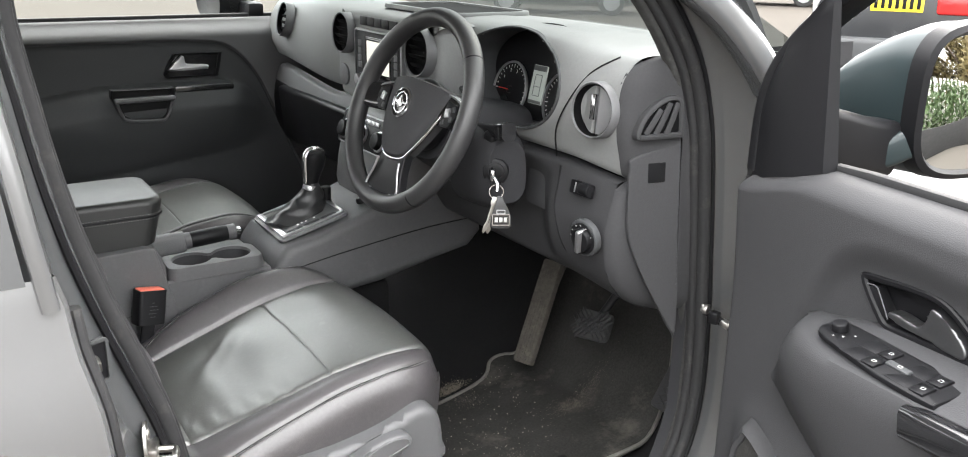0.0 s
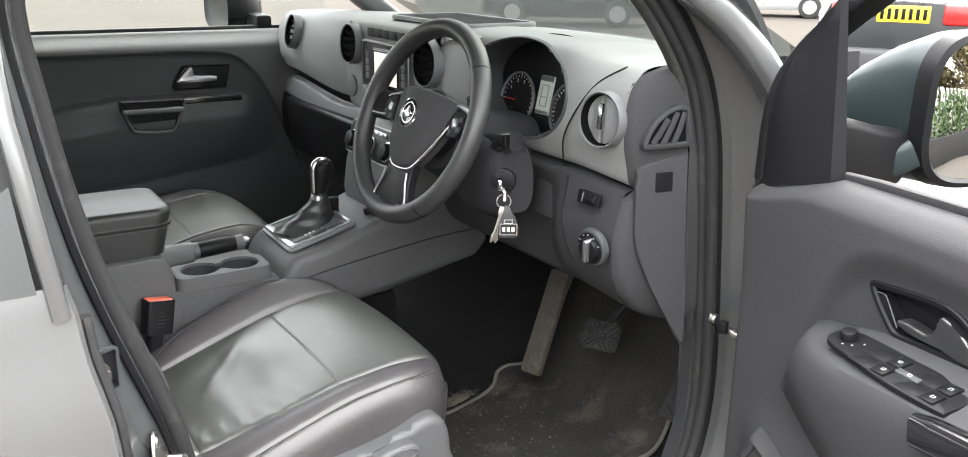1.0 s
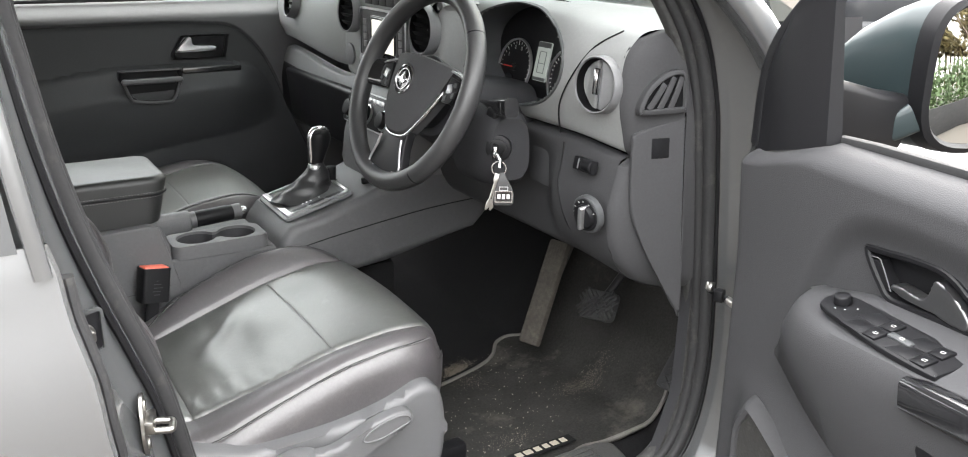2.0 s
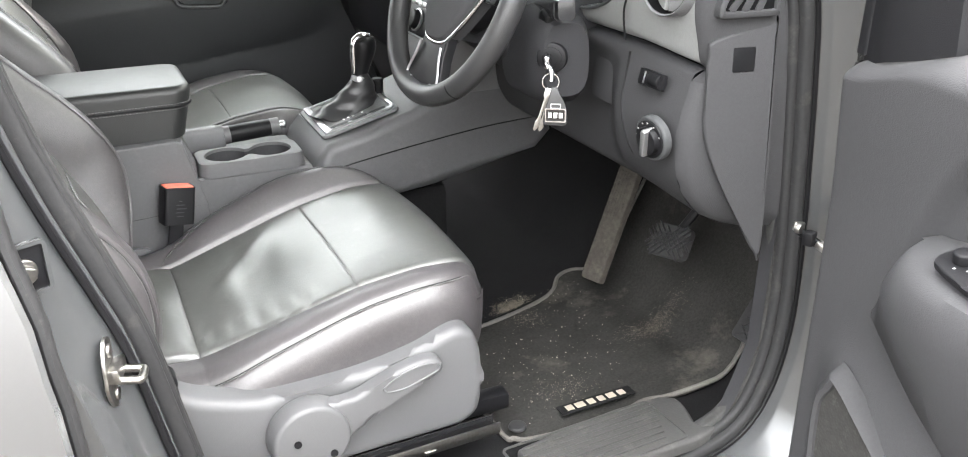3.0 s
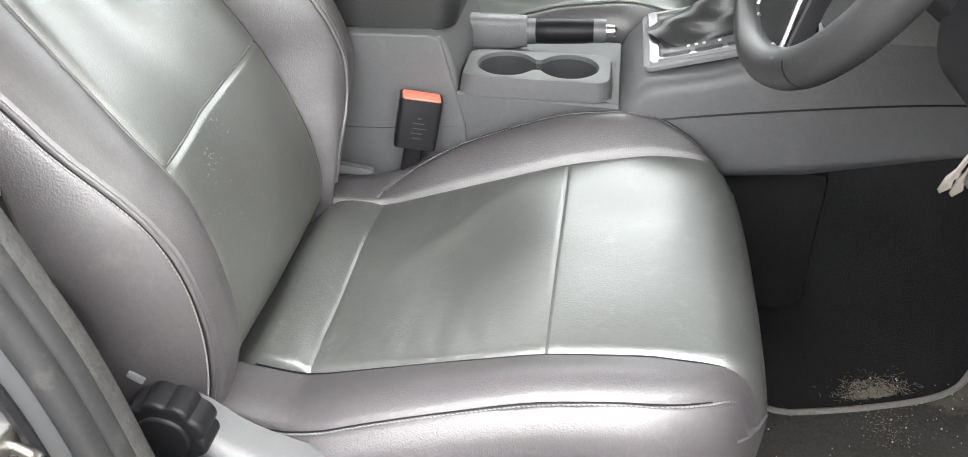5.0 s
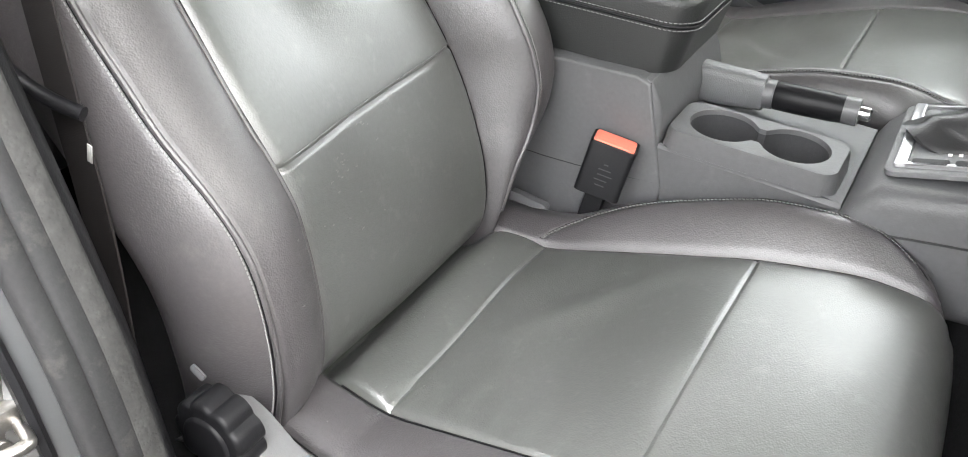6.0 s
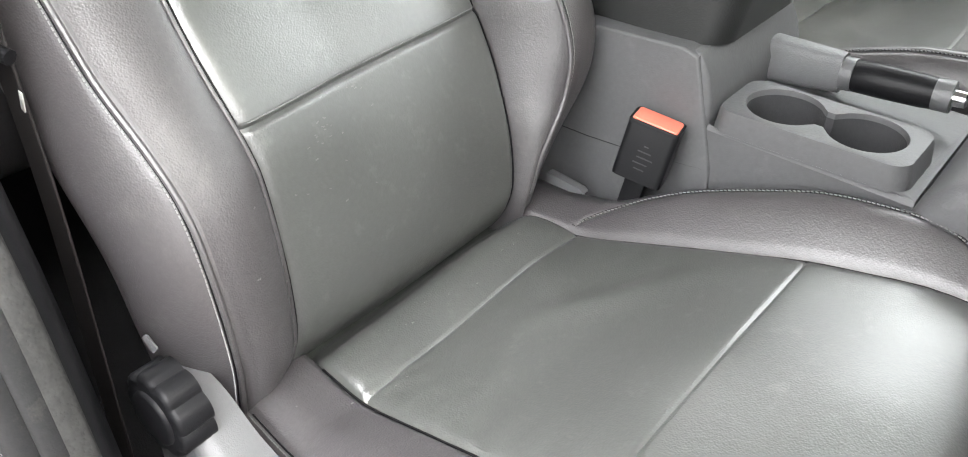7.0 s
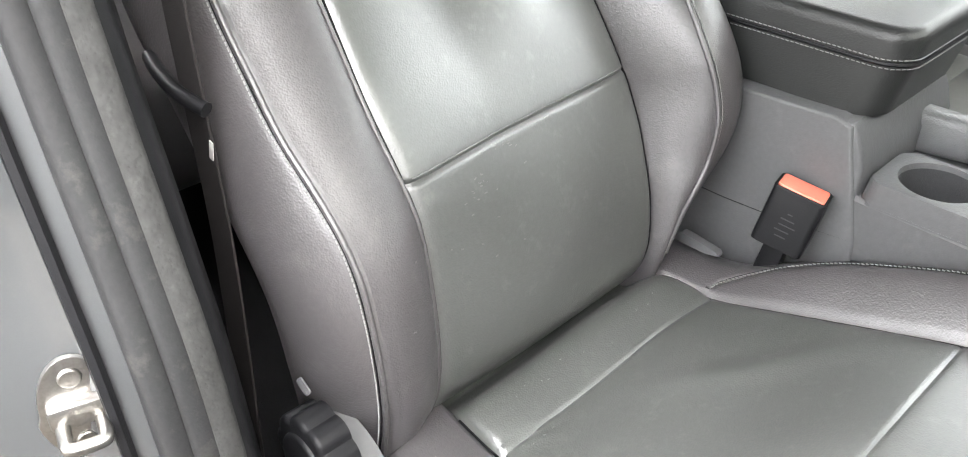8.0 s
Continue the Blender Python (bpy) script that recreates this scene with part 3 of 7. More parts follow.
    if flip < 0:
        # height lever with its round pivot cover
        bm = cyl(bmesh.new(), 0.061, 0.055, 0.034, pose(px - 0.122, side - 0.017, 0.782, 90), 48, 0.006)
        cover = part("pivot_cover", bm, PLASTIC_LIGHT, top, "round grey plastic lever pivot")
        for dx, dz in ((-0.022, 0.004), (0.028, -0.026)):
            part("screw_hole", cyl(bmesh.new(), 0.0055, 0.0055, 0.004, pose(px - 0.122 + dx, side - 0.0345, 0.782 + dz, 90), 16), PLASTIC_BLACK, cover)
        flat = Matrix(((1, 0, 0, px), (0, 0, -1, side - 0.006), (0, 1, 0, 0), (0, 0, 0, 1)))
        blade = [(-0.110, 0.826), (-0.060, 0.832), (-0.020, 0.846), (0.015, 0.860), (0.050, 0.866), (0.072, 0.862), (0.080, 0.850), (0.074, 0.838), (0.045, 0.828), (0.005, 0.812), (-0.030, 0.793), (-0.068, 0.768), (-0.110, 0.760)]
        lever = part("height_lever", slab([(p.x, p.y) for p in smooth_line([(a, b, 0) for a, b in blade], 5, closed=True)], flat, 0.022, 0.008, 4), PLASTIC_LIGHT, top, "long grey plastic seat height lever")
        dish = [(-0.012, 0.838), (0.018, 0.854), (0.050, 0.860), (0.068, 0.856), (0.071, 0.846), (0.050, 0.838), (0.020, 0.829), (-0.006, 0.829)]
        dish = [(p.x, p.y) for p in smooth_line([(a, b, 0) for a, b in dish], 5, closed=True)]
        part("finger_groove", tube([flat @ Vector((a, b, 0.0222)) for a, b in dish], 0.0017, 8, closed=True, up=(0, 1, 0)), PLASTIC_LIGHT, lever, "raised rim of the finger hollow")
        # fluted recline wheel
        bm = bmesh.new()
        rim = []
        for i in range(96):
            a = 2 * math.pi * i / 96
            r = 0.0345 + 0.0050 * abs(math.sin(a * 4.5)) ** 0.6
            rim.append((r * math.cos(a), r * math.sin(a)))
        slab(rim, pose(px - 0.322, side + 0.020, 0.902, 90), 0.030, 0.005, 3, bm)
        part("recline_wheel", bm, PLASTIC_BLACK, top, "fluted black recline adjuster wheel")
        part("recline_hub", cyl(bmesh.new(), 0.026, 0.024, 0.005, pose(px - 0.322, side - 0.011, 0.902, 90), 32, 0.002), PLASTIC_BLACK, top)
        part("trim_tag", slab(rounded(0.016, 0.007, 0.002, 3), basis((px - 0.350, side + 0.016, 0.946), (-0.8, 0, 0.5), (0.2, -0.9, 0.3)), 0.002, 0.0006), PLASTIC_LIGHT, top, "loose grey trim tag")
        wedge = [(-0.315, 0.889), (-0.300, 0.888), (-0.268, 0.884), (-0.264, 0.880), (-0.282, 0.876), (-0.315, 0.876)]
        part("recliner_cover", slab(list(reversed(wedge)), Matrix(((1, 0, 0, px), (0, 0, 1, py + 0.205), (0, 1, 0, 0), (0, 0, 0, 1))), 0.012, 0.002), PLASTIC_LIGHT, top, "small pale recliner cover on the inner side")
    # runners
    for y in (-0.23, 0.23):
        bm = rbox((0.66, 0.032, 0.03), pose(px - 0.10, py + y, pz - 0.005), 0.004)
        rail = part("seat_rail", bm, PLASTIC_BLACK, top, "black steel seat runner")
        if y * flip > 0 and flip < 0:
            # open channel outboard of the trim, with its toothed track
            part("runner_floor", rbox((0.58, 0.034, 0.005), pose(px - 0.108, py - 0.302, pz - 0.010, 0, 0, 2), 0.001), PLASTIC_BLACK, rail)
            part("runner_strip", rbox((0.58, 0.0035, 0.020), pose(px - 0.108, py - 0.319, pz - 0.002, 0, 0, 2), 0.001), STEEL, rail, "bright steel runner edge")
            part("runner_lip", rbox((0.58, 0.003, 0.022), pose(px - 0.112, py - 0.300, pz + 0.001, 0, 0, 2), 0.001), GLOSS_BLACK, rail)
            for k in range(9):
                part("runner_tooth", rbox((0.020, 0.010, 0.004), pose(px - 0.30 + 0.045 * k, py - 0.304 - 0.0016 * k + 0.004, pz - 0.006, 0, 0, 2), 0.001), STEEL, rail)
    return top


seat("driver_seat", "dark grey leather driver's seat with stitched bolsters", (0, -0.365, 0.70), -1)
seat("passenger_seat", "dark grey leather front passenger seat beside the console", (-0.025, 0.42, 0.74), 1)

# ---- floor ----
def sheet(fn, us, vs, bm=None):
    return loft([[fn(u, v) for v in vs] for u in us], bm=bm)


def floor_z(x, y):
    return 0.637 + 0.55 * step(0.62, 1.0, x)


floor = solo("floor", sheet(lambda u, v: (u, v, floor_z(u, v)), [-1.5 + 0.02 * i for i in range(130)], [-0.80 + 0.08 * i for i in range(21)]), CARPET,
             "black cabin carpet of a pickup", "floor", "structure")

# ---- body shell ----
body = thing("pickup_body", "grey metallic pickup body with open driver's doorway", "vehicle body", (0, -0.85, 0.45))
APERTURE = [(-0.15, 0.655), (0.15, 0.645), (0.38, 0.636), (0.490, 0.642), (0.562, 0.674), (0.602, 0.745), (0.619, 0.85), (0.616, 0.98), (0.605, 1.11), (0.592, 1.24), (0.573, 1.36), (0.525, 1.48),
            (0.41, 1.61), (0.25, 1.70), (0.0, 1.735), (-0.25, 1.735), (-0.39, 1.70), (-0.432, 1.60), (-0.419, 1.46), (-0.397, 1.335), (-0.370, 1.235), (-0.335, 1.13),
            (-0.309, 1.045), (-0.282, 0.90), (-0.258, 0.78), (-0.222, 0.69)]
LOOP = smooth_line([(x, 0, z) for x, z in APERTURE], 6, closed=True)


def offset_loop(d, y):
    """The doorway's outline moved out by d metres (or d(x, z)), at depth y (or y(x, z))."""
    k, out = len(LOOP), []
    for i, p in enumerate(LOOP):
        t = (LOOP[(i + 1) % k] - LOOP[i - 1]).normalized()
        nrm = Vector((t.z, 0, -t.x))
        dd = d(p.x, p.z) if callable(d) else d
        yy = y(p.x, p.z) if callable(y) else y
        out.append(Vector((p.x + nrm.x * dd, yy, p.z + nrm.z * dd)))
    return out


def frame_wide(x, z):
    """Painted doorway face: wide at the hinge pillar and at the sill, narrower at the lock pillar."""
    wide = 0.052 + 0.02 * step(0.40, 0.52, x) + 0.012 * step(0.75, 0.68, z) - 0.01 * step(-0.30, -0.38, x) * step(1.1, 1.3, z)
    return wide


def lock(x, z):
    """1 on the lock pillar, where the jamb is a deep face looking forward."""
    return step(-0.17, -0.25, x)


def profile(plain, d_lock, y_plain, y_lock):
    return offset_loop(lambda x, z: plain(x, z) * (1 - lock(x, z)) + d_lock * (1 - 0.25 * step(1.15, 1.5, z)) * lock(x, z),
                       lambda x, z: y_plain * (1 - lock(x, z)) + y_lock * lock(x, z))


F = frame_wide
loops = [profile(lambda x, z: 0.012, 0.010, -0.775, -0.735), profile(lambda x, z: 0.016, 0.024, -0.79, -0.785), profile(lambda x, z: F(x, z) * 0.42, 0.033, -0.805, -0.795),
         profile(lambda x, z: F(x, z) * 0.52, 0.040, -0.811, -0.800), profile(lambda x, z: F(x, z) * 0.56, 0.048, -0.814, -0.805), profile(lambda x, z: F(x, z) * 0.6, 0.055, -0.818, -0.812),
         profile(lambda x, z: F(x, z) * 0.85, 0.076, -0.842, -0.846), profile(lambda x, z: F(x, z), 0.079, -0.868, -0.855), profile(lambda x, z: F(x, z) + 0.006, 0.083, -0.882, -0.862),
         profile(lambda x, z: F(x, z) + 0.016, 0.100, -0.884, -0.864), profile(lambda x, z: F(x, z) + 0.024, 0.108, -0.870, -0.858), profile(lambda x, z: F(x, z) + 0.030, 0.112, -0.835, -0.83)]
# the flange's shade is put into its paint colour
part("door_frame", loft([l + [l[0]] for l in loops]), PAINT_SHADED, body, "grey painted door frame flange")
def bead(a, b, n=14):
    """Oval section of a rubber strip: a across the opening, b through it."""
    return [(a * math.copysign(abs(math.cos(t)) ** 0.7, math.cos(t)), b * math.copysign(abs(math.sin(t)) ** 0.7, math.sin(t))) for t in [2 * math.pi * i / n for i in range(n)]]


part("weatherstrip", sweep(offset_loop(lambda x, z: 0.006 + 0.009 * lock(x, z), lambda x, z: -0.796 + 0.024 * lock(x, z)), bead(0.0105, 0.011), closed=True, up=(0, 1, 0)), RUBBER, body, "black rubber door seal")
part("seal_fuzz", sweep(offset_loop(lambda x, z: -0.006 + 0.016 * lock(x, z), lambda x, z: -0.784 + 0.028 * lock(x, z)), bead(0.0095, 0.010), closed=True, up=(0, 1, 0)), RUBBER, body, "dusty flocked edge of the door seal")
part("seal_lip", sweep(offset_loop(lambda x, z: -0.013 + 0.024 * lock(x, z), lambda x, z: -0.770 + 0.028 * lock(x, z)), bead(0.0110, 0.0125), closed=True, up=(0, 1, 0)), RUBBER_SEAL, body, "soft grey trim edge of the door seal")
part("seal_channel", tube(offset_loop(lambda x, z: 0.020 + 0.009 * lock(x, z), lambda x, z: -0.802 + 0.004 * lock(x, z)), 0.005, 6, closed=True, up=(0, 1, 0)), PLASTIC_BLACK, body, "black gap beside the seal")
# trim on the lock pillar, inside the seal
PILLAR = [(z, x) for x, z in reversed([(-0.282, 0.90), (-0.309, 1.045), (-0.335, 1.13), (-0.370, 1.235), (-0.397, 1.335), (-0.419, 1.46), (-0.432, 1.60), (-0.40, 1.70)])]
PILLAR.sort()
rings = []
for i in range(30):
    z = 0.66 + 1.06 * i / 29
    x = table([(0.66, -0.225), (0.78, -0.262)] + PILLAR, z)
    rings.append([(x - 0.012, -0.75, z), (x - 0.010, -0.735, z), (x - 0.014, -0.722, z), (x - 0.03, -0.71, z), (x - 0.10, -0.70, z), (x - 0.16, -0.72, z), (x - 0.17, -0.79, z)])
part("lock_pillar_trim", loft(rings), PLASTIC_BLACK, body, "black plastic pillar trim")
rings = []
for i in range(24):
    z = 0.62 + 0.85 * i / 23
    x = table([(0.62, 0.50), (0.70, 0.560), (0.80, 0.596), (1.02, 0.600), (1.30, 0.572), (1.45, 0.535)], z)
    rings.append([(x - 0.004, -0.785, z), (x - 0.01, -0.765, z), (x + 0.02, -0.748, z), (x + 0.14, -0.742, z), (x + 0.5, -0.74, z)])
# dash plastic, coloured darker for the shade of the footwell
part("kick_panel", loft(rings), PLASTIC_LOW, body, "plastic kick panel, darkened for shade")
# outer skin round the doorway: front wing, roof, sill, and the far side
part("front_wing", loft([[(0.640 + 0.03 * k, -0.885 - 0.012 * math.sin(k * 0.1), z) for k in range(0, 55)] for z in (0.35, 0.55, 0.75, 0.95, 1.06, 1.12, 1.15)]), PAINT, body, "grey metallic front wing")
def bonnet_z(x, y):
    """Bonnet: falls forward, raised in the middle, rounded down to the wings."""
    a = abs(y)
    return 1.345 - 0.075 * (x - 0.95) - 0.05 * max(x - 1.7, 0) ** 2 * 4 + 0.022 * step(0.62, 0.50, a) - 0.20 * step(0.70, 0.905, a) ** 1.6


part("bonnet", loft([[(0.97 + 0.0425 * k, y, bonnet_z(0.97 + 0.0425 * k, y)) for k in range(31)] for y in spaced(-0.89, 0.89, 48)]), PAINT, body, "grey metallic bonnet")
part("nose", loft([[(2.245, y, bonnet_z(2.245, y)), (2.29, y * 0.985, bonnet_z(2.245, y) - 0.05), (2.31, y * 0.97, 0.95), (2.30, y * 0.96, 0.45)] for y in spaced(-0.89, 0.89, 16)]), PAINT, body, "grey metallic nose of the pickup")
part("scuttle", rbox((0.10, 1.5, 0.03), pose(0.995, 0, 1.355), 0.01), PLASTIC_BLACK, body, "black scuttle panel under the windscreen")
part("sill", loft([[(x, y, z) for x in (-0.45, -0.2, 0.0, 0.2, 0.4, 0.62)] for y, z in ((-0.77, 0.628), (-0.80, 0.622), (-0.835, 0.60), (-0.875, 0.585), (-0.89, 0.56), (-0.885, 0.45), (-0.80, 0.40))]), PAINT_SHADED, body, "painted door sill")
part("roof", rbox((2.2, 1.46, 0.04), pose(-0.72, 0, 1.79), 0.015), PAINT, body, "grey metallic roof")
part("roof_lining", rbox((2.16, 1.40, 0.012), pose(-0.72, 0, 1.762), 0.004), material("pale_roof_lining", (0.55, 0.54, 0.51), 0.9, grain=0.4, spread=0.05), body, "pale fabric roof lining")
part("windscreen_pillar", sweep(smooth_line([(0.80, -0.862, 1.26), (0.70, -0.868, 1.365), (0.640, -0.872, 1.435), (0.601, -0.868, 1.482), (0.551, -0.852, 1.537), (0.496, -0.834, 1.582), (0.40, -0.80, 1.655), (0.25, -0.76, 1.74), (0.1, -0.72, 1.80)], 8), rounded(0.05, 0.052, 0.016, 4), up=(0, 1, 0)), PAINT, body, "grey painted windscreen pillar")
part("windscreen_pillar", sweep(smooth_line([(0.95, 0.82, 1.32), (0.75, 0.80, 1.46), (0.5, 0.76, 1.63), (0.28, 0.72, 1.76), (0.1, 0.72, 1.79)], 6), rounded(0.07, 0.06, 0.02, 3), up=(0, 1, 0)), PLASTIC, body, "grey windscreen pillar trim")
part("windscreen", loft([[(1.06 - 0.12 * (y / 0.8) ** 2, y, 1.41) for y in (-0.80, -0.4, 0, 0.4, 0.80)], [(0.30, y, 1.765) for y in (-0.70, -0.35, 0, 0.35, 0.70)]]), SCREEN_GLASS, body, "green-tinted windscreen")
part("rear_cab_wall", rbox((0.05, 1.5, 0.75), pose(-1.62, 0, 0.95), 0.01), PLASTIC, body)
part("rear_roof_pillar", rbox((0.12, 0.1, 0.5), pose(-1.58, 0.74, 1.53), 0.02), PLASTIC, body)
part("rear_roof_pillar", rbox((0.12, 0.1, 0.5), pose(-1.58, -0.74, 1.53), 0.02), PLASTIC, body)
part("far_lock_pillar", rbox((0.14, 0.10, 1.1), pose(-0.46, 0.76, 1.22), 0.03), PLASTIC, body)
part("far_side_wall", rbox((1.2, 0.06, 0.9), pose(-1.1, 0.80, 0.95), 0.02), PLASTIC, body)
part("floor_pan", rbox((2.6, 1.6, 0.03), pose(-0.3, 0, 0.60), 0.005), PAINT_SHADED, body)
part("bulkhead", rbox((0.05, 1.6, 0.85), pose(1.02, 0, 1.0), 0.01), CARPET, body, "black felt bulkhead")
part("lock_pillar_body", rbox((0.10, 0.05, 1.2), pose(-0.52, -0.795, 1.15, 0, -3), 0.01), PAINT_SHADED, body, "grey painted lock pillar, darkened for shade")

# wheels under the body
for x in (1.42, -1.68):
    for y in (-0.80, 0.80):
        w = part("wheel", cyl(bmesh.new(), 0.385, 0.385, 0.24, pose(x, y, 0.385, 90), 48, 0.04), TYRE, body, "black road tyre")
        part("rim", cyl(bmesh.new(), 0.235, 0.25, 0.252, pose(x, y, 0.385, 90), 24, 0.01), SATIN, w, "silver wheel rim")

# rear door, closed
rdoor = thing("rear_door", "closed grey metallic rear door beside the lock pillar", "car door", (-0.8, -0.9, 0.5))
EDGE = [(0.45, -0.388), (0.9, -0.396), (1.04, -0.404), (1.12, -0.411), (1.25, -0.431), (1.36, -0.453), (1.50, -0.470), (1.75, -0.52)]


def skin(k, z):
    """Outer skin: crowned, with a shoulder line, its front edge folded in."""
    x0 = smooth_table(EDGE, z)
    bulge = 0.004 + 0.036 * step(1.33, 1.06, z) - 0.02 * step(0.95, 0.5, z)
    y = -0.885 - bulge + 0.10 * max(z - 1.28, 0)
    if k < 4:
        return ((x0 - 0.012, y + 0.040, z), (x0 - 0.004, y + 0.018, z), (x0 - 0.001, y + 0.006, z), (x0 - 0.006, y, z))[k]
    return (x0 - 0.006 - 0.06 * (k - 3), y, z)


part("door_skin", loft([[skin(k, z) for k in range(20)] for z in [0.45 + 0.0305 * i for i in range(29)]]), PAINT, rdoor, "glossy grey metallic door skin")
part("edge_strip", sweep([(smooth_table(EDGE, z) + 0.004, skin(3, z)[1] + 0.026, z) for z in [0.46 + 0.04 * i for i in range(21)]], bead(0.007, 0.015), up=(0, 1, 0)), RUBBER, rdoor, "grey rubber strip down the door's front edge")
part("rear_side_window", loft([[(-0.472 - 0.012 * k - 0.85 * i / 3, -0.890 + 0.10 * k / 3, 1.300 + 0.40 * k / 3) for i in range(4)] for k in range(4)]), GLOSS_BLACK, rdoor, "dark tinted side window")
part("inner_trim", rbox((1.0, 0.05, 0.85), pose(-1.06, -0.77, 0.98), 0.02), PLASTIC_BLACK, rdoor, "dark grey rear door trim")
part("window_frame", sweep(smooth_line([(-0.452, -0.886, 1.27), (-0.463, -0.880, 1.36), (-0.478, -0.865, 1.48), (-0.515, -0.82, 1.72), (-0.8, -0.80, 1.76), (-1.35, -0.80, 1.74)], 5), rounded(0.020, 0.03, 0.006, 2), up=(0, 1, 0)), PAINT, rdoor)

# striker on the lock pillar
striker = part("striker_plate", slab([(p[0] * (1 + 0.12 * (p[1] < 0)), p[1]) for p in circle(0.0235, 36, flat=1.78)], basis((-0.3600, -0.8108, 1.030), (0.28, 0.96, 0.0), (0.96, -0.28, 0.02)), 0.004, 0.001), STEEL, body, "worn steel door striker plate")
sm = basis((-0.3600, -0.8108, 1.030), (0.28, 0.96, 0.0), (0.96, -0.28, 0.02))
loop_pts = smooth_line([sm @ Vector(p) for p in ((-0.012, -0.004, 0.003), (-0.012, -0.006, 0.028), (-0.009, -0.007, 0.034), (0.009, -0.007, 0.034), (0.012, -0.006, 0.028), (0.012, -0.004, 0.003))], 5)
part("striker_block", rbox((0.038, 0.018, 0.014), sm @ pose(0, 0.002, 0.008), 0.003), STEEL, striker)
part("striker_loop", tube(loop_pts, 0.0048, 10), STEEL, striker, "bright steel striker loop")
for dy in (-0.028, 0.026):
    part("striker_screw", cyl(bmesh.new(), 0.008, 0.007, 0.003, sm @ pose(0.0, dy, 0.005), 20, 0.001), STEEL, striker)

# hinge bolt of the rear door, in the gap behind the pillar
HM = basis((-0.418, -0.846, 1.180), (0.9, 0.42, 0), (0.42, -0.9, 0))
# flat plate; its black stands for the shade in a recessed pocket
hinge = part("hinge_leaf", slab(rounded(0.046, 0.050, 0.005, 3), HM, 0.003, 0.001), PLASTIC_BLACK, body, "flat hinge plate, blackened as a shaded pocket")
part("hinge_frame", hoop(0.052, 0.056, 0.007, 0.0045, 0, 0, HM, 0.006, 0.002), PAINT_SHADED, hinge, "painted hinge edge")
part("hinge_washer", cyl(bmesh.new(), 0.0145, 0.0135, 0.004, HM @ pose(0.0, -0.002, 0.004), 24, 0.001), STEEL, hinge)
part("hinge_bolt", cyl(bmesh.new(), 0.0105, 0.0095, 0.010, HM @ pose(0.0, -0.002, 0.010), 6, 0.0015), STEEL, hinge, "hexagonal bolt")

# ---- centre console ----
def side_slab(outline, y0, width, bevel, segs=3):
    """(x, z) outline pushed from y0 towards -y."""
    return slab(outline, Matrix(((1, 0, 0, 0), (0, 0, -1, y0), (0, 1, 0, 0), (0, 0, 0, 1))), width, bevel, segs)


console = thing("centre_console", "dark grey plastic centre console between the seats", "centre console", (-0.1, 0, 0.645))
rear_box = [(-0.70, 0.646), (-0.70, 1.04), (-0.195, 1.058), (-0.178, 1.052), (-0.146, 0.93), (-0.14, 0.80), (-0.13, 0.646)]
part("storage_box", side_slab(rear_box, 0.125, 0.2275, 0.004), CONSOLE, console, "grey plastic storage box")
front_box = [(-0.22, 0.80), (-0.22, 1.052), (-0.178, 1.056), (-0.165, 1.032), (-0.158, 1.010), (-0.158, 0.915), (0.058, 0.912), (0.062, 0.970), (0.12, 0.96), (0.12, 0.80)]
part("tray_body", side_slab(front_box, 0.12, 0.219, 0.006), CONSOLE, console)
# gear-lever pod with its long flank towards the driver
pod = [(0.052, 0.80), (0.055, 0.965), (0.066, 0.990), (0.088, 1.016), (0.16, 1.030), (0.26, 1.062), (0.36, 1.10), (0.44, 1.13), (0.56, 1.12), (0.575, 0.98), (0.54, 0.945), (0.30, 0.905), (0.12, 0.878)]
part("gear_pod", side_slab(pod, 0.115, 0.240, 0.020, 4), CONSOLE, console, "grey plastic console flank with a seam")
seam = [(0.062, -0.1262, 0.962), (0.2, -0.1262, 0.985), (0.4, -0.1262, 1.01), (0.53, -0.1262, 1.018)]
part("panel_joint", tube(smooth_line(seam, 5), 0.0013, 6), PLASTIC_BLACK, console)
part("panel_joint", tube(smooth_line([(-0.5, -0.1016, 0.925), (-0.3, -0.1016, 0.918), (-0.15, -0.1012, 0.930)], 4), 0.0013, 6), PLASTIC_BLACK, console)
part("console_base", rbox((0.9, 0.17, 0.24), pose(-0.1, 0, 0.765), 0.02), CARPET, console, "black carpeted tunnel")
# cup tray
def eight(u, r=0.0395, gap=0.0415, waist=0.017):
    """Half width of the double cup opening at u along it."""
    h = waist if abs(u) < gap else 0.0
    for c in (-gap, gap):
        if abs(u - c) < r:
            h = max(h, math.sqrt(r * r - (u - c) ** 2))
    return h


us = [-0.081 + 0.162 * (0.5 - 0.5 * math.cos(math.pi * i / 60)) for i in range(61)]
inner = [(u, eight(u)) for u in us] + [(u, -eight(u)) for u in reversed(us[1:-1])]
us2 = [-0.097 + 0.194 * (0.5 - 0.5 * math.cos(math.pi * i / 60)) for i in range(61)]


def tray_half(u, w=0.047, l=0.097, r=0.02):
    d = abs(u) - (l - r)
    return w if d <= 0 else w - r + math.sqrt(max(r * r - d * d, 0))


outer = [(u, tray_half(u)) for u in us2] + [(u, -tray_half(u)) for u in reversed(us2[1:-1])]
cx, cy, cz = -0.055, -0.052, 1.004


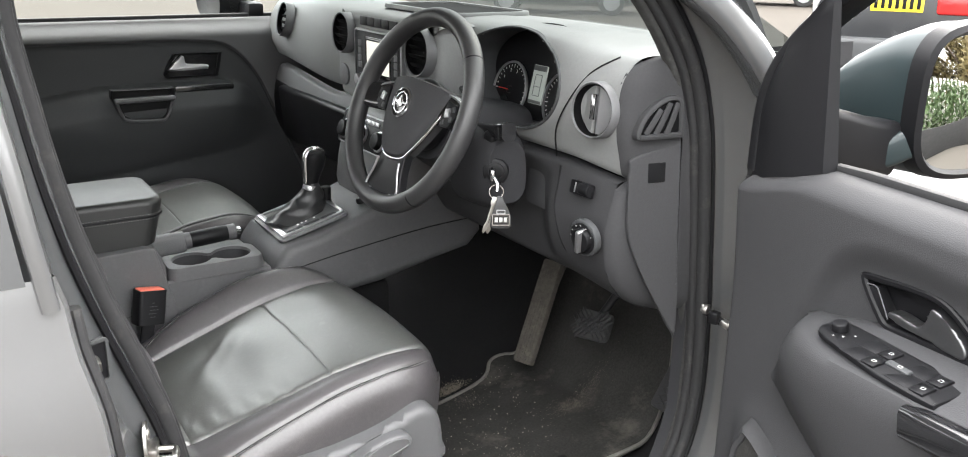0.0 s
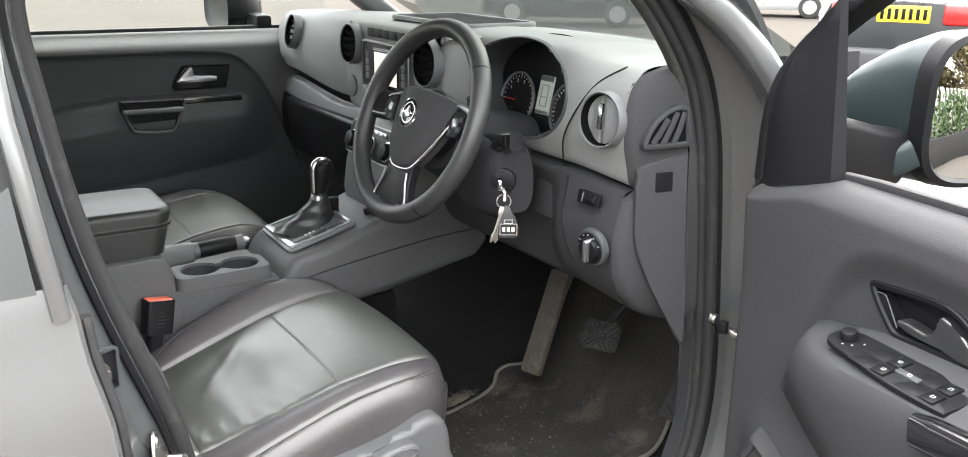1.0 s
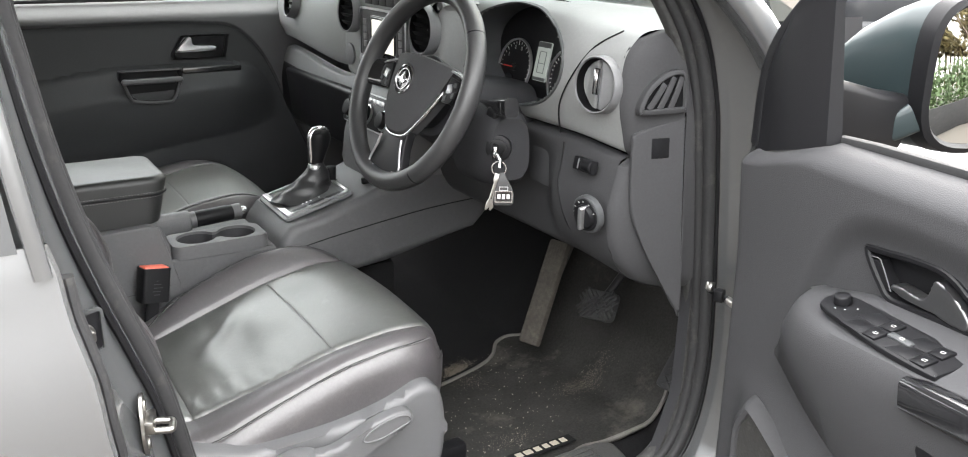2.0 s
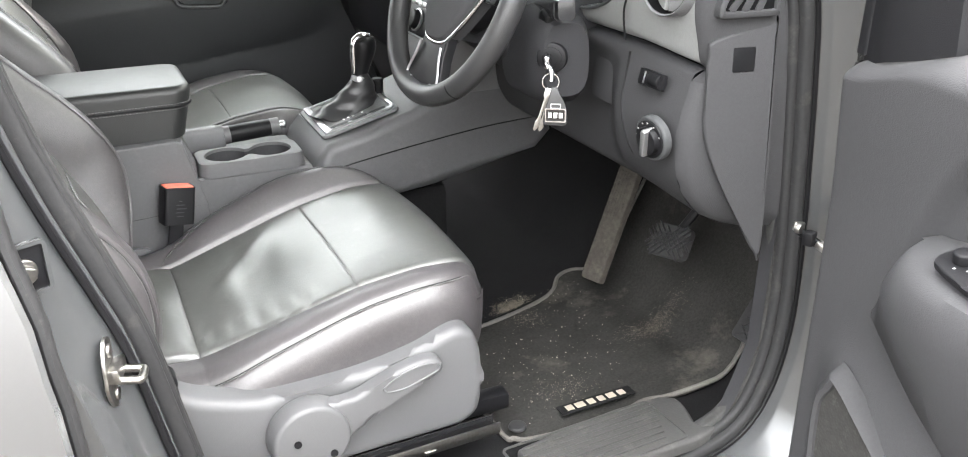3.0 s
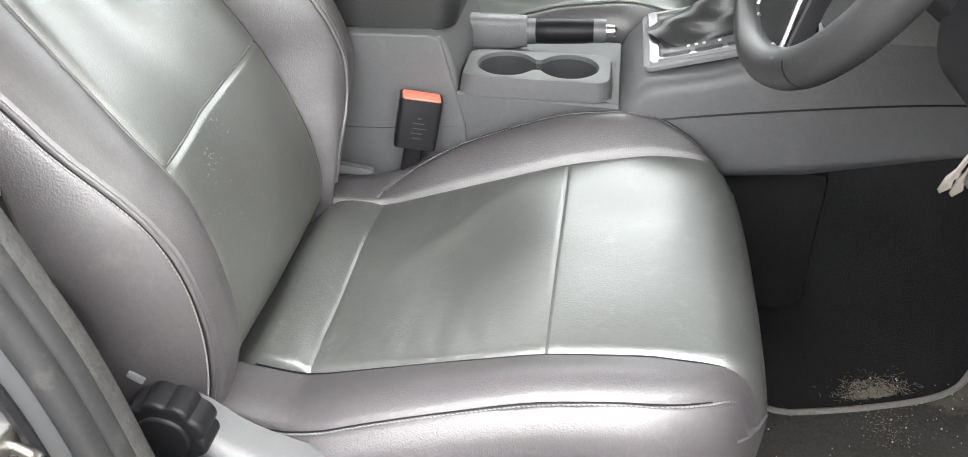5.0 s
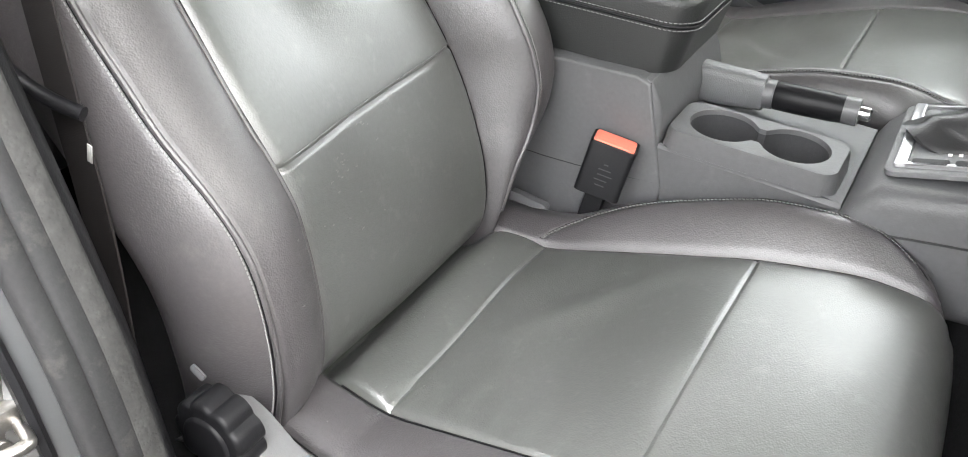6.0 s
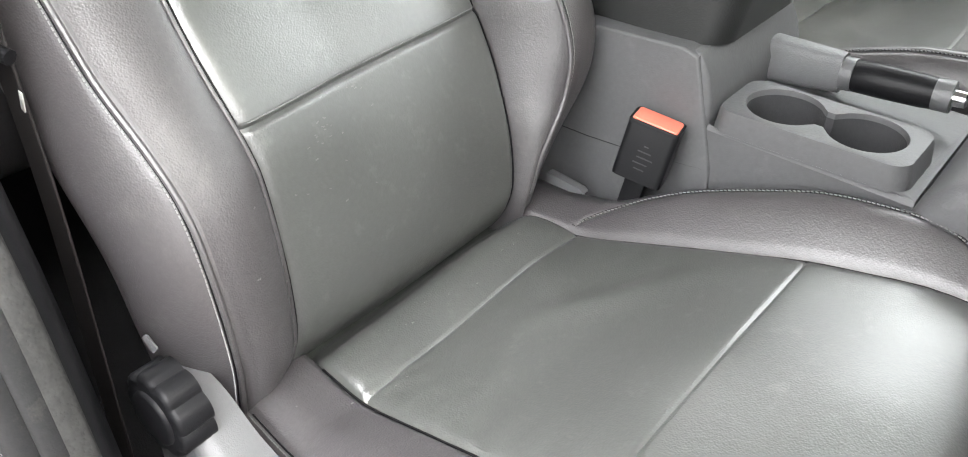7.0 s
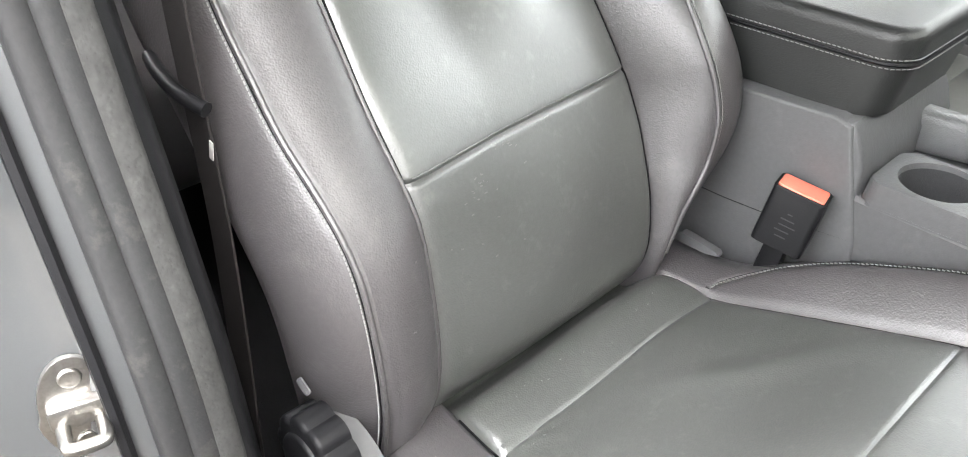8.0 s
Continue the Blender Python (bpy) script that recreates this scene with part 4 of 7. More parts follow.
def ringed(pts, z, k=1.0):
    return [(cx + x * k, cy + y * k, cz + z) for x, y in pts]


bm = loft([ringed(outer, -0.028, 1.05), ringed(outer, -0.006, 1.02), ringed(outer, -0.001), ringed([(0.75 * a + 0.25 * c, 0.75 * b + 0.25 * d) for (a, b), (c, d) in zip(outer, inner)], 0.0),
           ringed(inner, 0.0, 1.015), ringed(inner, -0.003), ringed(inner, -0.006, 0.995)], closed=True)
part("cup_holder", bm, CONSOLE, console, "grey plastic twin cup holder")
deck = [(max(-0.112, min(0.112, u * 1.22)), math.copysign(1, w)) for u, w in outer]
part("tray_deck", loft([[(cx + u, cy + (0.172 if w > 0 else -0.047), 0.905) for u, w in deck], [(cx + u, cy + (0.172 if w > 0 else -0.047), 0.972 - 0.03 * u) for u, w in deck], [(cx + u * 0.99, cy + (0.168 if w > 0 else -0.043), 0.977 - 0.03 * u) for u, w in deck], ringed(outer, -0.026, 1.05)], closed=True), CONSOLE, console, "sunken console tray round the cup holders")
# cup walls of the console plastic, their inner shade put into the colour
part("cup_wall_shaded", loft([ringed(inner, -0.005, 0.997), ringed(inner, -0.040, 0.97), ringed(inner, -0.080, 0.93)], closed=True), PLASTIC_MID, console, "cup wall, darkened for the shade inside")
bm = bmesh.new()
bm.faces.new([bm.verts.new(p) for p in ringed(inner, -0.0795, 0.935)])
part("cup_floor", bm, PLASTIC_BLACK, console)
# gear selector surround
def plate(u, v):
    """Place on the sloping gear panel: u forward, v across, both from its rear right corner."""
    return Vector((0.092 + u, -0.088 + v, 1.0195 + 0.012 * min(u, 0.05) / 0.05 + 0.27 * max(u - 0.05, 0) * 1.0 + 0.04 * v))


gp = basis(plate(0, 0), plate(0.15, 0) - plate(0, 0), (plate(0.15, 0) - plate(0, 0)).cross(plate(0, 0.15) - plate(0, 0)))
part("gear_panel", slab(rounded(0.165, 0.175, 0.012, 4, 0.075, 0.085), gp, 0.006, 0.002), PLASTIC, console, "grey gear selector panel")
part("chrome_surround", hoop(0.15, 0.16, 0.014, 0.007, 0.078, 0.088, gp, 0.0095), SATIN, console, "satin silver gear selector frame")
part("rear_bar", slab(rounded(0.013, 0.16, 0.003, 3, 0.008, 0.088), gp, 0.0105, 0.002), SATIN, console)
for k in range(3):
    part("console_button", slab(rounded(0.036, 0.016, 0.003, 3, 0.036 + 0.041 * k, 0.018), gp, 0.0095, 0.0015), PLASTIC_MID, console)
bm = bmesh.new()
for k, u in enumerate((0.052, 0.062, 0.072, 0.092)):
    box(bm, (0.004, 0.006, 0.0004), gp @ pose(u, 0.043, 0.0064))
part("gear_marks", bm, WHITE, console)["kind"] = "stuff"

selector = thing("gear_selector", "black leather gear lever with a chrome-topped knob", "gear lever", plate(0.07, 0.09))
rings = []
for i in range(22):
    t = i / 21
    c = plate(0.062 + 0.052 * t ** 1.2, 0.095).lerp(Vector((0.196, 0.004, 1.118)), t ** 1.15)
    rx, ry = 0.056 * (1 - t) ** 1.1 + 0.014, 0.040 * (1 - t) ** 1.1 + 0.013
    fold = 0.006 * math.sin(t * 20) * (1 - t)
    rings.append([(c.x + (rx + fold * math.cos(3 * a)) * math.cos(a), c.y + (ry + fold * math.sin(2 * a)) * math.sin(a), c.z + 0.004 * math.sin(4 * a) * (1 - t)) for a in [2 * math.pi * k / 28 for k in range(28)]])
part("gaiter", loft(rings, closed=True), material("black_gaiter_leather", (0.02, 0.02, 0.021), 0.38, grain=0.4, grain_size=600, spread=0.15), selector, "creased black leather gaiter")
knob_line = smooth_line([(0.192, 0.004, 1.108), (0.198, 0.004, 1.13), (0.203, 0.005, 1.15), (0.207, 0.006, 1.170), (0.207, 0.007, 1.184), (0.206, 0.007, 1.190)], 4)
prof = [0.75, 0.78, 0.82, 0.86, 0.9, 0.94, 1.0, 1.05, 1.12, 1.18, 1.22, 1.25, 1.27, 1.27, 1.25, 1.2, 1.1, 0.98, 0.8, 0.55, 0.2]
bm = sweep(knob_line, ring2(0.0195, 20, 0.82), up=(0, 1, 0), scale=lambda t: prof[round(t * 20)])
part("knob", bm, PLASTIC_BLACK, selector, "gloss black gear knob")
part("knob_cap", tube(smooth_line([(0.184, 0.004, 1.118), (0.184, 0.005, 1.15), (0.186, 0.006, 1.178), (0.196, 0.007, 1.1895), (0.212, 0.007, 1.1910), (0.226, 0.007, 1.183)], 6), 0.0075, 10, up=(0, 1, 0)), CHROME, selector, "chrome edge of the knob")
part("knob_collar", cyl(bmesh.new(), 0.018, 0.0165, 0.012, pose(0.193, 0.004, 1.107, 0, 12), 24, 0.002), SATIN, selector)
lighter = thing("socket_plug", "black round socket plug with a silver ring", "socket plug", (0.236, 0.02, 1.06))
part("plug", cyl(bmesh.new(), 0.011, 0.012, 0.034, pose(0.236, 0.018, 1.083), 20, 0.003), PLASTIC_BLACK, lighter)
part("plug_ring", cyl(bmesh.new(), 0.0145, 0.013, 0.007, pose(0.236, 0.018, 1.066), 24, 0.002), CHROME, lighter)
cap = thing("round_switch", "small black round console switch", "switch", (0.285, -0.07, 1.075))
part("cap", cyl(bmesh.new(), 0.011, 0.009, 0.014, pose(0.283, -0.066, 1.082, 0, -16), 20, 0.003), PLASTIC_BLACK, cap)

# handbrake
hb = thing("handbrake", "handbrake lever with a black grip and chrome button", "handbrake", (-0.14, 0.06, 0.99))
A, B = Vector((-0.165, 0.060, 1.002)), Vector((0.045, 0.066, 1.012))
along = lambda t: A.lerp(B, t)
part("lever", sweep([along(0.0), along(0.15), along(0.3), along(0.40)], rounded(0.030, 0.046, 0.010, 3), scale=lambda t: 1.15 - 0.2 * t), PLASTIC, hb, "grey lever base")
part("collar", sweep([along(0.40), along(0.41), along(0.45), along(0.46)], ring2(0.0185, 20)), PLASTIC_LIGHT, hb)
part("grip", sweep([along(0.455), along(0.47), along(0.6), along(0.8), along(0.86)], ring2(0.0165, 20), scale=lambda t: 1.0 + 0.12 * math.sin(math.pi * t)), PLASTIC_BLACK, hb, "black leather grip")
part("end_ring", sweep([along(0.855), along(0.865), along(0.93), along(0.94)], ring2(0.0172, 20)), PLASTIC_LIGHT, hb)
part("button", sweep([along(0.935), along(0.98), along(1.0), along(1.01)], ring2(0.009, 16), scale=lambda t: 1 - 0.35 * t ** 4), CHROME, hb, "chrome release button")

# armrest
arm = thing("armrest", "padded dark grey armrest lid with a stitched seam", "armrest", (-0.35, 0.03, 1.05))
bm = slab(rounded(0.455, 0.208, 0.036, 8, -0.3725, 0.022), pose(0, 0, 1.056), 0.094, 0.013, 4)
for v in bm.verts:
    v.co.x -= 0.020 * max(1.122 - v.co.z, 0) / 0.066 * step(-0.30, -0.20, v.co.x)
    v.co.z += 0.003 * (1 - ((v.co.y - 0.022) / 0.104) ** 2) * step(1.12, 1.15, v.co.z)
part("lid", bm, material("padded_armrest_cover", (0.015, 0.0156, 0.0156), 0.45, spec=0.5, grain=0.5, grain_size=600, spread=0.08), arm, "padded leatherette lid")
edge = [Vector((x, -0.0834, 1.116)) for x in spaced(-0.575, -0.1835, 30)]
edge += [Vector((-0.1835 + 0.0370 * math.sin(a) - 0.001, -0.0464 - 0.0370 * math.cos(a), 1.116)) for a in [math.pi / 2 * k / 8 for k in range(1, 9)]]
edge += [Vector((-0.1475, y, 1.116)) for y in spaced(-0.040, 0.095, 12)]
for dz in (0.0045, -0.0045):
    stitches([p + Vector((0.0, -0.0003, dz)) for p in edge], arm, (0.5, -0.7, 0.4), 0.0055, (0.0036, 0.0009, 0.0009), mat=STITCH)
part("seam_cord", tube(edge, 0.0022, 6), PLASTIC_BLACK, arm)

# belt buckle on its stalk
bk = thing("seat_belt_buckle", "black seat belt buckle with a red release button", "belt buckle", (-0.205, -0.115, 0.86))
bkm = basis((-0.206, -0.132, 0.945), (1, 0.22, -0.25), (0.16, 0.10, 0.95))
part("buckle_body", slab(rounded(0.056, 0.036, 0.007, 4), bkm @ pose(0, 0, -0.030), 0.067, 0.004), PLASTIC_BLACK, bk)
part("release_button", slab(rounded(0.050, 0.029, 0.004, 3), bkm @ pose(0, 0.001, 0.0345), 0.0055, 0.0015), RED, bk, "red plastic release button")
part("button_frame", hoop(0.056, 0.035, 0.005, 0.0025, 0, 0, bkm @ pose(0, 0, 0.0345), 0.004, 0.0005), PLASTIC_BLACK, bk)
part("stalk", sweep([bkm @ Vector((0, 0, -0.03)), bkm @ Vector((0, 0.003, -0.08)), bkm @ Vector((0.005, 0.012, -0.13))], rounded(0.026, 0.014, 0.004, 2), up=(0, 1, 0)), PLASTIC_BLACK, bk)
bm = bmesh.new()
for r, (dx, w) in enumerate(((0, 0.005), (0, 0.015), (0.002, 0.018), (-0.001, 0.016), (0, 0.012))):
    box(bm, (w, 0.0004, 0.0014), bkm @ pose(dx, -0.0182, 0.014 - 0.007 * r))
part("moulded_text", bm, PLASTIC_MID, bk)["kind"] = "stuff"

# ---- dashboard ----
dash = thing("dashboard", "grey soft-touch dashboard with round air vents", "dashboard", (0.5, 0, 1.0))


def dash_ring(y):
    """Section (x, z) from the windscreen over the top and down to the knee edge."""
    far = step(0.1, 0.4, y)
    right = step(-0.60, -0.76, y)
    hood = step(-0.66, -0.54, y) * step(0.24, 0.13, y)
    up = 0.016 * hood - 0.006 * right
    back = -0.035 * far + 0.012 * right
    pts = [(1.02 - 0.12 * (y / 0.76) ** 2, 1.432), (0.86, 1.446), (0.70, 1.456 + up * 0.4), (0.58, 1.463 + up), (0.50, 1.464 + up), (0.455, 1.460 + up), (0.432, 1.445 + up), (0.415, 1.415), (0.408, 1.375), (0.409, 1.33), (0.418, 1.292), (0.426, 1.275 - 0.012 * right),
           (0.440, 1.268 - 0.012 * right), (0.462, 1.266 - 0.012 * right)]
    lift = 0.034 * step(0.30, 0.80, y)
    return [(x + back, y, z + lift * step(1.36, 1.29, z)) for x, z in pts]


OPEN_C, OPEN_W, OPEN_H = (-0.425, 1.385), 0.172, 0.092


def in_opening(y, z):
    return ((y - OPEN_C[0]) / OPEN_W) ** 2 + ((z - OPEN_C[1]) / OPEN_H) ** 2 < 1


# upper pad, with the instrument opening cut through it
fine_ys = spaced(-0.745, 0.76, 220)
rings = []
for y in fine_ys:
    line = smooth_line(dash_ring(y), 6)
    rings.append(line)
bm = loft(rings)
cut = [f for f in bm.faces if f.calc_center_median().x < 0.48 and in_opening(f.calc_center_median().y, f.calc_center_median().z)]
bmesh.ops.delete(bm, geom=cut, context="FACES")
part("dash_pad", bm, PLASTIC_SOFT, dash, "grey grained soft dash pad")
rim = []
for i in range(73):
    a = 2 * math.pi * i / 72
    y, z = OPEN_C[0] + OPEN_W * math.cos(a) * 1.0, OPEN_C[1] + OPEN_H * math.sin(a)
    rim.append((y, z))


def dash_x(y, z):
    line = smooth_line(dash_ring(y), 6)
    front = [p for p in line if p.x < 0.52]
    return min(front, key=lambda p: abs(p.z - z)).x


loops = []
for k, (grow, dx) in enumerate(((1.05, 0.004), (1.03, -0.003), (1.0, -0.002), (0.985, 0.012), (0.97, 0.05), (0.96, 0.09))):
    loops.append([(dash_x(y, min(z, 1.47)) * (1 if k < 4 else 0.3) + (0.0 if k < 4 else 0.41 * 0.7) + dx, OPEN_C[0] + (y - OPEN_C[0]) * grow, OPEN_C[1] + (z - OPEN_C[1]) * grow) for y, z in rim])
part("instrument_cowl", loft(loops), PLASTIC_DARK, dash, "dark cowl round the instruments")
part("instrument_panel", slab(circle(1, 48), basis((0.506, OPEN_C[0], OPEN_C[1]), (0, -1, 0), (-1, 0, 0.22)) @ Matrix.Diagonal((0.185, 0.10, 1, 1)), 0.003), PLASTIC_BLACK, dash, "black instrument face")
# dials and display
dm = basis((0.4955, OPEN_C[0] + 0.004, OPEN_C[1] - 0.020), (0, -1, 0), (-1, 0, 0.22))
def dial(x, y, r, name, marks):
    d = part("dial", slab(circle(r, 40), dm @ pose(x, y, 0), 0.003), PLASTIC_BLACK, dash, "round black dial with white marks")
    part("dial_ring", loft([[dm @ Vector((x + rr * math.cos(a), y + rr * math.sin(a), h)) for a in [2 * math.pi * k / 48 for k in range(48)]] for rr, h in ((r + 0.003, 0.002), (r + 0.002, 0.007), (r - 0.0005, 0.0075), (r - 0.001, 0.003))], closed=True), SATIN, d)
    bm = bmesh.new()
    for k in range(marks):
        a = radians(225 - 270 * k / (marks - 1))
        big = k % 4 == 0
        box(bm, (0.008 if big else 0.004, 0.0013, 0.0004), dm @ pose(x + (r - 0.007) * math.cos(a), y + (r - 0.007) * math.sin(a), 0.0033, 0, 0, math.degrees(a)))
    part("scale_marks", bm, WHITE, d)["kind"] = "stuff"
    part("needle_hub", cyl(bmesh.new(), 0.008, 0.007, 0.006, dm @ pose(x, y, 0.006), 20, 0.001), PLASTIC_BLACK, d)
    return d


tach = dial(-0.088, -0.022, 0.056, "tach", 25)
part("needle", rbox((0.034, 0.002, 0.001), dm @ pose(-0.105, -0.022, 0.009), 0.0003), material("red_needle", (0.7, 0.03, 0.02), 0.5, spread=0.02), tach, "red needle")
speedo = dial(0.088, -0.022, 0.056, "speedo", 29)
for k, (dx, dy) in enumerate(((-0.102, -0.052), (0.1, -0.052))):
    part("small_dial", slab(circle(0.017, 28), dm @ pose(dx, dy, 0.003), 0.0015), GLOSS_BLACK, tach if k == 0 else speedo)
for s, d in (("1", (-0.117, 0.001)), ("2", (-0.098, 0.017)), ("3", (-0.076, 0.016))):
    writing(s, dm @ pose(d[0], d[1], 0.0035), 0.010, 0.0002, WHITE, tach, "numeral")
part("trip_display", slab(rounded(0.044, 0.076, 0.003, 3, 0.0, 0.0), dm @ pose(0.002, 0.0, 0.0015), 0.003, 0.0006), DISPLAY, dash, "lit grey trip display")
bm = bmesh.new()
box(bm, (0.042, 0.010, 0.0006), dm @ pose(0.002, 0.032, 0.0048))
box(bm, (0.042, 0.006, 0.0006), dm @ pose(0.002, -0.034, 0.0048))
for dx in (-0.009, 0.012):
    box(bm, (0.0015, 0.04, 0.0006), dm @ pose(dx, -0.002, 0.0048))
for dy in (-0.022, -0.004, 0.019):
    box(bm, (0.021, 0.0015, 0.0006), dm @ pose(0.0015, dy, 0.0048))
part("display_graphics", bm, material("display_ink", (0.06, 0.065, 0.065), 0.5), dash)["kind"] = "stuff"

# lower fascia
def low_ring(y):
    far = step(0.1, 0.4, y)
    right = step(-0.58, -0.76, y)
    back = -0.035 * far + 0.004 * right
    deep = step(-0.60, -0.52, y) * step(-0.06, -0.2, y)
    pts = [(0.452, 1.262), (0.432, 1.258), (0.424, 1.246), (0.414 + 0.02 * deep, 1.215), (0.405 + 0.03 * deep, 1.165), (0.412 + 0.03 * deep, 1.11), (0.435 + 0.02 * deep, 1.065), (0.47, 1.035), (0.53, 1.01), (0.66, 0.99), (0.98, 1.0)]
    lift = 0.034 * step(0.30, 0.80, y) - 0.018 * far
    return [(x + back, y, z - 0.012 * right + lift * step(1.06, 1.20, z)) for x, z in pts]


part("lower_strip", loft([smooth_line(low_ring(y), 5)[:16] for y in spaced(0.0, 0.76, 40)]), PLASTIC, dash, "grey strip under the dash pad")
# near-black colour stands for the shadow under the passenger's dash
part("glovebox_surround", loft([smooth_line(low_ring(y), 5)[15:] for y in spaced(0.0, 0.76, 40)]), PLASTIC_BLACK, dash, "lower dash on the passenger side, blackened for shadow")
# fascia, dash end and fuse cover: dash plastic darkened to paint in shade
part("lower_fascia", loft([smooth_line(low_ring(y), 5) for y in spaced(-0.742, 0.0, 50)]), PLASTIC_MID, dash, "plastic lower dashboard, darkened for shade")
# end panel beside the door
def end_line(z):
    """x of the fascia edge on the driver's side at a height."""
    line = smooth_line(low_ring(-0.742), 5) if z < 1.25 else smooth_line(dash_ring(-0.745), 6)
    return min((p for p in line if p.x < 0.7), key=lambda p: abs(p.z - z)).x


rings = []
for i in range(34):
    z = 1.0 + 0.458 * i / 33
    x = end_line(z)
    top = max(z - 1.40, 0) * 0.6
    rings.append([(x, -0.741, z), (x + 0.003, -0.752, z), (x + 0.014, -0.762, z), (max(x, 0.43) + 0.05, -0.772 + top * 0.1, z), (max(x, 0.43) + 0.10, -0.781 + top * 0.2, z), (max(x, 0.43) + 0.2, -0.784, z)])
part("dash_end", loft(rings), PLASTIC_MID, dash, "grey dashboard end")
fm = basis((0.485, -0.7745, 1.19), (0.97, -0.16, 0), (-0.16, -0.97, 0.06))
flap = [(-0.043, 0.105), (0.038, 0.122), (0.052, 0.112), (0.056, -0.20), (0.048, -0.215), (0.02, -0.17), (-0.022, -0.095), (-0.048, -0.03), (-0.052, 0.03), (-0.050, 0.085)]
part("fuse_cover", slab([(p.x, p.y) for p in smooth_line([(a, b, 0) for a, b in flap], 4, closed=True)], fm, 0.007, 0.0035, 3), PLASTIC_MID, dash, "grey fuse box cover")
part("blank_panel", slab(rounded(0.034, 0.034, 0.002, 2, 0.002, 0.077), fm, 0.0078, 0.0005), PLASTIC_BLACK, dash, "small black blanking square")
# triangular side demister with slats
vm = basis((0.5015, -0.7805, 1.372), (0.97, -0.16, 0), (-0.16, -0.97, 0.05))
tri = [(-0.063, -0.040), (-0.061, -0.027), (-0.050, -0.007), (-0.032, 0.010), (-0.008, 0.022), (0.012, 0.023), (0.022, 0.016), (0.026, -0.008), (0.027, -0.037), (0.022, -0.044), (-0.018, -0.045), (-0.056, -0.045)]
tri = [(p.x, p.y) for p in smooth_line([(a, b, 0) for a, b in tri], 4, closed=True)]
bm = loft([[vm @ Vector((a, b, h)) for a, b in inset(tri, g)] for g, h in ((-0.002, -0.010), (-0.001, 0.004), (0.002, 0.006), (0.006, 0.006), (0.008, 0.003), (0.009, -0.010))], closed=True)
dem = part("side_demister", bm, PLASTIC_MID, dash, "slatted side window vent")
bm = bmesh.new()
bm.faces.new([bm.verts.new(vm @ Vector((a, b, 0.0010))) for a, b in inset(tri, 0.007)])
part("vent_back", bm, DUCT, dem)
for (x0, y0), (x1, y1) in (((-0.046, -0.037), (-0.018, 0.003)), ((-0.026, -0.038), (0.000, 0.013)), ((-0.006, -0.039), (0.015, 0.012))):
    part("slat", sweep([vm @ Vector((x0 + (x1 - x0) * f, y0 + (y1 - y0) * f, 0.0022 + 0.0015 * math.sin(math.pi * f))) for f in (0, 0.25, 0.5, 0.75, 1.0)], rounded(0.0105, 0.0032, 0.0012, 2), up=vm.to_3x3().col[2]), PLASTIC_MID, dem)


def round_vent(c, x, z, r, parent, label, shut=False, deep=1.0):
    """Round air vent: bezel, bowl and turning blades."""
    m = basis(c, x, z)
    def circ(rr, h):
        return [m @ Vector((rr * math.cos(a), rr * math.sin(a), h)) for a in [2 * math.pi * k / 48 for k in range(48)]]
    v = part("air_vent", loft([circ(r * 1.12, -0.018), circ(r * 1.11, 0.003), circ(r * 1.07, 0.006), circ(r * 1.03, 0.005), circ(r, 0.000)], closed=True), PLASTIC, parent, label)
    part("vent_bowl", loft([circ(r * 1.0, 0.004), circ(r * 0.97, -0.02 * deep), circ(r * 0.7, -0.032 * deep), circ(0.001, -0.034 * deep)], closed=True), DUCT, v)
    if shut:
        part("blade", slab([(r * 0.93 * math.cos(a), r * 0.93 * math.sin(a)) for a in [radians(95 + 170 * i / 20) for i in range(21)]], m @ pose(0.0, 0, -0.01, 0, -16, 0), 0.006, 0.002), PLASTIC_SOFT, v)
        part("blade", slab([(r * 0.93 * math.cos(a), r * 0.93 * math.sin(a)) for a in [radians(-85 + 170 * i / 20) for i in range(21)]], m @ pose(0.0, 0, -0.006, 0, 24, 0), 0.006, 0.002), PLASTIC, v)
        part("vent_grip", rbox((0.010, r * 1.0, 0.008), m @ pose(0.003, 0.006, 0.004), 0.002), CHROME, v, "silver vent tab")
    else:
        for k in range(4):
            y = r * (-0.6 + 0.4 * k)
            part("blade", rbox((2 * math.sqrt(r * r - y * y) * 0.93, 0.010, 0.0022), m @ pose(0, y, -0.008 * deep, 40), 0.0006), DUCT, v)
    return v


round_vent((0.404, -0.703, 1.368), (0, -1, 0), (-1, -0.12, 0.08), 0.043, dash, "round grey air vent with a silver tab", True)
round_vent((0.366, 0.625, 1.414), (0, -1, 0), (-1, 0.1, 0.22), 0.043, dash, "round grey air vent")
# rotary light switch and roller
lm = basis((0.394, -0.717, 1.152), (0, -1, 0), (-1, -0.10, -0.12))
sw = part("light_switch", slab(circle(0.0335, 40), lm, 0.012, 0.004, 3), PLASTIC_DARK, dash, "rotary headlamp switch")
part("switch_face", slab(circle(0.0285, 36), lm, 0.0145, 0.002), PLASTIC_BLACK, sw)
part("switch_dial", slab(circle(0.021, 32), lm @ pose(0.003, 0, 0), 0.024, 0.004), PLASTIC_BLACK, sw)
part("switch_grip", slab(rounded(0.010, 0.042, 0.004, 4, 0.002, 0), lm @ pose(0.003, 0, 0, 0, 0, -8), 0.032, 0.003), SATIN, sw, "silver grip bar")
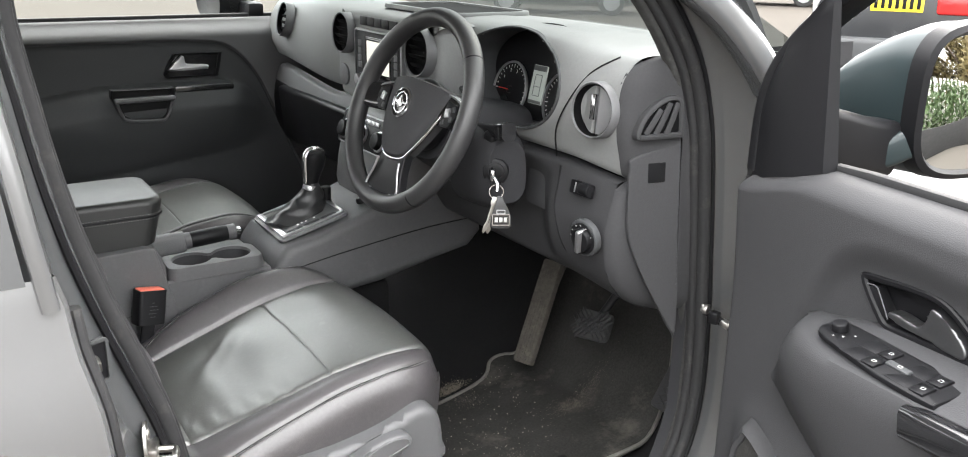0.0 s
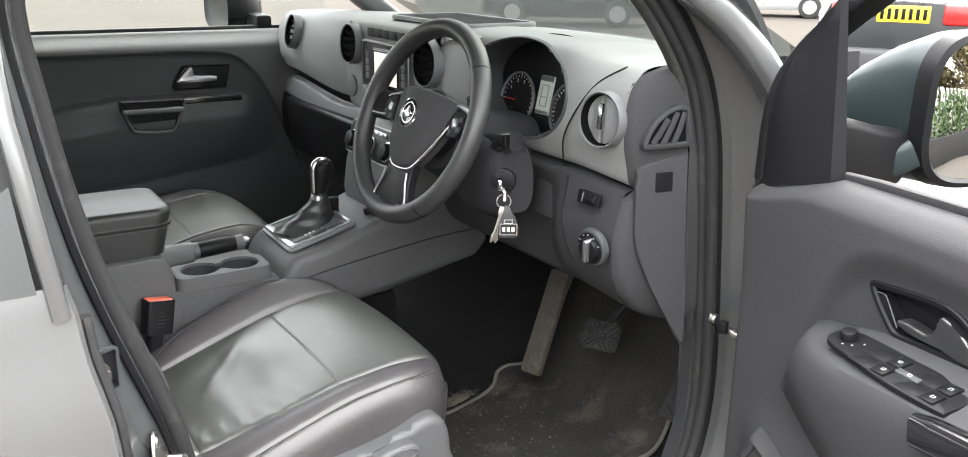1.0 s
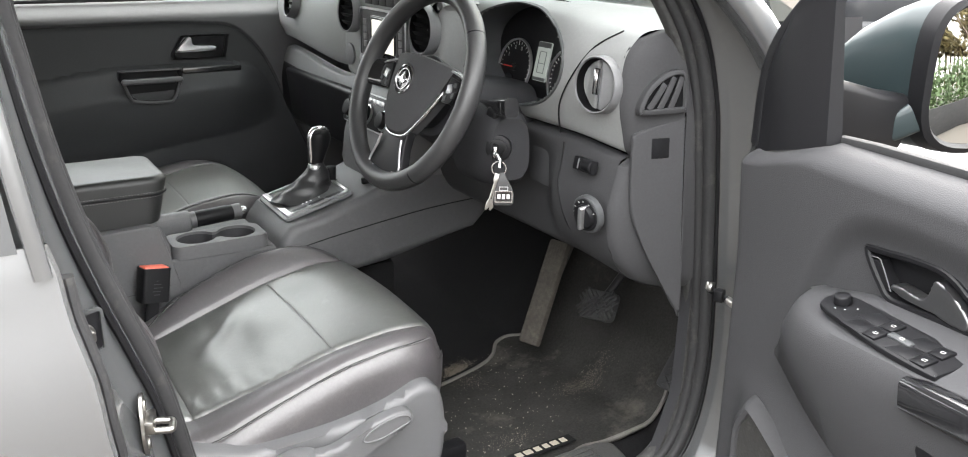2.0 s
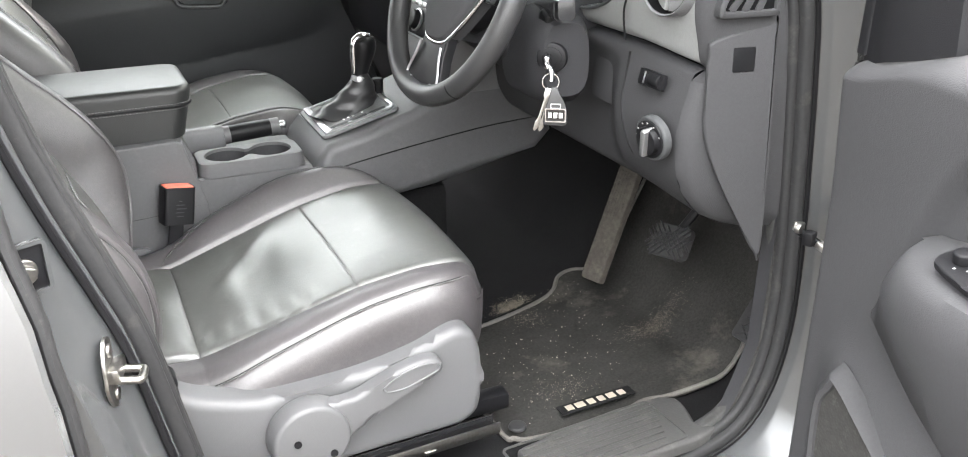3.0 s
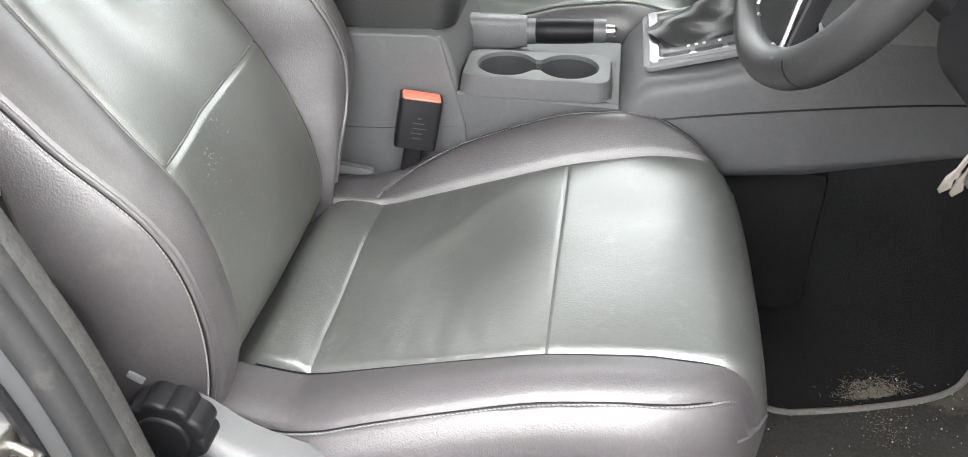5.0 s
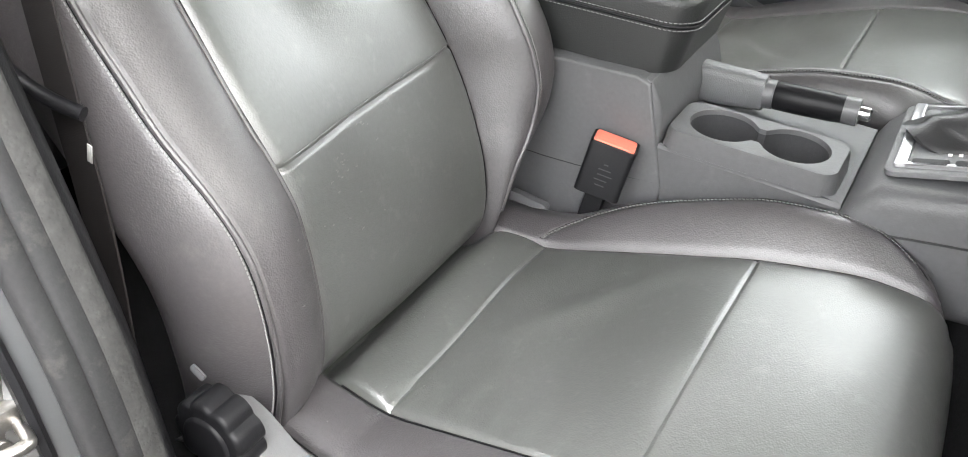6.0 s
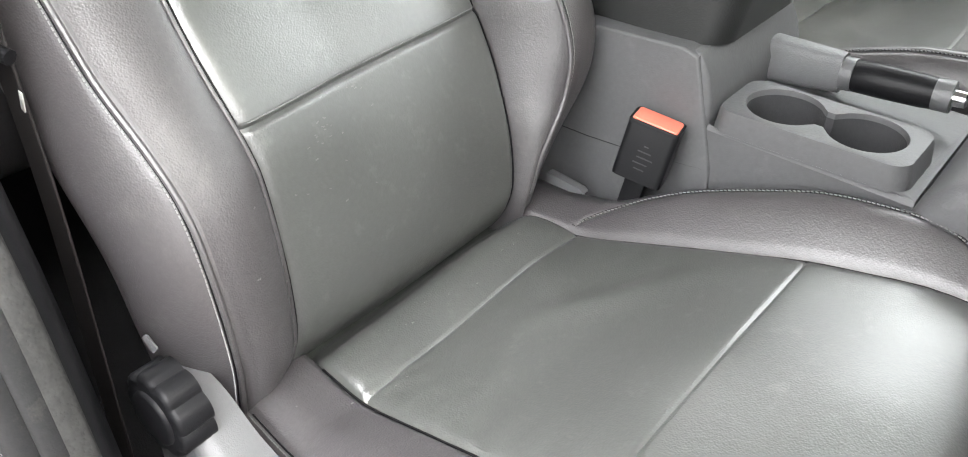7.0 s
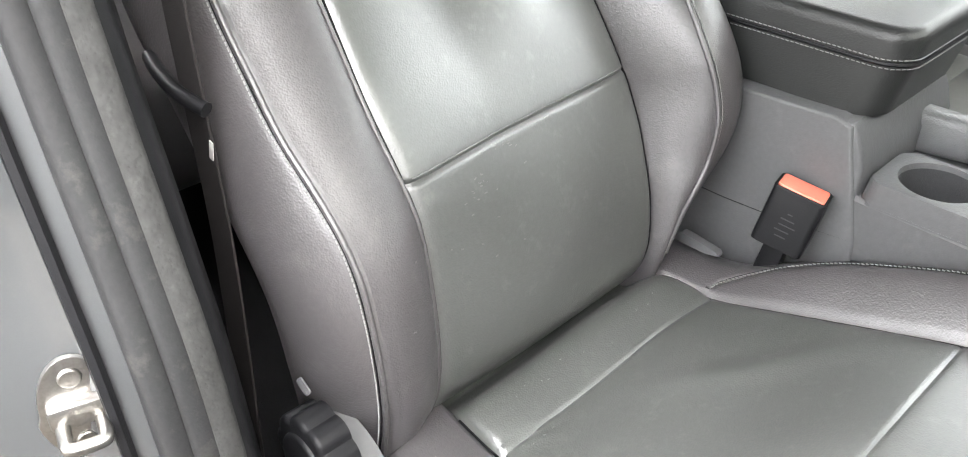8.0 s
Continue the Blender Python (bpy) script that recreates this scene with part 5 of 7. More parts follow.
bm = bmesh.new()
for a in (200, 175, 150, 118, 92, 60, 20):
    box(bm, (0.0032, 0.0022, 0.0003), lm @ pose(0.0245 * math.cos(radians(a)), 0.0245 * math.sin(radians(a)), 0.0147))
part("switch_symbols", bm, PRINT, sw)["kind"] = "stuff"
rm = basis((0.4085, -0.681, 1.226), (0, -1, 0), (-1, -0.05, 0.22))
ro = part("dimmer_panel", slab(rounded(0.056, 0.024, 0.003, 3), rm, 0.006, 0.0015), PLASTIC_BLACK, dash, "black dimmer roller panel")
part("roller", cyl(bmesh.new(), 0.011, 0.011, 0.024, rm @ pose(0.008, 0, 0.001, 0, 90), 24, 0.002), PLASTIC_BLACK, ro)
part("roller_mark", rbox((0.003, 0.018, 0.003), rm @ pose(-0.014, 0, 0.006), 0.001), SATIN, ro)
# seam lines of the dash
for pts in ([(0.4105, -0.60, 1.268), (0.4005, -0.607, 1.32), (0.4075, -0.632, 1.375), (0.424, -0.668, 1.425), (0.445, -0.715, 1.455)], [(0.420, -0.60, 1.250), (0.4145, -0.602, 1.215), (0.4055, -0.607, 1.17), (0.412, -0.625, 1.11), (0.44, -0.65, 1.06)]):
    part("panel_joint", tube(smooth_line(pts, 6), 0.0016, 6, up=(1, 0, 0.1)), PLASTIC_BLACK, dash)
pk = basis((0.4335, -0.535, 1.195), (0, -1, 0), (-1, 0, 0.15))
part("coin_pocket", slab(rounded(0.10, 0.085, 0.02, 5), pk, 0.004, 0.002), PLASTIC_MID, dash, "recessed pocket panel")

# centre stack
stack = thing("centre_stack", "dashboard centre stack with radio and climate controls", "centre stack", (0.38, 0, 1.1))
outline = [(-0.235, 1.474), (0.165, 1.474), (0.200, 1.455), (0.222, 1.405), (0.232, 1.34), (0.222, 1.295), (0.165, 1.262), (-0.19, 1.262), (-0.245, 1.295), (-0.268, 1.36), (-0.272, 1.42), (-0.262, 1.455)]
outline = [(p.x, p.y) for p in smooth_line([(a, b, 0) for a, b in outline], 5, closed=True)]
bm = loft([[(x, a, b) for a, b in inset(outline, d)] for d, x in ((0, 0.45), (0.0, 0.378), (0.003, 0.367), (0.008, 0.360), (0.016, 0.357))] + [[(0.357, -0.02 + (a + 0.02) * g, 1.37 + (b - 1.37) * g) for a, b in inset(outline, 0.017)] for g in (0.97, 0.7, 0.4, 0.01)], closed=True)
part("stack_body", bm, PLASTIC_SOFT, stack, "grey plastic stack surround")
rings = []
for z, x, w in ((1.262, 0.362, 0.15), (1.25, 0.342, 0.148), (1.20, 0.322, 0.14), (1.15, 0.303, 0.13), (1.09, 0.29, 0.12), (1.03, 0.30, 0.115)):
    rings.append([(0.45, -w, z), (x + 0.02, -w, z), (x + 0.004, -w + 0.006, z), (x, -w + 0.02, z), (x, 0, z), (x, w - 0.02, z), (x + 0.004, w - 0.006, z), (x + 0.02, w, z), (0.45, w, z)])
part("stack_base", loft(rings), PLASTIC, stack, "grey lower stack")
sm2 = basis((0.357, 0, 1.37), (0, -1, 0), (-1, 0, 0))
round_vent((0.341, 0.163, 1.422), (0, -1, 0), (-1, 0, 0.05), 0.043, stack, "round air vent with a grey bezel", deep=0.4)
round_vent((0.341, -0.212, 1.415), (0, -1, 0), (-1, 0, 0.05), 0.045, stack, "round air vent with a grey bezel", deep=0.4)
for y in (0.185, -0.185):
    part("tweeter_cover", slab(circle(0.026, 32), basis((0.358, y, 1.320), (0, -1, 0), (-1, 0, 0)), 0.006, 0.002), PLASTIC, stack, "round cover")
part("radio_frame", hoop(0.236, 0.134, 0.012, 0.004, 0.010, 0.002, sm2 @ pose(0, 0, -0.002), 0.0125), SATIN, stack, "satin silver radio frame")
radio = part("radio", slab(rounded(0.225, 0.125, 0.010, 5), sm2 @ pose(0.010, 0.002, -0.002), 0.010, 0.003), PLASTIC_MID, stack, "car radio with a lit screen")
part("screen_frame", slab(rounded(0.128, 0.086, 0.004, 3), sm2 @ pose(0.012, 0.008, 0.006), 0.0028, 0.001), GLOSS_BLACK, radio)
part("screen", slab(rounded(0.112, 0.070, 0.003, 3), sm2 @ pose(0.012, 0.010, 0.006), 0.0035, 0.001), SCREEN, radio, "lit cream screen")
part("disc_slot", rbox((0.13, 0.004, 0.003), sm2 @ pose(0.012, 0.052, 0.008), 0.001), GLOSS_BLACK, radio)
for side in (-1, 1):
    part("radio_knob", cyl(bmesh.new(), 0.0145, 0.012, 0.018, sm2 @ pose(0.010 + side * 0.084, -0.046, 0.014), 28, 0.002), SATIN, radio, "silver ringed knob")
    for k in range(4):
        part("radio_key", rbox((0.018, 0.0145, 0.004), sm2 @ pose(0.010 + side * 0.090, 0.036 - 0.0165 * k, 0.008), 0.0012), PLASTIC, radio)
for k in range(5):
    part("switch_key", rbox((0.034, 0.020, 0.006), sm2 @ pose(-0.068 + 0.037 * k, 0.0865, 0.003), 0.002), PLASTIC_MID, stack)
cm = basis((0.322, 0.0, 1.212), (0, -1, 0), (-1, 0, 0.38))
clim = part("climate_panel", slab(rounded(0.235, 0.075, 0.012, 5), cm @ pose(0, 0, -0.002), 0.009, 0.003), PLASTIC_BLACK, stack, "climate control panel")
part("panel_frame", hoop(0.240, 0.080, 0.012, 0.003, 0, 0, cm, 0.0085), SATIN, clim)
for u in (-0.088, 0.0, 0.088):
    k = part("climate_knob", cyl(bmesh.new(), 0.021, 0.018, 0.020, cm @ pose(u, -0.008, 0.014), 32, 0.002), PLASTIC_BLACK, clim)
    part("knob_ring", loft([[cm @ Vector((u + rr * math.cos(a), -0.008 + rr * math.sin(a), h)) for a in [2 * math.pi * j / 32 for j in range(32)]] for rr, h in ((0.0235, 0.006), (0.0235, 0.011), (0.0205, 0.012), (0.0205, 0.006))], closed=True), SATIN, k)
for k in range(6):
    part("climate_key", rbox((0.020, 0.010, 0.003), cm @ pose(-0.055 + 0.022 * k, 0.025, 0.008), 0.001), SATIN, clim)
# storage tray on top of the dash
part("dash_tray", hoop(0.205, 0.37, 0.04, 0.014, 0, 0, pose(0.545, -0.01, 1.4775), 0.009, 0.004), PLASTIC_SOFT, dash, "raised tray rim on the dash top")
part("tray_floor", slab(rounded(0.185, 0.35, 0.035, 5), pose(0.545, -0.01, 1.4785), 0.004), DUCT, dash, "dark rubber tray floor")
# glovebox, its shadow put into a near-black colour
part("glovebox", rbox((0.03, 0.50, 0.16), pose(0.384, 0.44, 1.142, 0, -6), 0.012, 3), PLASTIC_BLACK, dash, "glovebox lid, blackened for shadow")
dash.location += Vector((0.012, -0.003, 0.011))
stack.location += Vector((0.008, -0.006, 0.009))

# ---- steering ----
WM = basis((0.2379, -0.3860, 1.3320), (0.0613, -0.998, 0), (-0.9215, -0.0566, 0.3842))
wheel = thing("steering_wheel", "black leather multifunction steering wheel with silver trim", "steering wheel", (0.2379, -0.3860, 1.3320))
WHEEL_LEATHER = material("steering_wheel_leather", (0.024, 0.024, 0.025), 0.4, grain=0.4, grain_size=700, spread=0.1)
def rim_ring(i, n=96):
    a = 2 * math.pi * i / n
    c = Vector((math.cos(a), math.sin(a), 0))
    return [WM @ (c * (0.1805 + 0.0175 * math.cos(b)) + Vector((0, 0, 0.0190 * math.sin(b)))) for b in [2 * math.pi * k / 18 for k in range(18)]]


part("rim", loft([rim_ring(i) for i in range(97)], closed=True), WHEEL_LEATHER, wheel, "leather wrapped rim")
for a in (38, 142, 235, 305):
    i = a / 360 * 96
    part("rim_seam", loft([[p for p in rim_ring(i + d)] for d in (-0.12, 0.12)], closed=True), PLASTIC_BLACK, wheel)
pad = [(-0.101, 0.043), (-0.094, 0.051), (-0.05, 0.057), (0, 0.059), (0.05, 0.057), (0.094, 0.051), (0.101, 0.043), (0.088, 0.010), (0.066, -0.040), (0.042, -0.076), (0.026, -0.088), (0, -0.091), (-0.026, -0.088), (-0.042, -0.076), (-0.066, -0.040), (-0.088, 0.010)]
pad = [(p.x, p.y) for p in smooth_line([(a, b, 0) for a, b in pad], 5, closed=True)]


def sag(x, y=0.0):
    """The hub's face: domed in the middle, its wings swept forward."""
    return 0.021 - 3.3 * x * x - 1.1 * min(y, 0) ** 2


def puck(line, depth, m, k=7):
    rings = [[m @ Vector((a * 0.99, b * 0.99, sag(a, b) - depth)) for a, b in line], [m @ Vector((a * 1.0, b * 1.0, sag(a, b) - 0.007)) for a, b in line], [m @ Vector((a * 0.99, b * 0.985, sag(a, b) - 0.002)) for a, b in line]]
    for j in range(k):
        g = 0.96 * (1 - j / (k - 1)) + 0.002
        rings.append([m @ Vector((a * g, b * g, sag(a * g, b * g))) for a, b in line])
    return loft(rings, closed=True)


ROLL = WM.to_3x3().col[2]
part("airbag_cover", puck(pad, 0.03, WM), PLASTIC_MID, wheel, "grey airbag cover")
vee = [(a, b) for a, b in pad if b < 0.04]
part("pad_trim", sweep([WM @ Vector((a * 1.035, b * 1.035, sag(a, b) - 0.007)) for a, b in vee], [(0.0036 * math.cos(t), 0.0034 * math.sin(t)) for t in [2 * math.pi * i / 10 for i in range(10)]], up=ROLL), CHROME, wheel, "silver trim along the cover's lower edge")
badge = part("badge", slab(circle(0.0265, 40), WM @ pose(0, 0.008, 0.018), 0.0045, 0.001), GLOSS_BLACK, wheel, "round chrome badge")
part("badge_ring", loft([[WM @ Vector((rr * math.cos(a), 0.008 + rr * math.sin(a), h)) for a in [2 * math.pi * j / 40 for j in range(40)]] for rr, h in ((0.0285, 0.018), (0.0285, 0.0235), (0.0262, 0.0245), (0.0255, 0.0215))], closed=True), CHROME, badge)
part("badge_ring", loft([[WM @ Vector((rr * math.cos(a), 0.008 + rr * math.sin(a), h)) for a in [2 * math.pi * j / 40 for j in range(40)]] for rr, h in ((0.0205, 0.022), (0.0205, 0.0248), (0.0182, 0.0248), (0.0182, 0.022))], closed=True), CHROME, badge)
part("badge_bar", rbox((0.036, 0.0042, 0.0024), WM @ pose(0, 0.008, 0.0236), 0.0006), CHROME, badge)
part("badge_bar", slab(circle(0.0085, 24), WM @ pose(0, 0.008, 0.0232), 0.0022, 0.0005), CHROME, badge)
for side in (-1, 1):
    spoke = smooth_line([(side * 0.070, 0.020, -0.012), (side * 0.105, 0.018, -0.022), (side * 0.140, 0.012, -0.016), (side * 0.172, 0.008, -0.002)], 5)
    part("spoke", sweep([WM @ p for p in spoke], [(0.011 * math.copysign(abs(math.cos(a)) ** 0.6, math.cos(a)), 0.031 * math.copysign(abs(math.sin(a)) ** 0.6, math.sin(a))) for a in [2 * math.pi * k / 20 for k in range(20)]], up=WM.to_3x3().col[1], scale=lambda t: 1.05 - 0.25 * t), GLOSS_BLACK, wheel, "gloss black spoke")
    cl = [(side * 0.100, 0.036), (side * 0.132, 0.030), (side * 0.137, 0.012), (side * 0.122, -0.012), (side * 0.094, -0.012)]
    keys = part("spoke_switch", slab(cl if side < 0 else list(reversed(cl)), WM @ pose(0, 0, -0.014), 0.008, 0.002), PLASTIC_BLACK, wheel, "spoke control buttons")
    part("silver_edge", sweep(smooth_line([WM @ Vector((side * a, b, h)) for a, b, h in ((0.092, 0.046, -0.010), (0.115, 0.042, -0.012), (0.136, 0.034, -0.010), (0.143, 0.016, -0.008))], 4), ring2(0.0022, 8), up=ROLL), SATIN, keys, "silver edge of the spoke controls")
    part("button_rocker", rbox((0.014, 0.016, 0.004), WM @ pose(side * 0.112, 0.014, -0.005, 0, 0, side * 12), 0.001), SATIN, keys, "silver rocker button")
    for dx, dy in ((0.126, 0.022), (0.125, 0.004), (0.104, -0.004)):
        part("button", rbox((0.009, 0.010, 0.003), WM @ pose(side * dx, dy, -0.0055, 0, 0, side * 12), 0.001), PLASTIC_DARK, keys)
    loop = [(side * a, b) for a, b in ((0.037, -0.100), (0.042, -0.122), (0.054, -0.150), (0.050, -0.160), (0.034, -0.161))]
    part("spoke_insert", sweep(smooth_line([WM @ Vector((a, b, 0.0052 + 0.06 * (b + 0.16))) for a, b in loop], 4), [(0.0022 * math.cos(t), 0.0022 * math.sin(t)) for t in [2 * math.pi * i / 8 for i in range(8)]], up=ROLL), SATIN, wheel, "thin silver line on the lower spoke")
low = [(-0.040, -0.080), (0.040, -0.080), (0.044, -0.115), (0.060, -0.158), (0.050, -0.170), (-0.050, -0.170), (-0.060, -0.158), (-0.044, -0.115)]
part("lower_spoke", slab(low, WM @ pose(0, 0, -0.014), 0.018, 0.004, 3), PLASTIC_BLACK, wheel, "black lower spoke")
part("hub", cyl(bmesh.new(), 0.060, 0.070, 0.05, WM @ pose(0, 0, -0.045), 32, 0.006), PLASTIC_BLACK, wheel)

column = thing("steering_column", "dark grey steering column shroud with stalks", "steering column", (0.35, -0.42, 1.25))
rings = []
for i in range(14):
    d = -0.045 - 0.17 * i / 13
    c = WM @ Vector((0, -0.015, d))
    sx, sy = 0.072 + 0.028 * i / 13, 0.062 + 0.04 * i / 13
    rings.append([c + WM.to_3x3() @ Vector((sx * math.copysign(abs(math.cos(a)) ** 0.6, math.cos(a)), sy * math.copysign(abs(math.sin(a)) ** 0.6, math.sin(a)), 0)) for a in [2 * math.pi * k / 32 for k in range(32)]])
part("shroud", loft(rings, closed=True, caps=True), PLASTIC_LOW, column, "dark grey column shroud")
part("lock_housing", sweep([(0.345, -0.43, 1.235), (0.345, -0.50, 1.235), (0.345, -0.54, 1.236), (0.343, -0.556, 1.237)], [(0.05 * math.copysign(abs(math.cos(a)) ** 0.7, math.cos(a)), 0.075 * math.copysign(abs(math.sin(a)) ** 0.7, math.sin(a))) for a in [2 * math.pi * k / 28 for k in range(28)]],
     scale=lambda t: 1.0 - 0.25 * t ** 3), PLASTIC_LOW, column, "rounded ignition housing")
im = basis((0.318, -0.552, 1.242), (0.9, 0, 0.1), (-0.62, -0.78, 0.05))
ign = part("ignition_lock", slab(circle(0.024, 36), im @ pose(0, 0, -0.012), 0.016, 0.004), PLASTIC_BLACK, column, "round ignition lock")
part("lock_ring", loft([[im @ Vector((rr * math.cos(a), rr * math.sin(a), h)) for a in [2 * math.pi * j / 36 for j in range(36)]] for rr, h in ((0.017, 0.003), (0.017, 0.008), (0.012, 0.009), (0.0115, 0.002))], closed=True), PLASTIC_BLACK, ign)
stalk = [(0.345, -0.455, 1.302), (0.335, -0.50, 1.308), (0.327, -0.545, 1.314), (0.322, -0.575, 1.318)]
part("indicator_stalk", sweep(smooth_line(stalk, 5), rounded(0.026, 0.030, 0.008, 3), scale=lambda t: 0.6 + 0.5 * t), GLOSS_BLACK, column, "black stalk")
part("stalk_tip", sweep(smooth_line([(0.324, -0.560, 1.316), (0.322, -0.575, 1.319), (0.320, -0.590, 1.321)], 4), rounded(0.027, 0.033, 0.008, 3)), GLOSS_BLACK, column)
part("stalk_boot", rbox((0.055, 0.03, 0.045), pose(0.340, -0.525, 1.288, 20, 0, 0), 0.008, 3), PLASTIC_BLACK, column)

key = thing("car_key", "car key in the ignition with a ring and leather fob", "key", (0.312, -0.57, 1.24))
part("key_head", slab(rounded(0.020, 0.009, 0.003, 3), im @ pose(0, 0, 0.004, 0, 0, 80), 0.030, 0.003), CHROME, key, "bright metal key head")
part("key_blade", tube([im @ Vector((0, 0, 0.03)), (0.300, -0.590, 1.232), (0.2985, -0.594, 1.219)], 0.0042, 8), CHROME, key)
KC = Vector((0.300, -0.588, 1.217))
facing = Vector((-0.5, -0.84, 0.1)).normalized()
km = basis(KC, (0.86, -0.5, 0), facing)
part("split_ring", tube([km @ Vector((0.0125 * math.cos(a), 0.0125 * math.sin(a), 0)) for a in [2 * math.pi * i / 32 for i in range(32)]], 0.0013, 6, closed=True, up=facing), CHROME, key, "steel split ring")
fob_line = [(0.002, -0.008), (0.010, -0.008), (0.0145, -0.018), (0.022, -0.032), (0.027, -0.046), (0.027, -0.062), (0.022, -0.066), (-0.006, -0.066), (-0.010, -0.062), (-0.009, -0.046), (-0.003, -0.026)]
fob = part("fob", slab(fob_line, km @ pose(0, 0, -0.003), 0.006, 0.0015), WHEEL_LEATHER, key, "black leather fob")
part("fob_frame", hoop(0.032, 0.021, 0.0015, 0.0018, 0.0085, -0.050, km @ pose(0, 0, 0.0025), 0.0025), CHROME, fob)
part("fob_plate", slab(rounded(0.028, 0.017, 0.001, 2, 0.0085, -0.050), km @ pose(0, 0, 0.0028), 0.0008), GLOSS_BLACK, fob)
for k in range(3):
    part("fob_lettering", rbox((0.0058, 0.0085, 0.0004), km @ pose(0.0085 + 0.0082 * (k - 1), -0.0500, 0.0039), 0.0001), PRINT, fob, "small cream bar")
part("fob_clasp", hoop(0.016, 0.008, 0.001, 0.0014, 0.0085, -0.036, km @ pose(0, 0, 0.0025), 0.002), SATIN, fob)
for k, (dx, dz, rot) in enumerate(((-0.009, -0.003, 10), (-0.013, 0.002, 16))):
    part("spare_key", slab([(-0.004, -0.010), (0.004, -0.010), (0.0045, -0.022), (0.002, -0.026), (0.002, -0.056), (0.0035, -0.060), (0.0015, -0.064), (0.0035, -0.070), (-0.001, -0.078), (-0.004, -0.076), (-0.0045, -0.064), (-0.002, -0.056), (-0.002, -0.026), (-0.0045, -0.022)], km @ pose(0, 0, dz, 0, 0, -rot), 0.002, 0.0004), STEEL, key, "small hanging key")

wheel.location += Vector((0.002, 0, 0.010))
column.location += Vector((0.010, 0.006, 0.007))
key.location += Vector((0.009, 0.008, 0.005))

# ---- driver's door, wide open ----
DA = radians(78)
DU, DN = Vector((-math.cos(DA), -math.sin(DA), 0)), Vector((-math.sin(DA), math.cos(DA), 0))
DO = Vector((0.556, -0.88, 0.02))


def D(u, v, z):
    """Place on the open door: u from the hinge, v towards the cabin side, z up."""
    return DO + DU * u + DN * v + Vector((0, 0, z))


DM = Matrix.Translation(DO) @ Matrix((DU, Vector((0, 0, 1)), DN)).transposed().to_4x4()
door = thing("driver_door", "open driver's door with grey trim and window switches", "car door", D(0.4, 0, 0.45))


def hollow_top(u):
    """Upper edge of the hollow round the inner handle."""
    return soft_table([(0.05, 0.80), (0.21, 0.98), (0.252, 1.094), (0.277, 1.180), (0.315, 1.235), (0.352, 1.256), (0.406, 1.266), (0.513, 1.263), (1.05, 1.258)], u)


def door_surface(u, z):
    """How far the trim stands off at u, z: swells to the armrest and to the lower pocket, with a hollow round the handle."""
    v = 0.042
    v += 0.012 * step(1.10, 1.33, z)
    v -= 0.015 * step(hollow_top(u) + 0.022, hollow_top(u) - 0.030, z) * step(1.06, 1.15, z)
    v += 0.030 * step(0.98, 0.86, z) * step(0.13, 0.20, u)
    v -= 0.020 * step(0.10, 0.07, u)
    v -= 0.024 * step(1.305, 1.345, z - 0.03 * (1 - step(0.1, 0.25, u)) * -1)
    return v


def door_top(u):
    return table([(0.07, 1.287), (0.10, 1.298), (0.16, 1.310), (0.25, 1.335), (0.5, 1.338), (1.05, 1.35)], u)


BEZEL = [(-0.092, 0.016), (-0.086, 0.003), (-0.064, -0.022), (-0.042, -0.038), (0.000, -0.036), (0.080, -0.031), (0.097, -0.022), (0.094, -0.006), (0.074, 0.010), (0.042, 0.027), (0.006, 0.031), (-0.076, 0.023), (-0.089, 0.021)]
BEZEL = [(p.x, p.y) for p in smooth_line([(a, b, 0) for a, b in BEZEL], 4, closed=True)]
us = spaced(0.070, 0.34, 40)[:-1] + spaced(0.34, 0.56, 74)[:-1] + spaced(0.56, 1.05, 40)
heights = [0.50 + 0.66 * k / 50 for k in range(50)] + [1.16 + 0.0032 * k for k in range(30)]
rows = []
for u in us:
    col = []
    for z in heights + [1.256 + (door_top(u) - 1.256) * k / 22 for k in range(23)]:
        edge = 0.03 * step(0.105, 0.072, u)
        d = door_top(u) - z
        roll = 0.022 * (1 - math.sqrt(max(0, 1 - max(0, 1 - d / 0.022) ** 2)))
        col.append(D(u, door_surface(u, z) - edge - roll, z))
    col.append(D(u, 0.0, door_top(u) + 0.002))
    rows.append(col)
bm = loft([c[:92] for c in rows])
hole = inset(BEZEL, 0.0035)
bmesh.ops.delete(bm, geom=[f for f in bm.faces if all(inside(hole, (v.co - DO).dot(DU) - 0.445, v.co.z - DO.z - 1.212) for v in f.verts)], context="FACES")
part("trim_panel", bm, PLASTIC_MID, door, "charcoal door trim insert")
part("upper_trim", loft([c[91:] for c in rows]), PLASTIC_MID, door, "charcoal grained upper door trim")
part("panel_edge", loft([[D(0.071, v, z) for v in (0.016, 0.0, -0.02)] for z in (0.45, 0.7, 0.9, 1.1, 1.287)]), PLASTIC_MID, door)
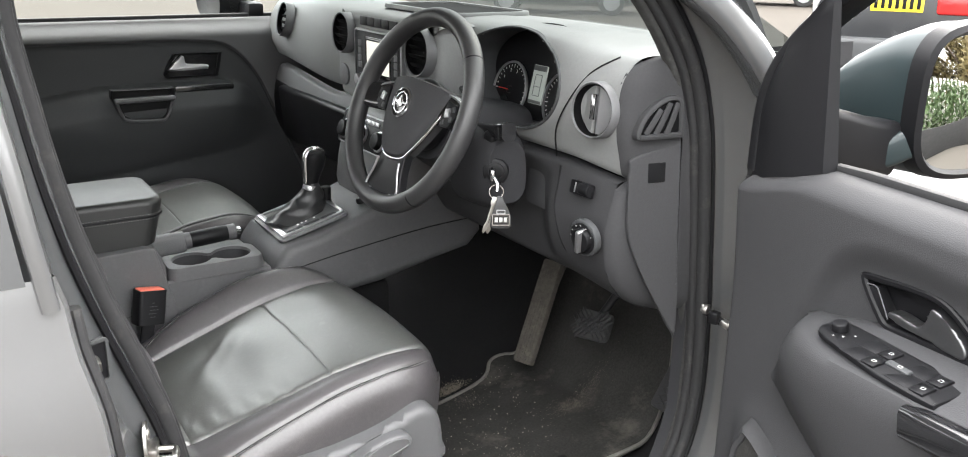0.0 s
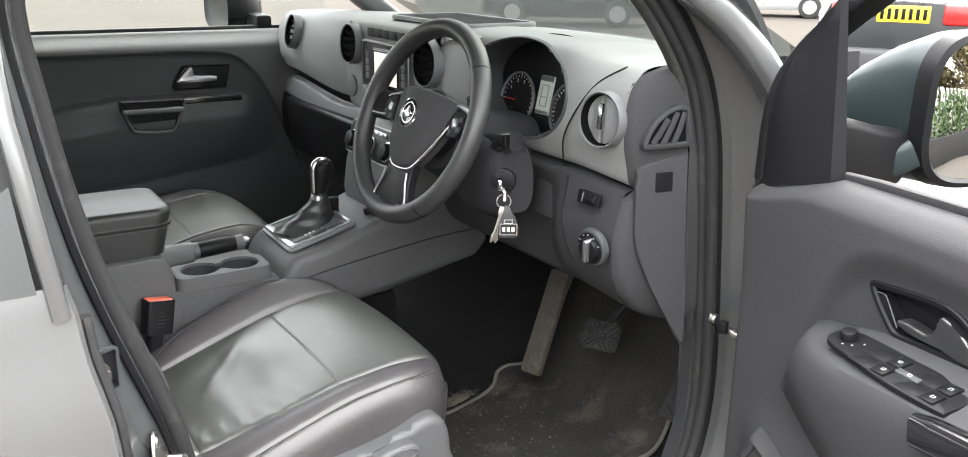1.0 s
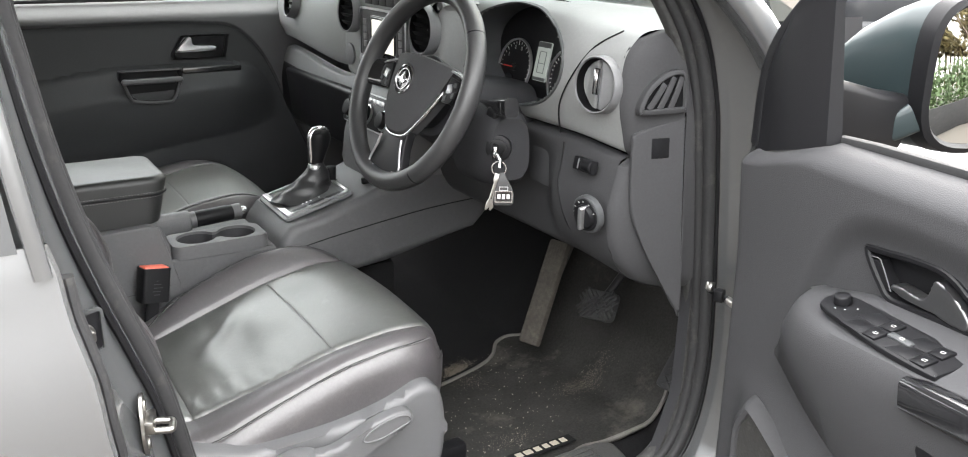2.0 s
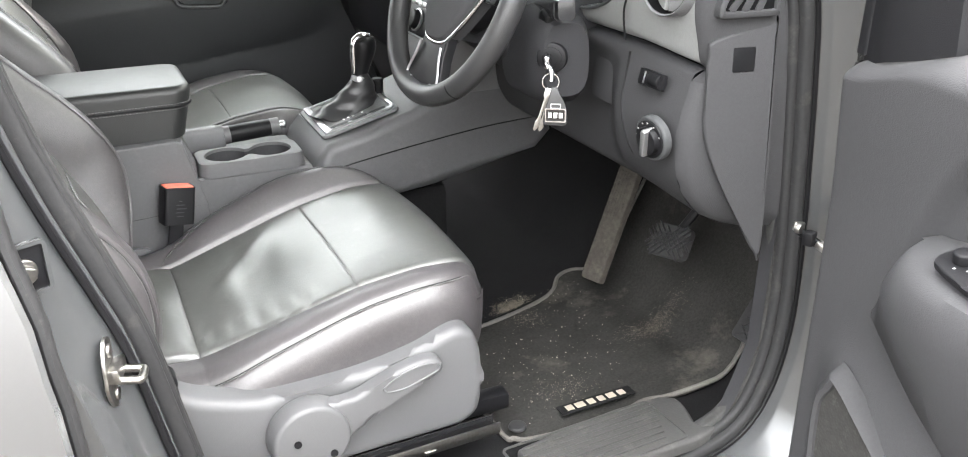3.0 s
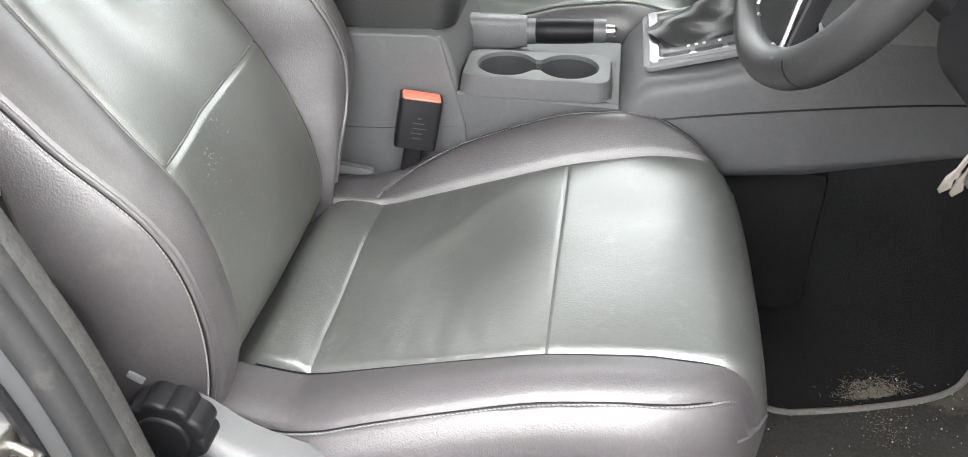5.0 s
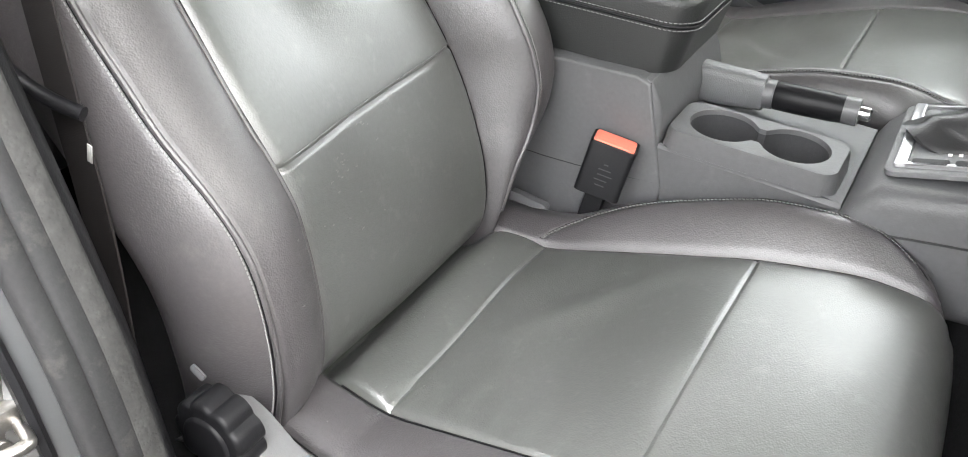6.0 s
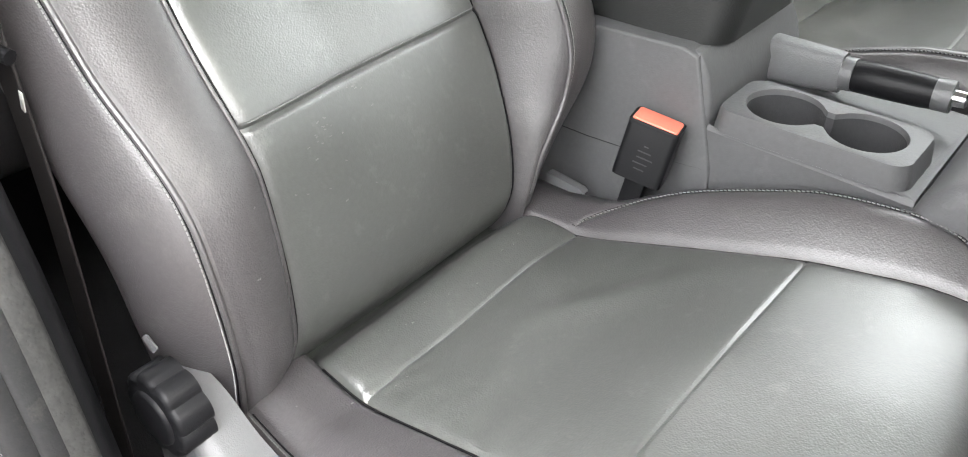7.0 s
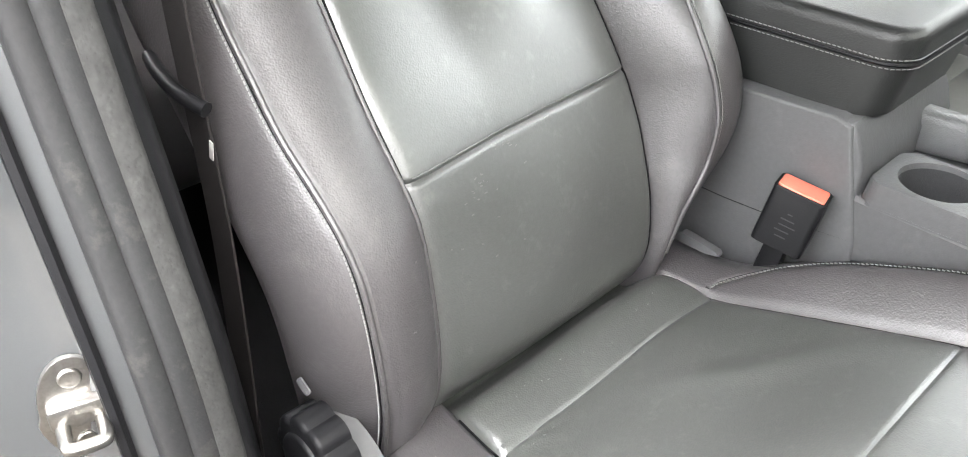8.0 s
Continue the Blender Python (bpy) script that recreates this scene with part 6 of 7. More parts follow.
# metal shell and outer skin
part("door_shell", loft([[D(u, v, z) for u, v in ((0.069, 0.012), (0.055, -0.01), (0.045, -0.045), (0.05, -0.062), (0.3, -0.075), (0.7, -0.075), (1.06, -0.062), (1.07, 0.01))] for z in (0.42, 0.6, 0.8, 1.0, 1.2, 1.31)]), PAINT, door, "grey metallic outer skin")
part("window_seal", sweep([D(u, -0.006, door_top(u) + 0.004) for u in spaced(0.24, 1.04, 12)], rounded(0.016, 0.016, 0.004, 2)), RUBBER, door, "black rubber window seal")
fr = smooth_line([D(0.085, -0.005, 1.30), D(0.088, -0.01, 1.42), D(0.13, -0.02, 1.50), D(0.215, -0.03, 1.57), D(0.33, -0.045, 1.645), D(0.5, -0.06, 1.70), D(0.8, -0.065, 1.735), D(1.0, -0.065, 1.70), D(1.05, -0.03, 1.34)], 6)
part("window_frame", sweep(fr, rounded(0.022, 0.052, 0.006, 3), up=DN), PLASTIC_BLACK, door, "black window frame")
# mirror sail panel
rings = []
for i in range(16):
    t = i / 15
    z = 1.296 + 0.245 * t
    u0 = table([(0, 0.084), (0.42, 0.076), (0.6, 0.092), (0.8, 0.124), (1.0, 0.168)], t)
    u1 = 0.246 - 0.040 * t
    mid = max(0.150 - 0.01 * t, u0 + 0.02)
    rings.append([D(u0, -0.005, z - 0.008), D(u0 + 0.003, 0.016 - 0.008 * t, z - 0.006), D((u0 + mid) / 2, 0.028 - 0.014 * t, z), D(mid, 0.036 - 0.018 * t, z + 0.01), D((mid + u1) / 2, 0.032 - 0.018 * t, z + 0.022), D(u1 - 0.004, 0.022 - 0.014 * t, z + 0.036), D(u1, 0.0, z + 0.038)])
part("mirror_sail", loft(rings), PLASTIC_BLACK, door, "dark grey mirror corner cover")
# inner handle
hm = DM @ pose(0.445, 1.212, 0.036)
hb2 = part("handle_bezel", loft([[hm @ Vector((a, b, h)) for a, b in inset(BEZEL, g)] for g, h in ((0.0, -0.02), (-0.0005, 0.0015), (0.0015, 0.0035), (0.006, 0.0030), (0.0085, 0.0005), (0.010, -0.014))] + [[hm @ Vector((a * g, b * g, -0.020)) for a, b in inset(BEZEL, 0.012)] for g in (0.96, 0.5, 0.01)], closed=True), PLASTIC_BLACK, door, "black handle recess")
part("lock_button", slab([(-0.080, 0.006), (-0.066, 0.008), (-0.042, -0.024), (-0.052, -0.026)], hm @ pose(0, 0, -0.016), 0.0165, 0.002), PLASTIC_BLACK, hb2, "door lock button")
part("lock_frame", tube(smooth_line([hm @ Vector((a, b, 0.0012)) for a, b in ((-0.080, 0.009), (-0.066, 0.010), (-0.058, 0.002), (-0.040, -0.024))], 4), 0.0008, 6, up=DN), PLASTIC_LIGHT, hb2, "thin silver line round the lock button")
tongue = [(-0.036, -0.012), (-0.035, -0.019), (-0.010, -0.022), (0.030, -0.023), (0.068, -0.027), (0.078, -0.023), (0.076, -0.012), (0.062, 0.000), (0.044, 0.010), (0.027, 0.016), (0.022, 0.011), (0.018, -0.003), (0.010, -0.012), (-0.002, -0.013), (-0.020, -0.011)]
tongue = [(p.x, p.y) for p in smooth_line([(a, b, 0) for a, b in tongue], 5, closed=True)]
bm = slab(tongue, hm @ pose(0, 0, -0.014), 0.020, 0.0028, 4)
part("inner_handle", bm, material("dull_silver_lever", (0.13, 0.13, 0.134), 0.34, metal=0.9, grain_size=900, spread=0.06), door, "satin silver door handle")
# armrest pod with window switches
rings = []
for i in range(36):
    u = 0.285 + 0.42 * i / 35
    g = step(0.27, 0.40, u)
    top = 1.150 + 0.012 * step(0.3, 0.6, u)
    out = 0.050 + 0.082 * math.sqrt(max(0, 1 - (1 - min((u - 0.283) / 0.14, 1)) ** 2))
    bot = 1.03 - 0.09 * step(0.3, 0.5, u)
    lead = 0.55 * (1 - step(0.29, 0.52, u))
    rings.append([D(u - lead * max(top - 0.01 - z, 0), v, z) for u, v, z in [(u, 0.03, top + 0.022 * g), (u, 0.048, top + 0.022 * g), (u, 0.052 + 0.2 * (out - 0.05), top + 0.016 * g), (u, out - 0.016, top), (u, out - 0.006, top - 0.005), (u, out, top - 0.018), (u, out - 0.002, top - 0.05), (u, out - 0.012, (top + bot) / 2 - 0.01), (u, 0.035 + (out - 0.03) * 0.45, bot), (u, 0.02, bot - 0.03)]])
part("armrest_pod", loft(rings, caps=False), PLASTIC_MID, door, "charcoal door armrest")
pm = basis(D(0.458, 0.0955, 1.1635), DU, Vector((0, 0, 1)) + DN * 0.20)
swp = [(-0.100, 0.010), (-0.094, 0.026), (-0.07, 0.030), (0.095, 0.030), (0.104, 0.022), (0.104, -0.018), (0.096, -0.026), (0.02, -0.027), (-0.075, -0.016), (-0.096, -0.006)]
panel = part("switch_panel", slab([(p.x, p.y) for p in smooth_line([(a, b, 0) for a, b in swp], 3, closed=True)], pm, 0.0065, 0.0025), PLASTIC_BLACK, door, "black window switch panel")
part("mirror_knob", cyl(bmesh.new(), 0.0110, 0.0100, 0.012, pm @ pose(-0.076, 0.010, 0.011), 24, 0.002), PLASTIC_BLACK, panel, "round mirror adjuster")
for k, (u, v) in enumerate(((0.004, 0.013), (0.004, -0.012), (0.076, 0.013), (0.076, -0.012))):
    part("switch_scoop", slab([(u - 0.046, v - 0.011), (u - 0.012, v - 0.011), (u - 0.012, v + 0.011), (u - 0.034, v + 0.011)], pm @ pose(0, 0, 0.0060), 0.0010, 0.0004), PLASTIC_BLACK, panel, "scooped finger well")
    b = part("window_switch", rbox((0.020, 0.021, 0.004), pm @ pose(u, v, 0.0068, 0, -5), 0.0012), PLASTIC_BLACK, panel, "window switch")
    part("switch_symbol", hoop(0.0062, 0.0046, 0.0014, 0.0007, 0, 0, pm @ pose(u + 0.001, v, 0.0087, 0, -5), 0.0004, 0.0001), PRINT, b)
b = part("lock_switch", rbox((0.034, 0.010, 0.004), pm @ pose(0.030, 0.000, 0.0072), 0.002), PLASTIC_DARK, panel)
part("switch_symbol", hoop(0.0060, 0.0046, 0.0014, 0.0007, 0, 0, pm @ pose(0.032, 0.000, 0.0093), 0.0004, 0.0001), PRINT, b)
bm = bmesh.new()
for dx, dy in ((-0.092, 0.012), (-0.060, 0.000), (-0.070, -0.006), (-0.052, 0.012)):
    box(bm, (0.002, 0.002, 0.0004), pm @ pose(dx, dy, 0.0067))
part("adjuster_marks", bm, PRINT, panel)["kind"] = "stuff"
# grab handle and its hollow
grab = smooth_line([D(0.540, 0.126, 1.135), D(0.58, 0.132, 1.142), D(0.66, 0.134, 1.15), D(0.80, 0.120, 1.15), D(0.90, 0.07, 1.15)], 6)
part("grab_handle", sweep(grab, rounded(0.030, 0.040, 0.010, 4), up=(0, 0, 1)), GLOSS_BLACK, door, "gloss black grab handle")
part("pull_cup", slab(rounded(0.24, 0.085, 0.03, 5, 0.675, 1.098), DM @ pose(0, 0, 0.104), 0.022, 0.004), PLASTIC_BLACK, door)
# lower pocket, carpet lined
pk2 = [(0.195, 0.865), (0.212, 0.915), (0.228, 0.925), (0.30, 0.890), (0.42, 0.83), (0.60, 0.77), (0.60, 0.56), (0.25, 0.56), (0.215, 0.70)]
pk2 = [(p.x, p.y) for p in smooth_line([(a, b, 0) for a, b in pk2], 4, closed=True)]
pocket = part("door_pocket", loft([[DM @ Vector((0.4 + (a - 0.4) * g, 0.74 + (b - 0.74) * g, h)) for a, b in pk2] for g, h in ((1.10, 0.055), (1.06, 0.076), (1.025, 0.081), (1.0, 0.078), (0.97, 0.050))], closed=True), PLASTIC_MID, door, "charcoal plastic door pocket")
bm = bmesh.new()
bm.faces.new([bm.verts.new(DM @ Vector((a, b, 0.0745))) for a, b in pk2])
part("pocket_lining", bm, RUBBER_GREY, pocket, "dusty carpet pocket lining")
# outside mirror
def mirror_ring(u, k, dv=0.0, dz=0.0):
    return [D(u, -0.328 + dv + k * 0.138 * math.copysign(abs(math.cos(a)) ** 0.55, math.cos(a)), 1.406 + dz + k * 0.116 * math.copysign(abs(math.sin(a)) ** 0.55, math.sin(a))) for a in [2 * math.pi * i / 40 for i in range(40)]]


MIRROR_PAINT = material("dark_teal_mirror_paint", (0.016, 0.024, 0.026), 0.36, spec=0.3, grain_size=3000, spread=0.08, coat=0.10, rough_spread=0.05)
mir = part("mirror_housing", loft([mirror_ring(*q) for q in ((0.175, 0.94), (0.178, 1.0), (0.165, 1.03), (0.13, 1.02, 0.008, -0.002), (0.09, 0.93, 0.032, -0.012), (0.05, 0.78, 0.062, -0.024), (0.022, 0.60, 0.09, -0.034), (0.006, 0.36, 0.105, -0.04), (0.002, 0.05, 0.105, -0.04))], closed=True), MIRROR_PAINT, door, "dark grey painted door mirror housing")
part("mirror_rim", loft([mirror_ring(*q) for q in ((0.160, 1.045), (0.186, 1.02), (0.190, 0.95), (0.177, 0.88))], closed=True), PLASTIC_BLACK, mir, "black mirror rim")
part("mirror_glass", loft([[p - DU * 0.10 * (p.z - 1.426) for p in mirror_ring(0.177 - 0.006 * (k * k), k * 0.9)] for k in (0.02, 0.25, 0.5, 0.75, 1.0)], closed=True), MIRROR, mir, "convex mirror glass")
part("lower_strip", sweep(smooth_line([D(0.168, -0.192, 1.345), D(0.155, -0.165, 1.330), D(0.135, -0.14, 1.320)], 5), rounded(0.03, 0.045, 0.01, 3)), MIRROR_PAINT, mir, "dark painted lower mirror strip")
part("mirror_foot", sweep(smooth_line([D(0.16, -0.02, 1.37), D(0.155, -0.06, 1.36), D(0.145, -0.12, 1.345), D(0.135, -0.18, 1.335)], 4), rounded(0.06, 0.085, 0.015, 3)), PLASTIC_BLACK, door, "black mirror arm")
# door check strap at the hinge pillar
chk = part("check_strap", sweep(smooth_line([(0.601, -0.822, 1.021), (0.606, -0.842, 1.015), (0.612, -0.858, 1.008), (0.616, -0.872, 1.002)], 4), rounded(0.006, 0.013, 0.002, 2)), PLASTIC_BLACK, door, "black door check strap")
part("strap_end", rbox((0.014, 0.018, 0.012), pose(0.6135, -0.862, 1.007, 20, 0, 20), 0.003), STEEL, chk, "pale strap end")
part("check_bracket", rbox((0.018, 0.016, 0.022), pose(0.603, -0.846, 1.016, 0, 0, 20), 0.003), PLASTIC_BLACK, chk)
part("check_plate", rbox((0.026, 0.006, 0.014), pose(0.603, -0.822, 1.026, 0, 18, 12), 0.002), STEEL, chk)
part("check_bolt", cyl(bmesh.new(), 0.0090, 0.0078, 0.008, pose(0.5985, -0.829, 1.026, 90, 0, 12), 20, 0.001), STEEL, chk, "round bolt head")

# ---- passenger door, shut ----
pdoor = thing("passenger_door", "closed passenger door with dark grey trim", "car door", (0.1, 0.8, 0.5))


def insert_edge(x):
    """Upper edge of the door's sunken insert, turning down at its front end."""
    return soft_table([(-0.60, 1.362), (0.10, 1.360), (0.222, 1.353), (0.265, 1.337), (0.302, 1.302), (0.333, 1.261), (0.357, 1.214), (0.40, 1.10), (0.62, 0.60)], x)


def far_surface(x, z):
    y = 0.754
    e = insert_edge(x)
    y -= 0.014 * step(e - 0.004, e + 0.010, z)
    y += 0.034 * step(1.372, 1.424, z)
    top = soft_table([(-0.60, 1.17), (-0.25, 1.222), (-0.167, 1.236), (-0.083, 1.245), (0.108, 1.246), (0.27, 1.239), (0.308, 1.224), (0.339, 1.189), (0.365, 1.14), (0.62, 0.70)], x)
    low = soft_table([(-0.60, 0.99), (-0.196, 1.04), (0.10, 1.07), (0.262, 1.09), (0.345, 1.11)], x)
    f = min(max((top + 0.003 - z) / (top - low + 0.05), 0.0), 1.0)
    bulge = min(f / 0.30, 1.0) ** 0.5 if f < 0.30 else math.cos((f - 0.30) / 0.70 * math.pi / 2) ** 0.8
    y -= 0.060 * bulge * step(0.375, 0.22, x) * (0.55 + 0.45 * step(-0.50, -0.12, x))
    y -= 0.020 * step(1.08, 0.98, z) * step(-0.30, 0.0, -abs(x + 0.1))
    return y


lower, upper = [], []
for x in spaced(-0.60, 0.62, 110):
    e = max(insert_edge(x), 0.60)
    lower.append([(x, far_surface(x, z), z) for z in [0.55 + (e - 0.55) * k / 110 for k in range(111)]])
    upper.append([(x, far_surface(x, z), z) for z in [e + (1.416 - e) * k / 40 for k in range(41)]] + [(x, 0.778, 1.421), (x, 0.80, 1.419)])
part("trim_panel", loft(lower), PLASTIC_DARK, pdoor, "charcoal door trim")
part("upper_trim", loft(upper), PLASTIC_LIGHT, pdoor, "grey upper door trim")
part("door_skin", rbox((1.15, 0.03, 0.85), pose(0.02, 0.86, 0.96), 0.01), PAINT, pdoor)
part("window_seal", rbox((1.1, 0.02, 0.014), pose(0.0, 0.805, 1.423), 0.004), RUBBER, pdoor)
wg = part("door_window", loft([[(x, 0.81 - 0.10 * h, 1.42 + 0.33 * h) for x in (-0.5, -0.1, 0.3, 0.55)] for h in (0, 0.5, 1)]), GLASS, pdoor, "clear door window")
wg.visible_shadow = False
fhm = Matrix(((1, 0, 0, 0.155), (0, 0, -1, 0.752), (0, 1, 0, 1.290), (0, 0, 0, 1)))
bez2 = [(-0.085, -0.014), (-0.06, 0.030), (-0.04, 0.037), (0.07, 0.037), (0.078, 0.028), (0.066, -0.024), (0.056, -0.030), (-0.07, -0.030), (-0.082, -0.024)]
bez2 = [(p.x, p.y) for p in smooth_line([(a, b, 0) for a, b in bez2], 3, closed=True)]
hz = part("handle_bezel", loft([[fhm @ Vector((a * g, b * g, h)) for a, b in bez2] for g, h in ((1.0, -0.02), (1.0, 0.006), (0.95, 0.008), (0.88, 0.004), (0.86, -0.02))], closed=True), PLASTIC_BLACK, pdoor, "black handle recess")
bm = bmesh.new()
bm.faces.new([bm.verts.new(fhm @ Vector((a * 0.9, b * 0.9, 0.0))) for a, b in bez2])
part("recess_back", bm, GLOSS_BLACK, hz)
grip = [(-0.074, -0.004), (-0.050, 0.020), (-0.038, 0.032), (-0.030, 0.030), (-0.028, 0.018), (-0.020, 0.009), (0.034, 0.005), (0.036, -0.004), (0.030, -0.007), (-0.040, -0.008), (-0.070, -0.008)]
part("inner_handle", slab([(p.x, p.y) for p in smooth_line([(a, b, 0) for a, b in grip], 4, closed=True)], fhm @ pose(0, 0, 0.006), 0.012, 0.004, 3), SATIN, pdoor, "satin silver door handle")
ym = Matrix(((1, 0, 0, 0.0), (0, 0, -1, 0.70), (0, 1, 0, 0), (0, 0, 0, 1)))
pull = [(-0.082, 1.245), (0.075, 1.243), (0.078, 1.225), (0.060, 1.165), (0.045, 1.156), (-0.045, 1.162), (-0.062, 1.175), (-0.084, 1.225)]
pl = part("door_pull", loft([[ym @ Vector((-0.003 + (a + 0.003) * g, 1.203 + (b - 1.203) * g, h)) for a, b in pull] for g, h in ((1.04, -0.01), (1.04, 0.010), (0.98, 0.013), (0.90, 0.010), (0.86, -0.02))], closed=True), PLASTIC_BLACK, pdoor, "black door pull")
part("pull_bar", rbox((0.160, 0.026, 0.014), pose(-0.001, 0.686, 1.217), 0.005), PLASTIC_LIGHT, pl)
part("pull_rim", tube(smooth_line([(-0.076, 0.686, 1.214), (-0.064, 0.686, 1.179), (-0.048, 0.686, 1.163), (0.031, 0.686, 1.157), (0.054, 0.686, 1.166), (0.074, 0.686, 1.212)], 5), 0.0045, 8, up=(0, 1, 0)), PLASTIC_LIGHT, pl, "satin rim of the pull cup")
part("pull_hollow", slab([(-0.003 + (a + 0.003) * 0.9, 1.203 + (b - 1.203) * 0.9) for a, b in pull], ym, 0.003), PLASTIC_BLACK, pl)
part("switch_strip", slab(rounded(0.165, 0.018, 0.006, 4, 0.165, 1.237), ym @ pose(0, 0, 0.0), 0.010, 0.002), GLOSS_BLACK, pdoor, "black switch strip")
# far mirror
part("mirror_housing", loft([[(0.33 + du, 0.99 + sc * 0.125 * math.copysign(abs(math.cos(a)) ** 0.6, math.cos(a)), 1.475 + sc * 0.075 * math.copysign(abs(math.sin(a)) ** 0.6, math.sin(a))) for a in [2 * math.pi * k / 32 for k in range(32)]]
     for du, sc in ((-0.05, 0.85), (-0.055, 1.0), (-0.02, 1.04), (0.03, 0.9), (0.07, 0.5), (0.08, 0.05))], closed=True, caps=True), PLASTIC_BLACK, pdoor, "black door mirror")
part("mirror_foot", rbox((0.05, 0.12, 0.05), pose(0.36, 0.85, 1.435), 0.012), PLASTIC_BLACK, pdoor)

# ---- seat belt ----
belt = thing("seat_belt", "dark seat belt hanging beside the lock pillar", "seat belt", (-0.34, -0.69, 0.70))
path = smooth_line([(-0.47, -0.650, 1.62), (-0.446, -0.656, 1.40), (-0.434, -0.660, 1.25), (-0.430, -0.660, 1.18), (-0.423, -0.660, 1.05), (-0.432, -0.660, 0.86), (-0.44, -0.66, 0.70)], 8)
part("webbing", sweep(path, rounded(0.0022, 0.042, 0.0008, 1), up=(0.95, -0.1, 0.1)), WEBBING, belt, "woven dark grey webbing")
part("belt_guide", tube(smooth_line([(-0.500, -0.655, 1.186), (-0.47, -0.664, 1.186), (-0.43, -0.670, 1.184), (-0.405, -0.664, 1.178)], 6), 0.0058, 10), PLASTIC_BLACK, belt, "black belt guide loop")
part("belt_tag", rbox((0.005, 0.001, 0.016), pose(-0.408, -0.664, 1.145, 0, 14), 0.0003), PRINT, belt, "pale care label")

# ---- floor things ----
mat_line = [(0.20, -0.600), (0.215, -0.640), (0.24, -0.652), (0.33, -0.660), (0.42, -0.652), (0.47, -0.640), (0.52, -0.648), (0.60, -0.655), (0.70, -0.63), (0.78, -0.56), (0.86, -0.40), (0.88, -0.20),
            (0.70, -0.175), (0.645, -0.172), (0.61, -0.155), (0.565, -0.165), (0.53, -0.205), (0.48, -0.235), (0.40, -0.262), (0.30, -0.285), (0.22, -0.30)]
mat_line = [(p.x, p.y) for p in smooth_line([(a, b, 0) for a, b in mat_line], 5, closed=True)]


def mat_z(x, y):
    return floor_z(x, y) + 0.010 + 0.012 * step(0.50, 0.60, x)


mat = thing("floor_mat", "dusty black carpet floor mat with a bound edge", "floor mat", (0.45, -0.45, 0.65))
cxx, cyy = 0.48, -0.42
rings = [[(cxx + (a - cxx) * g, cyy + (b - cyy) * g, mat_z(cxx + (a - cxx) * g, cyy + (b - cyy) * g) + (0.0 if g < 1 else -0.008) + 0.002 * noise.noise((a * g * 14, b * g * 14, 0.2))) for a, b in mat_line] for g in [1.0, 0.999] + [0.97 - 0.03 * k for k in range(32)] + [0.005]]
part("mat_carpet", loft(rings, closed=True), MATCARPET, mat, "black pile, worn and gritty")
part("mat_binding", tube([(a, b, mat_z(a, b) + 0.001) for a, b in mat_line], 0.0045, 8, closed=True), BINDING, mat, "grey bound edge")
badge_m = basis((0.385, -0.617, 0.6585), (1, 0.025, 0), (0, 0, 1))
part("name_patch", slab(rounded(0.15, 0.026, 0.002, 2), badge_m, 0.002, 0.0005), CARPET, mat, "black woven name patch")
BAR = material("cream_thread", (0.30, 0.27, 0.225), 0.8, grain=0.5, grain_size=2500, spread=0.25)
for w, dx in (((0.014, -0.0545), (0.018, -0.0335), (0.014, -0.0110), (0.013, 0.0095), (0.016, 0.0300), (0.013, 0.0515))):
    part("mat_lettering", rbox((w, 0.014, 0.0012), badge_m @ pose(dx, 0, 0.0025), 0.0005), BAR, mat, "cream embroidered bar")
part("mat_fixing", cyl(bmesh.new(), 0.016, 0.014, 0.006, pose(0.226, -0.625, 0.660), 24, 0.002), RUBBER, mat, "round mat fixing")
mat.location += Vector((0.008, -0.008, -0.003))
random.seed(5)
bm = bmesh.new()
for _ in range(260):
    a, r = random.uniform(0, 6.28), random.gauss(0, 1)
    c = random.choice(((0.40, -0.50), (0.52, -0.40), (0.36, -0.40), (0.48, -0.24), (0.30, -0.55)))
    x, y = c[0] + random.gauss(0, 0.06), c[1] + random.gauss(0, 0.055)
    if not (0.23 < x < 0.72 and -0.64 < y < -0.2):
        continue
    s = random.choice((0.0004, 0.0005, 0.0006, 0.0008, 0.0012))
    bmesh.ops.create_icosphere(bm, subdivisions=1, radius=s, matrix=pose(x, y, mat_z(x, y) - 0.001, random.uniform(0, 90), random.uniform(0, 90)))
tagged(new("grit", finish("grit", bm, material("pale_grit", (0.28, 0.26, 0.22), 0.9))), "pale grit and crumbs scattered on the floor mat", "grit", kind="stuff")

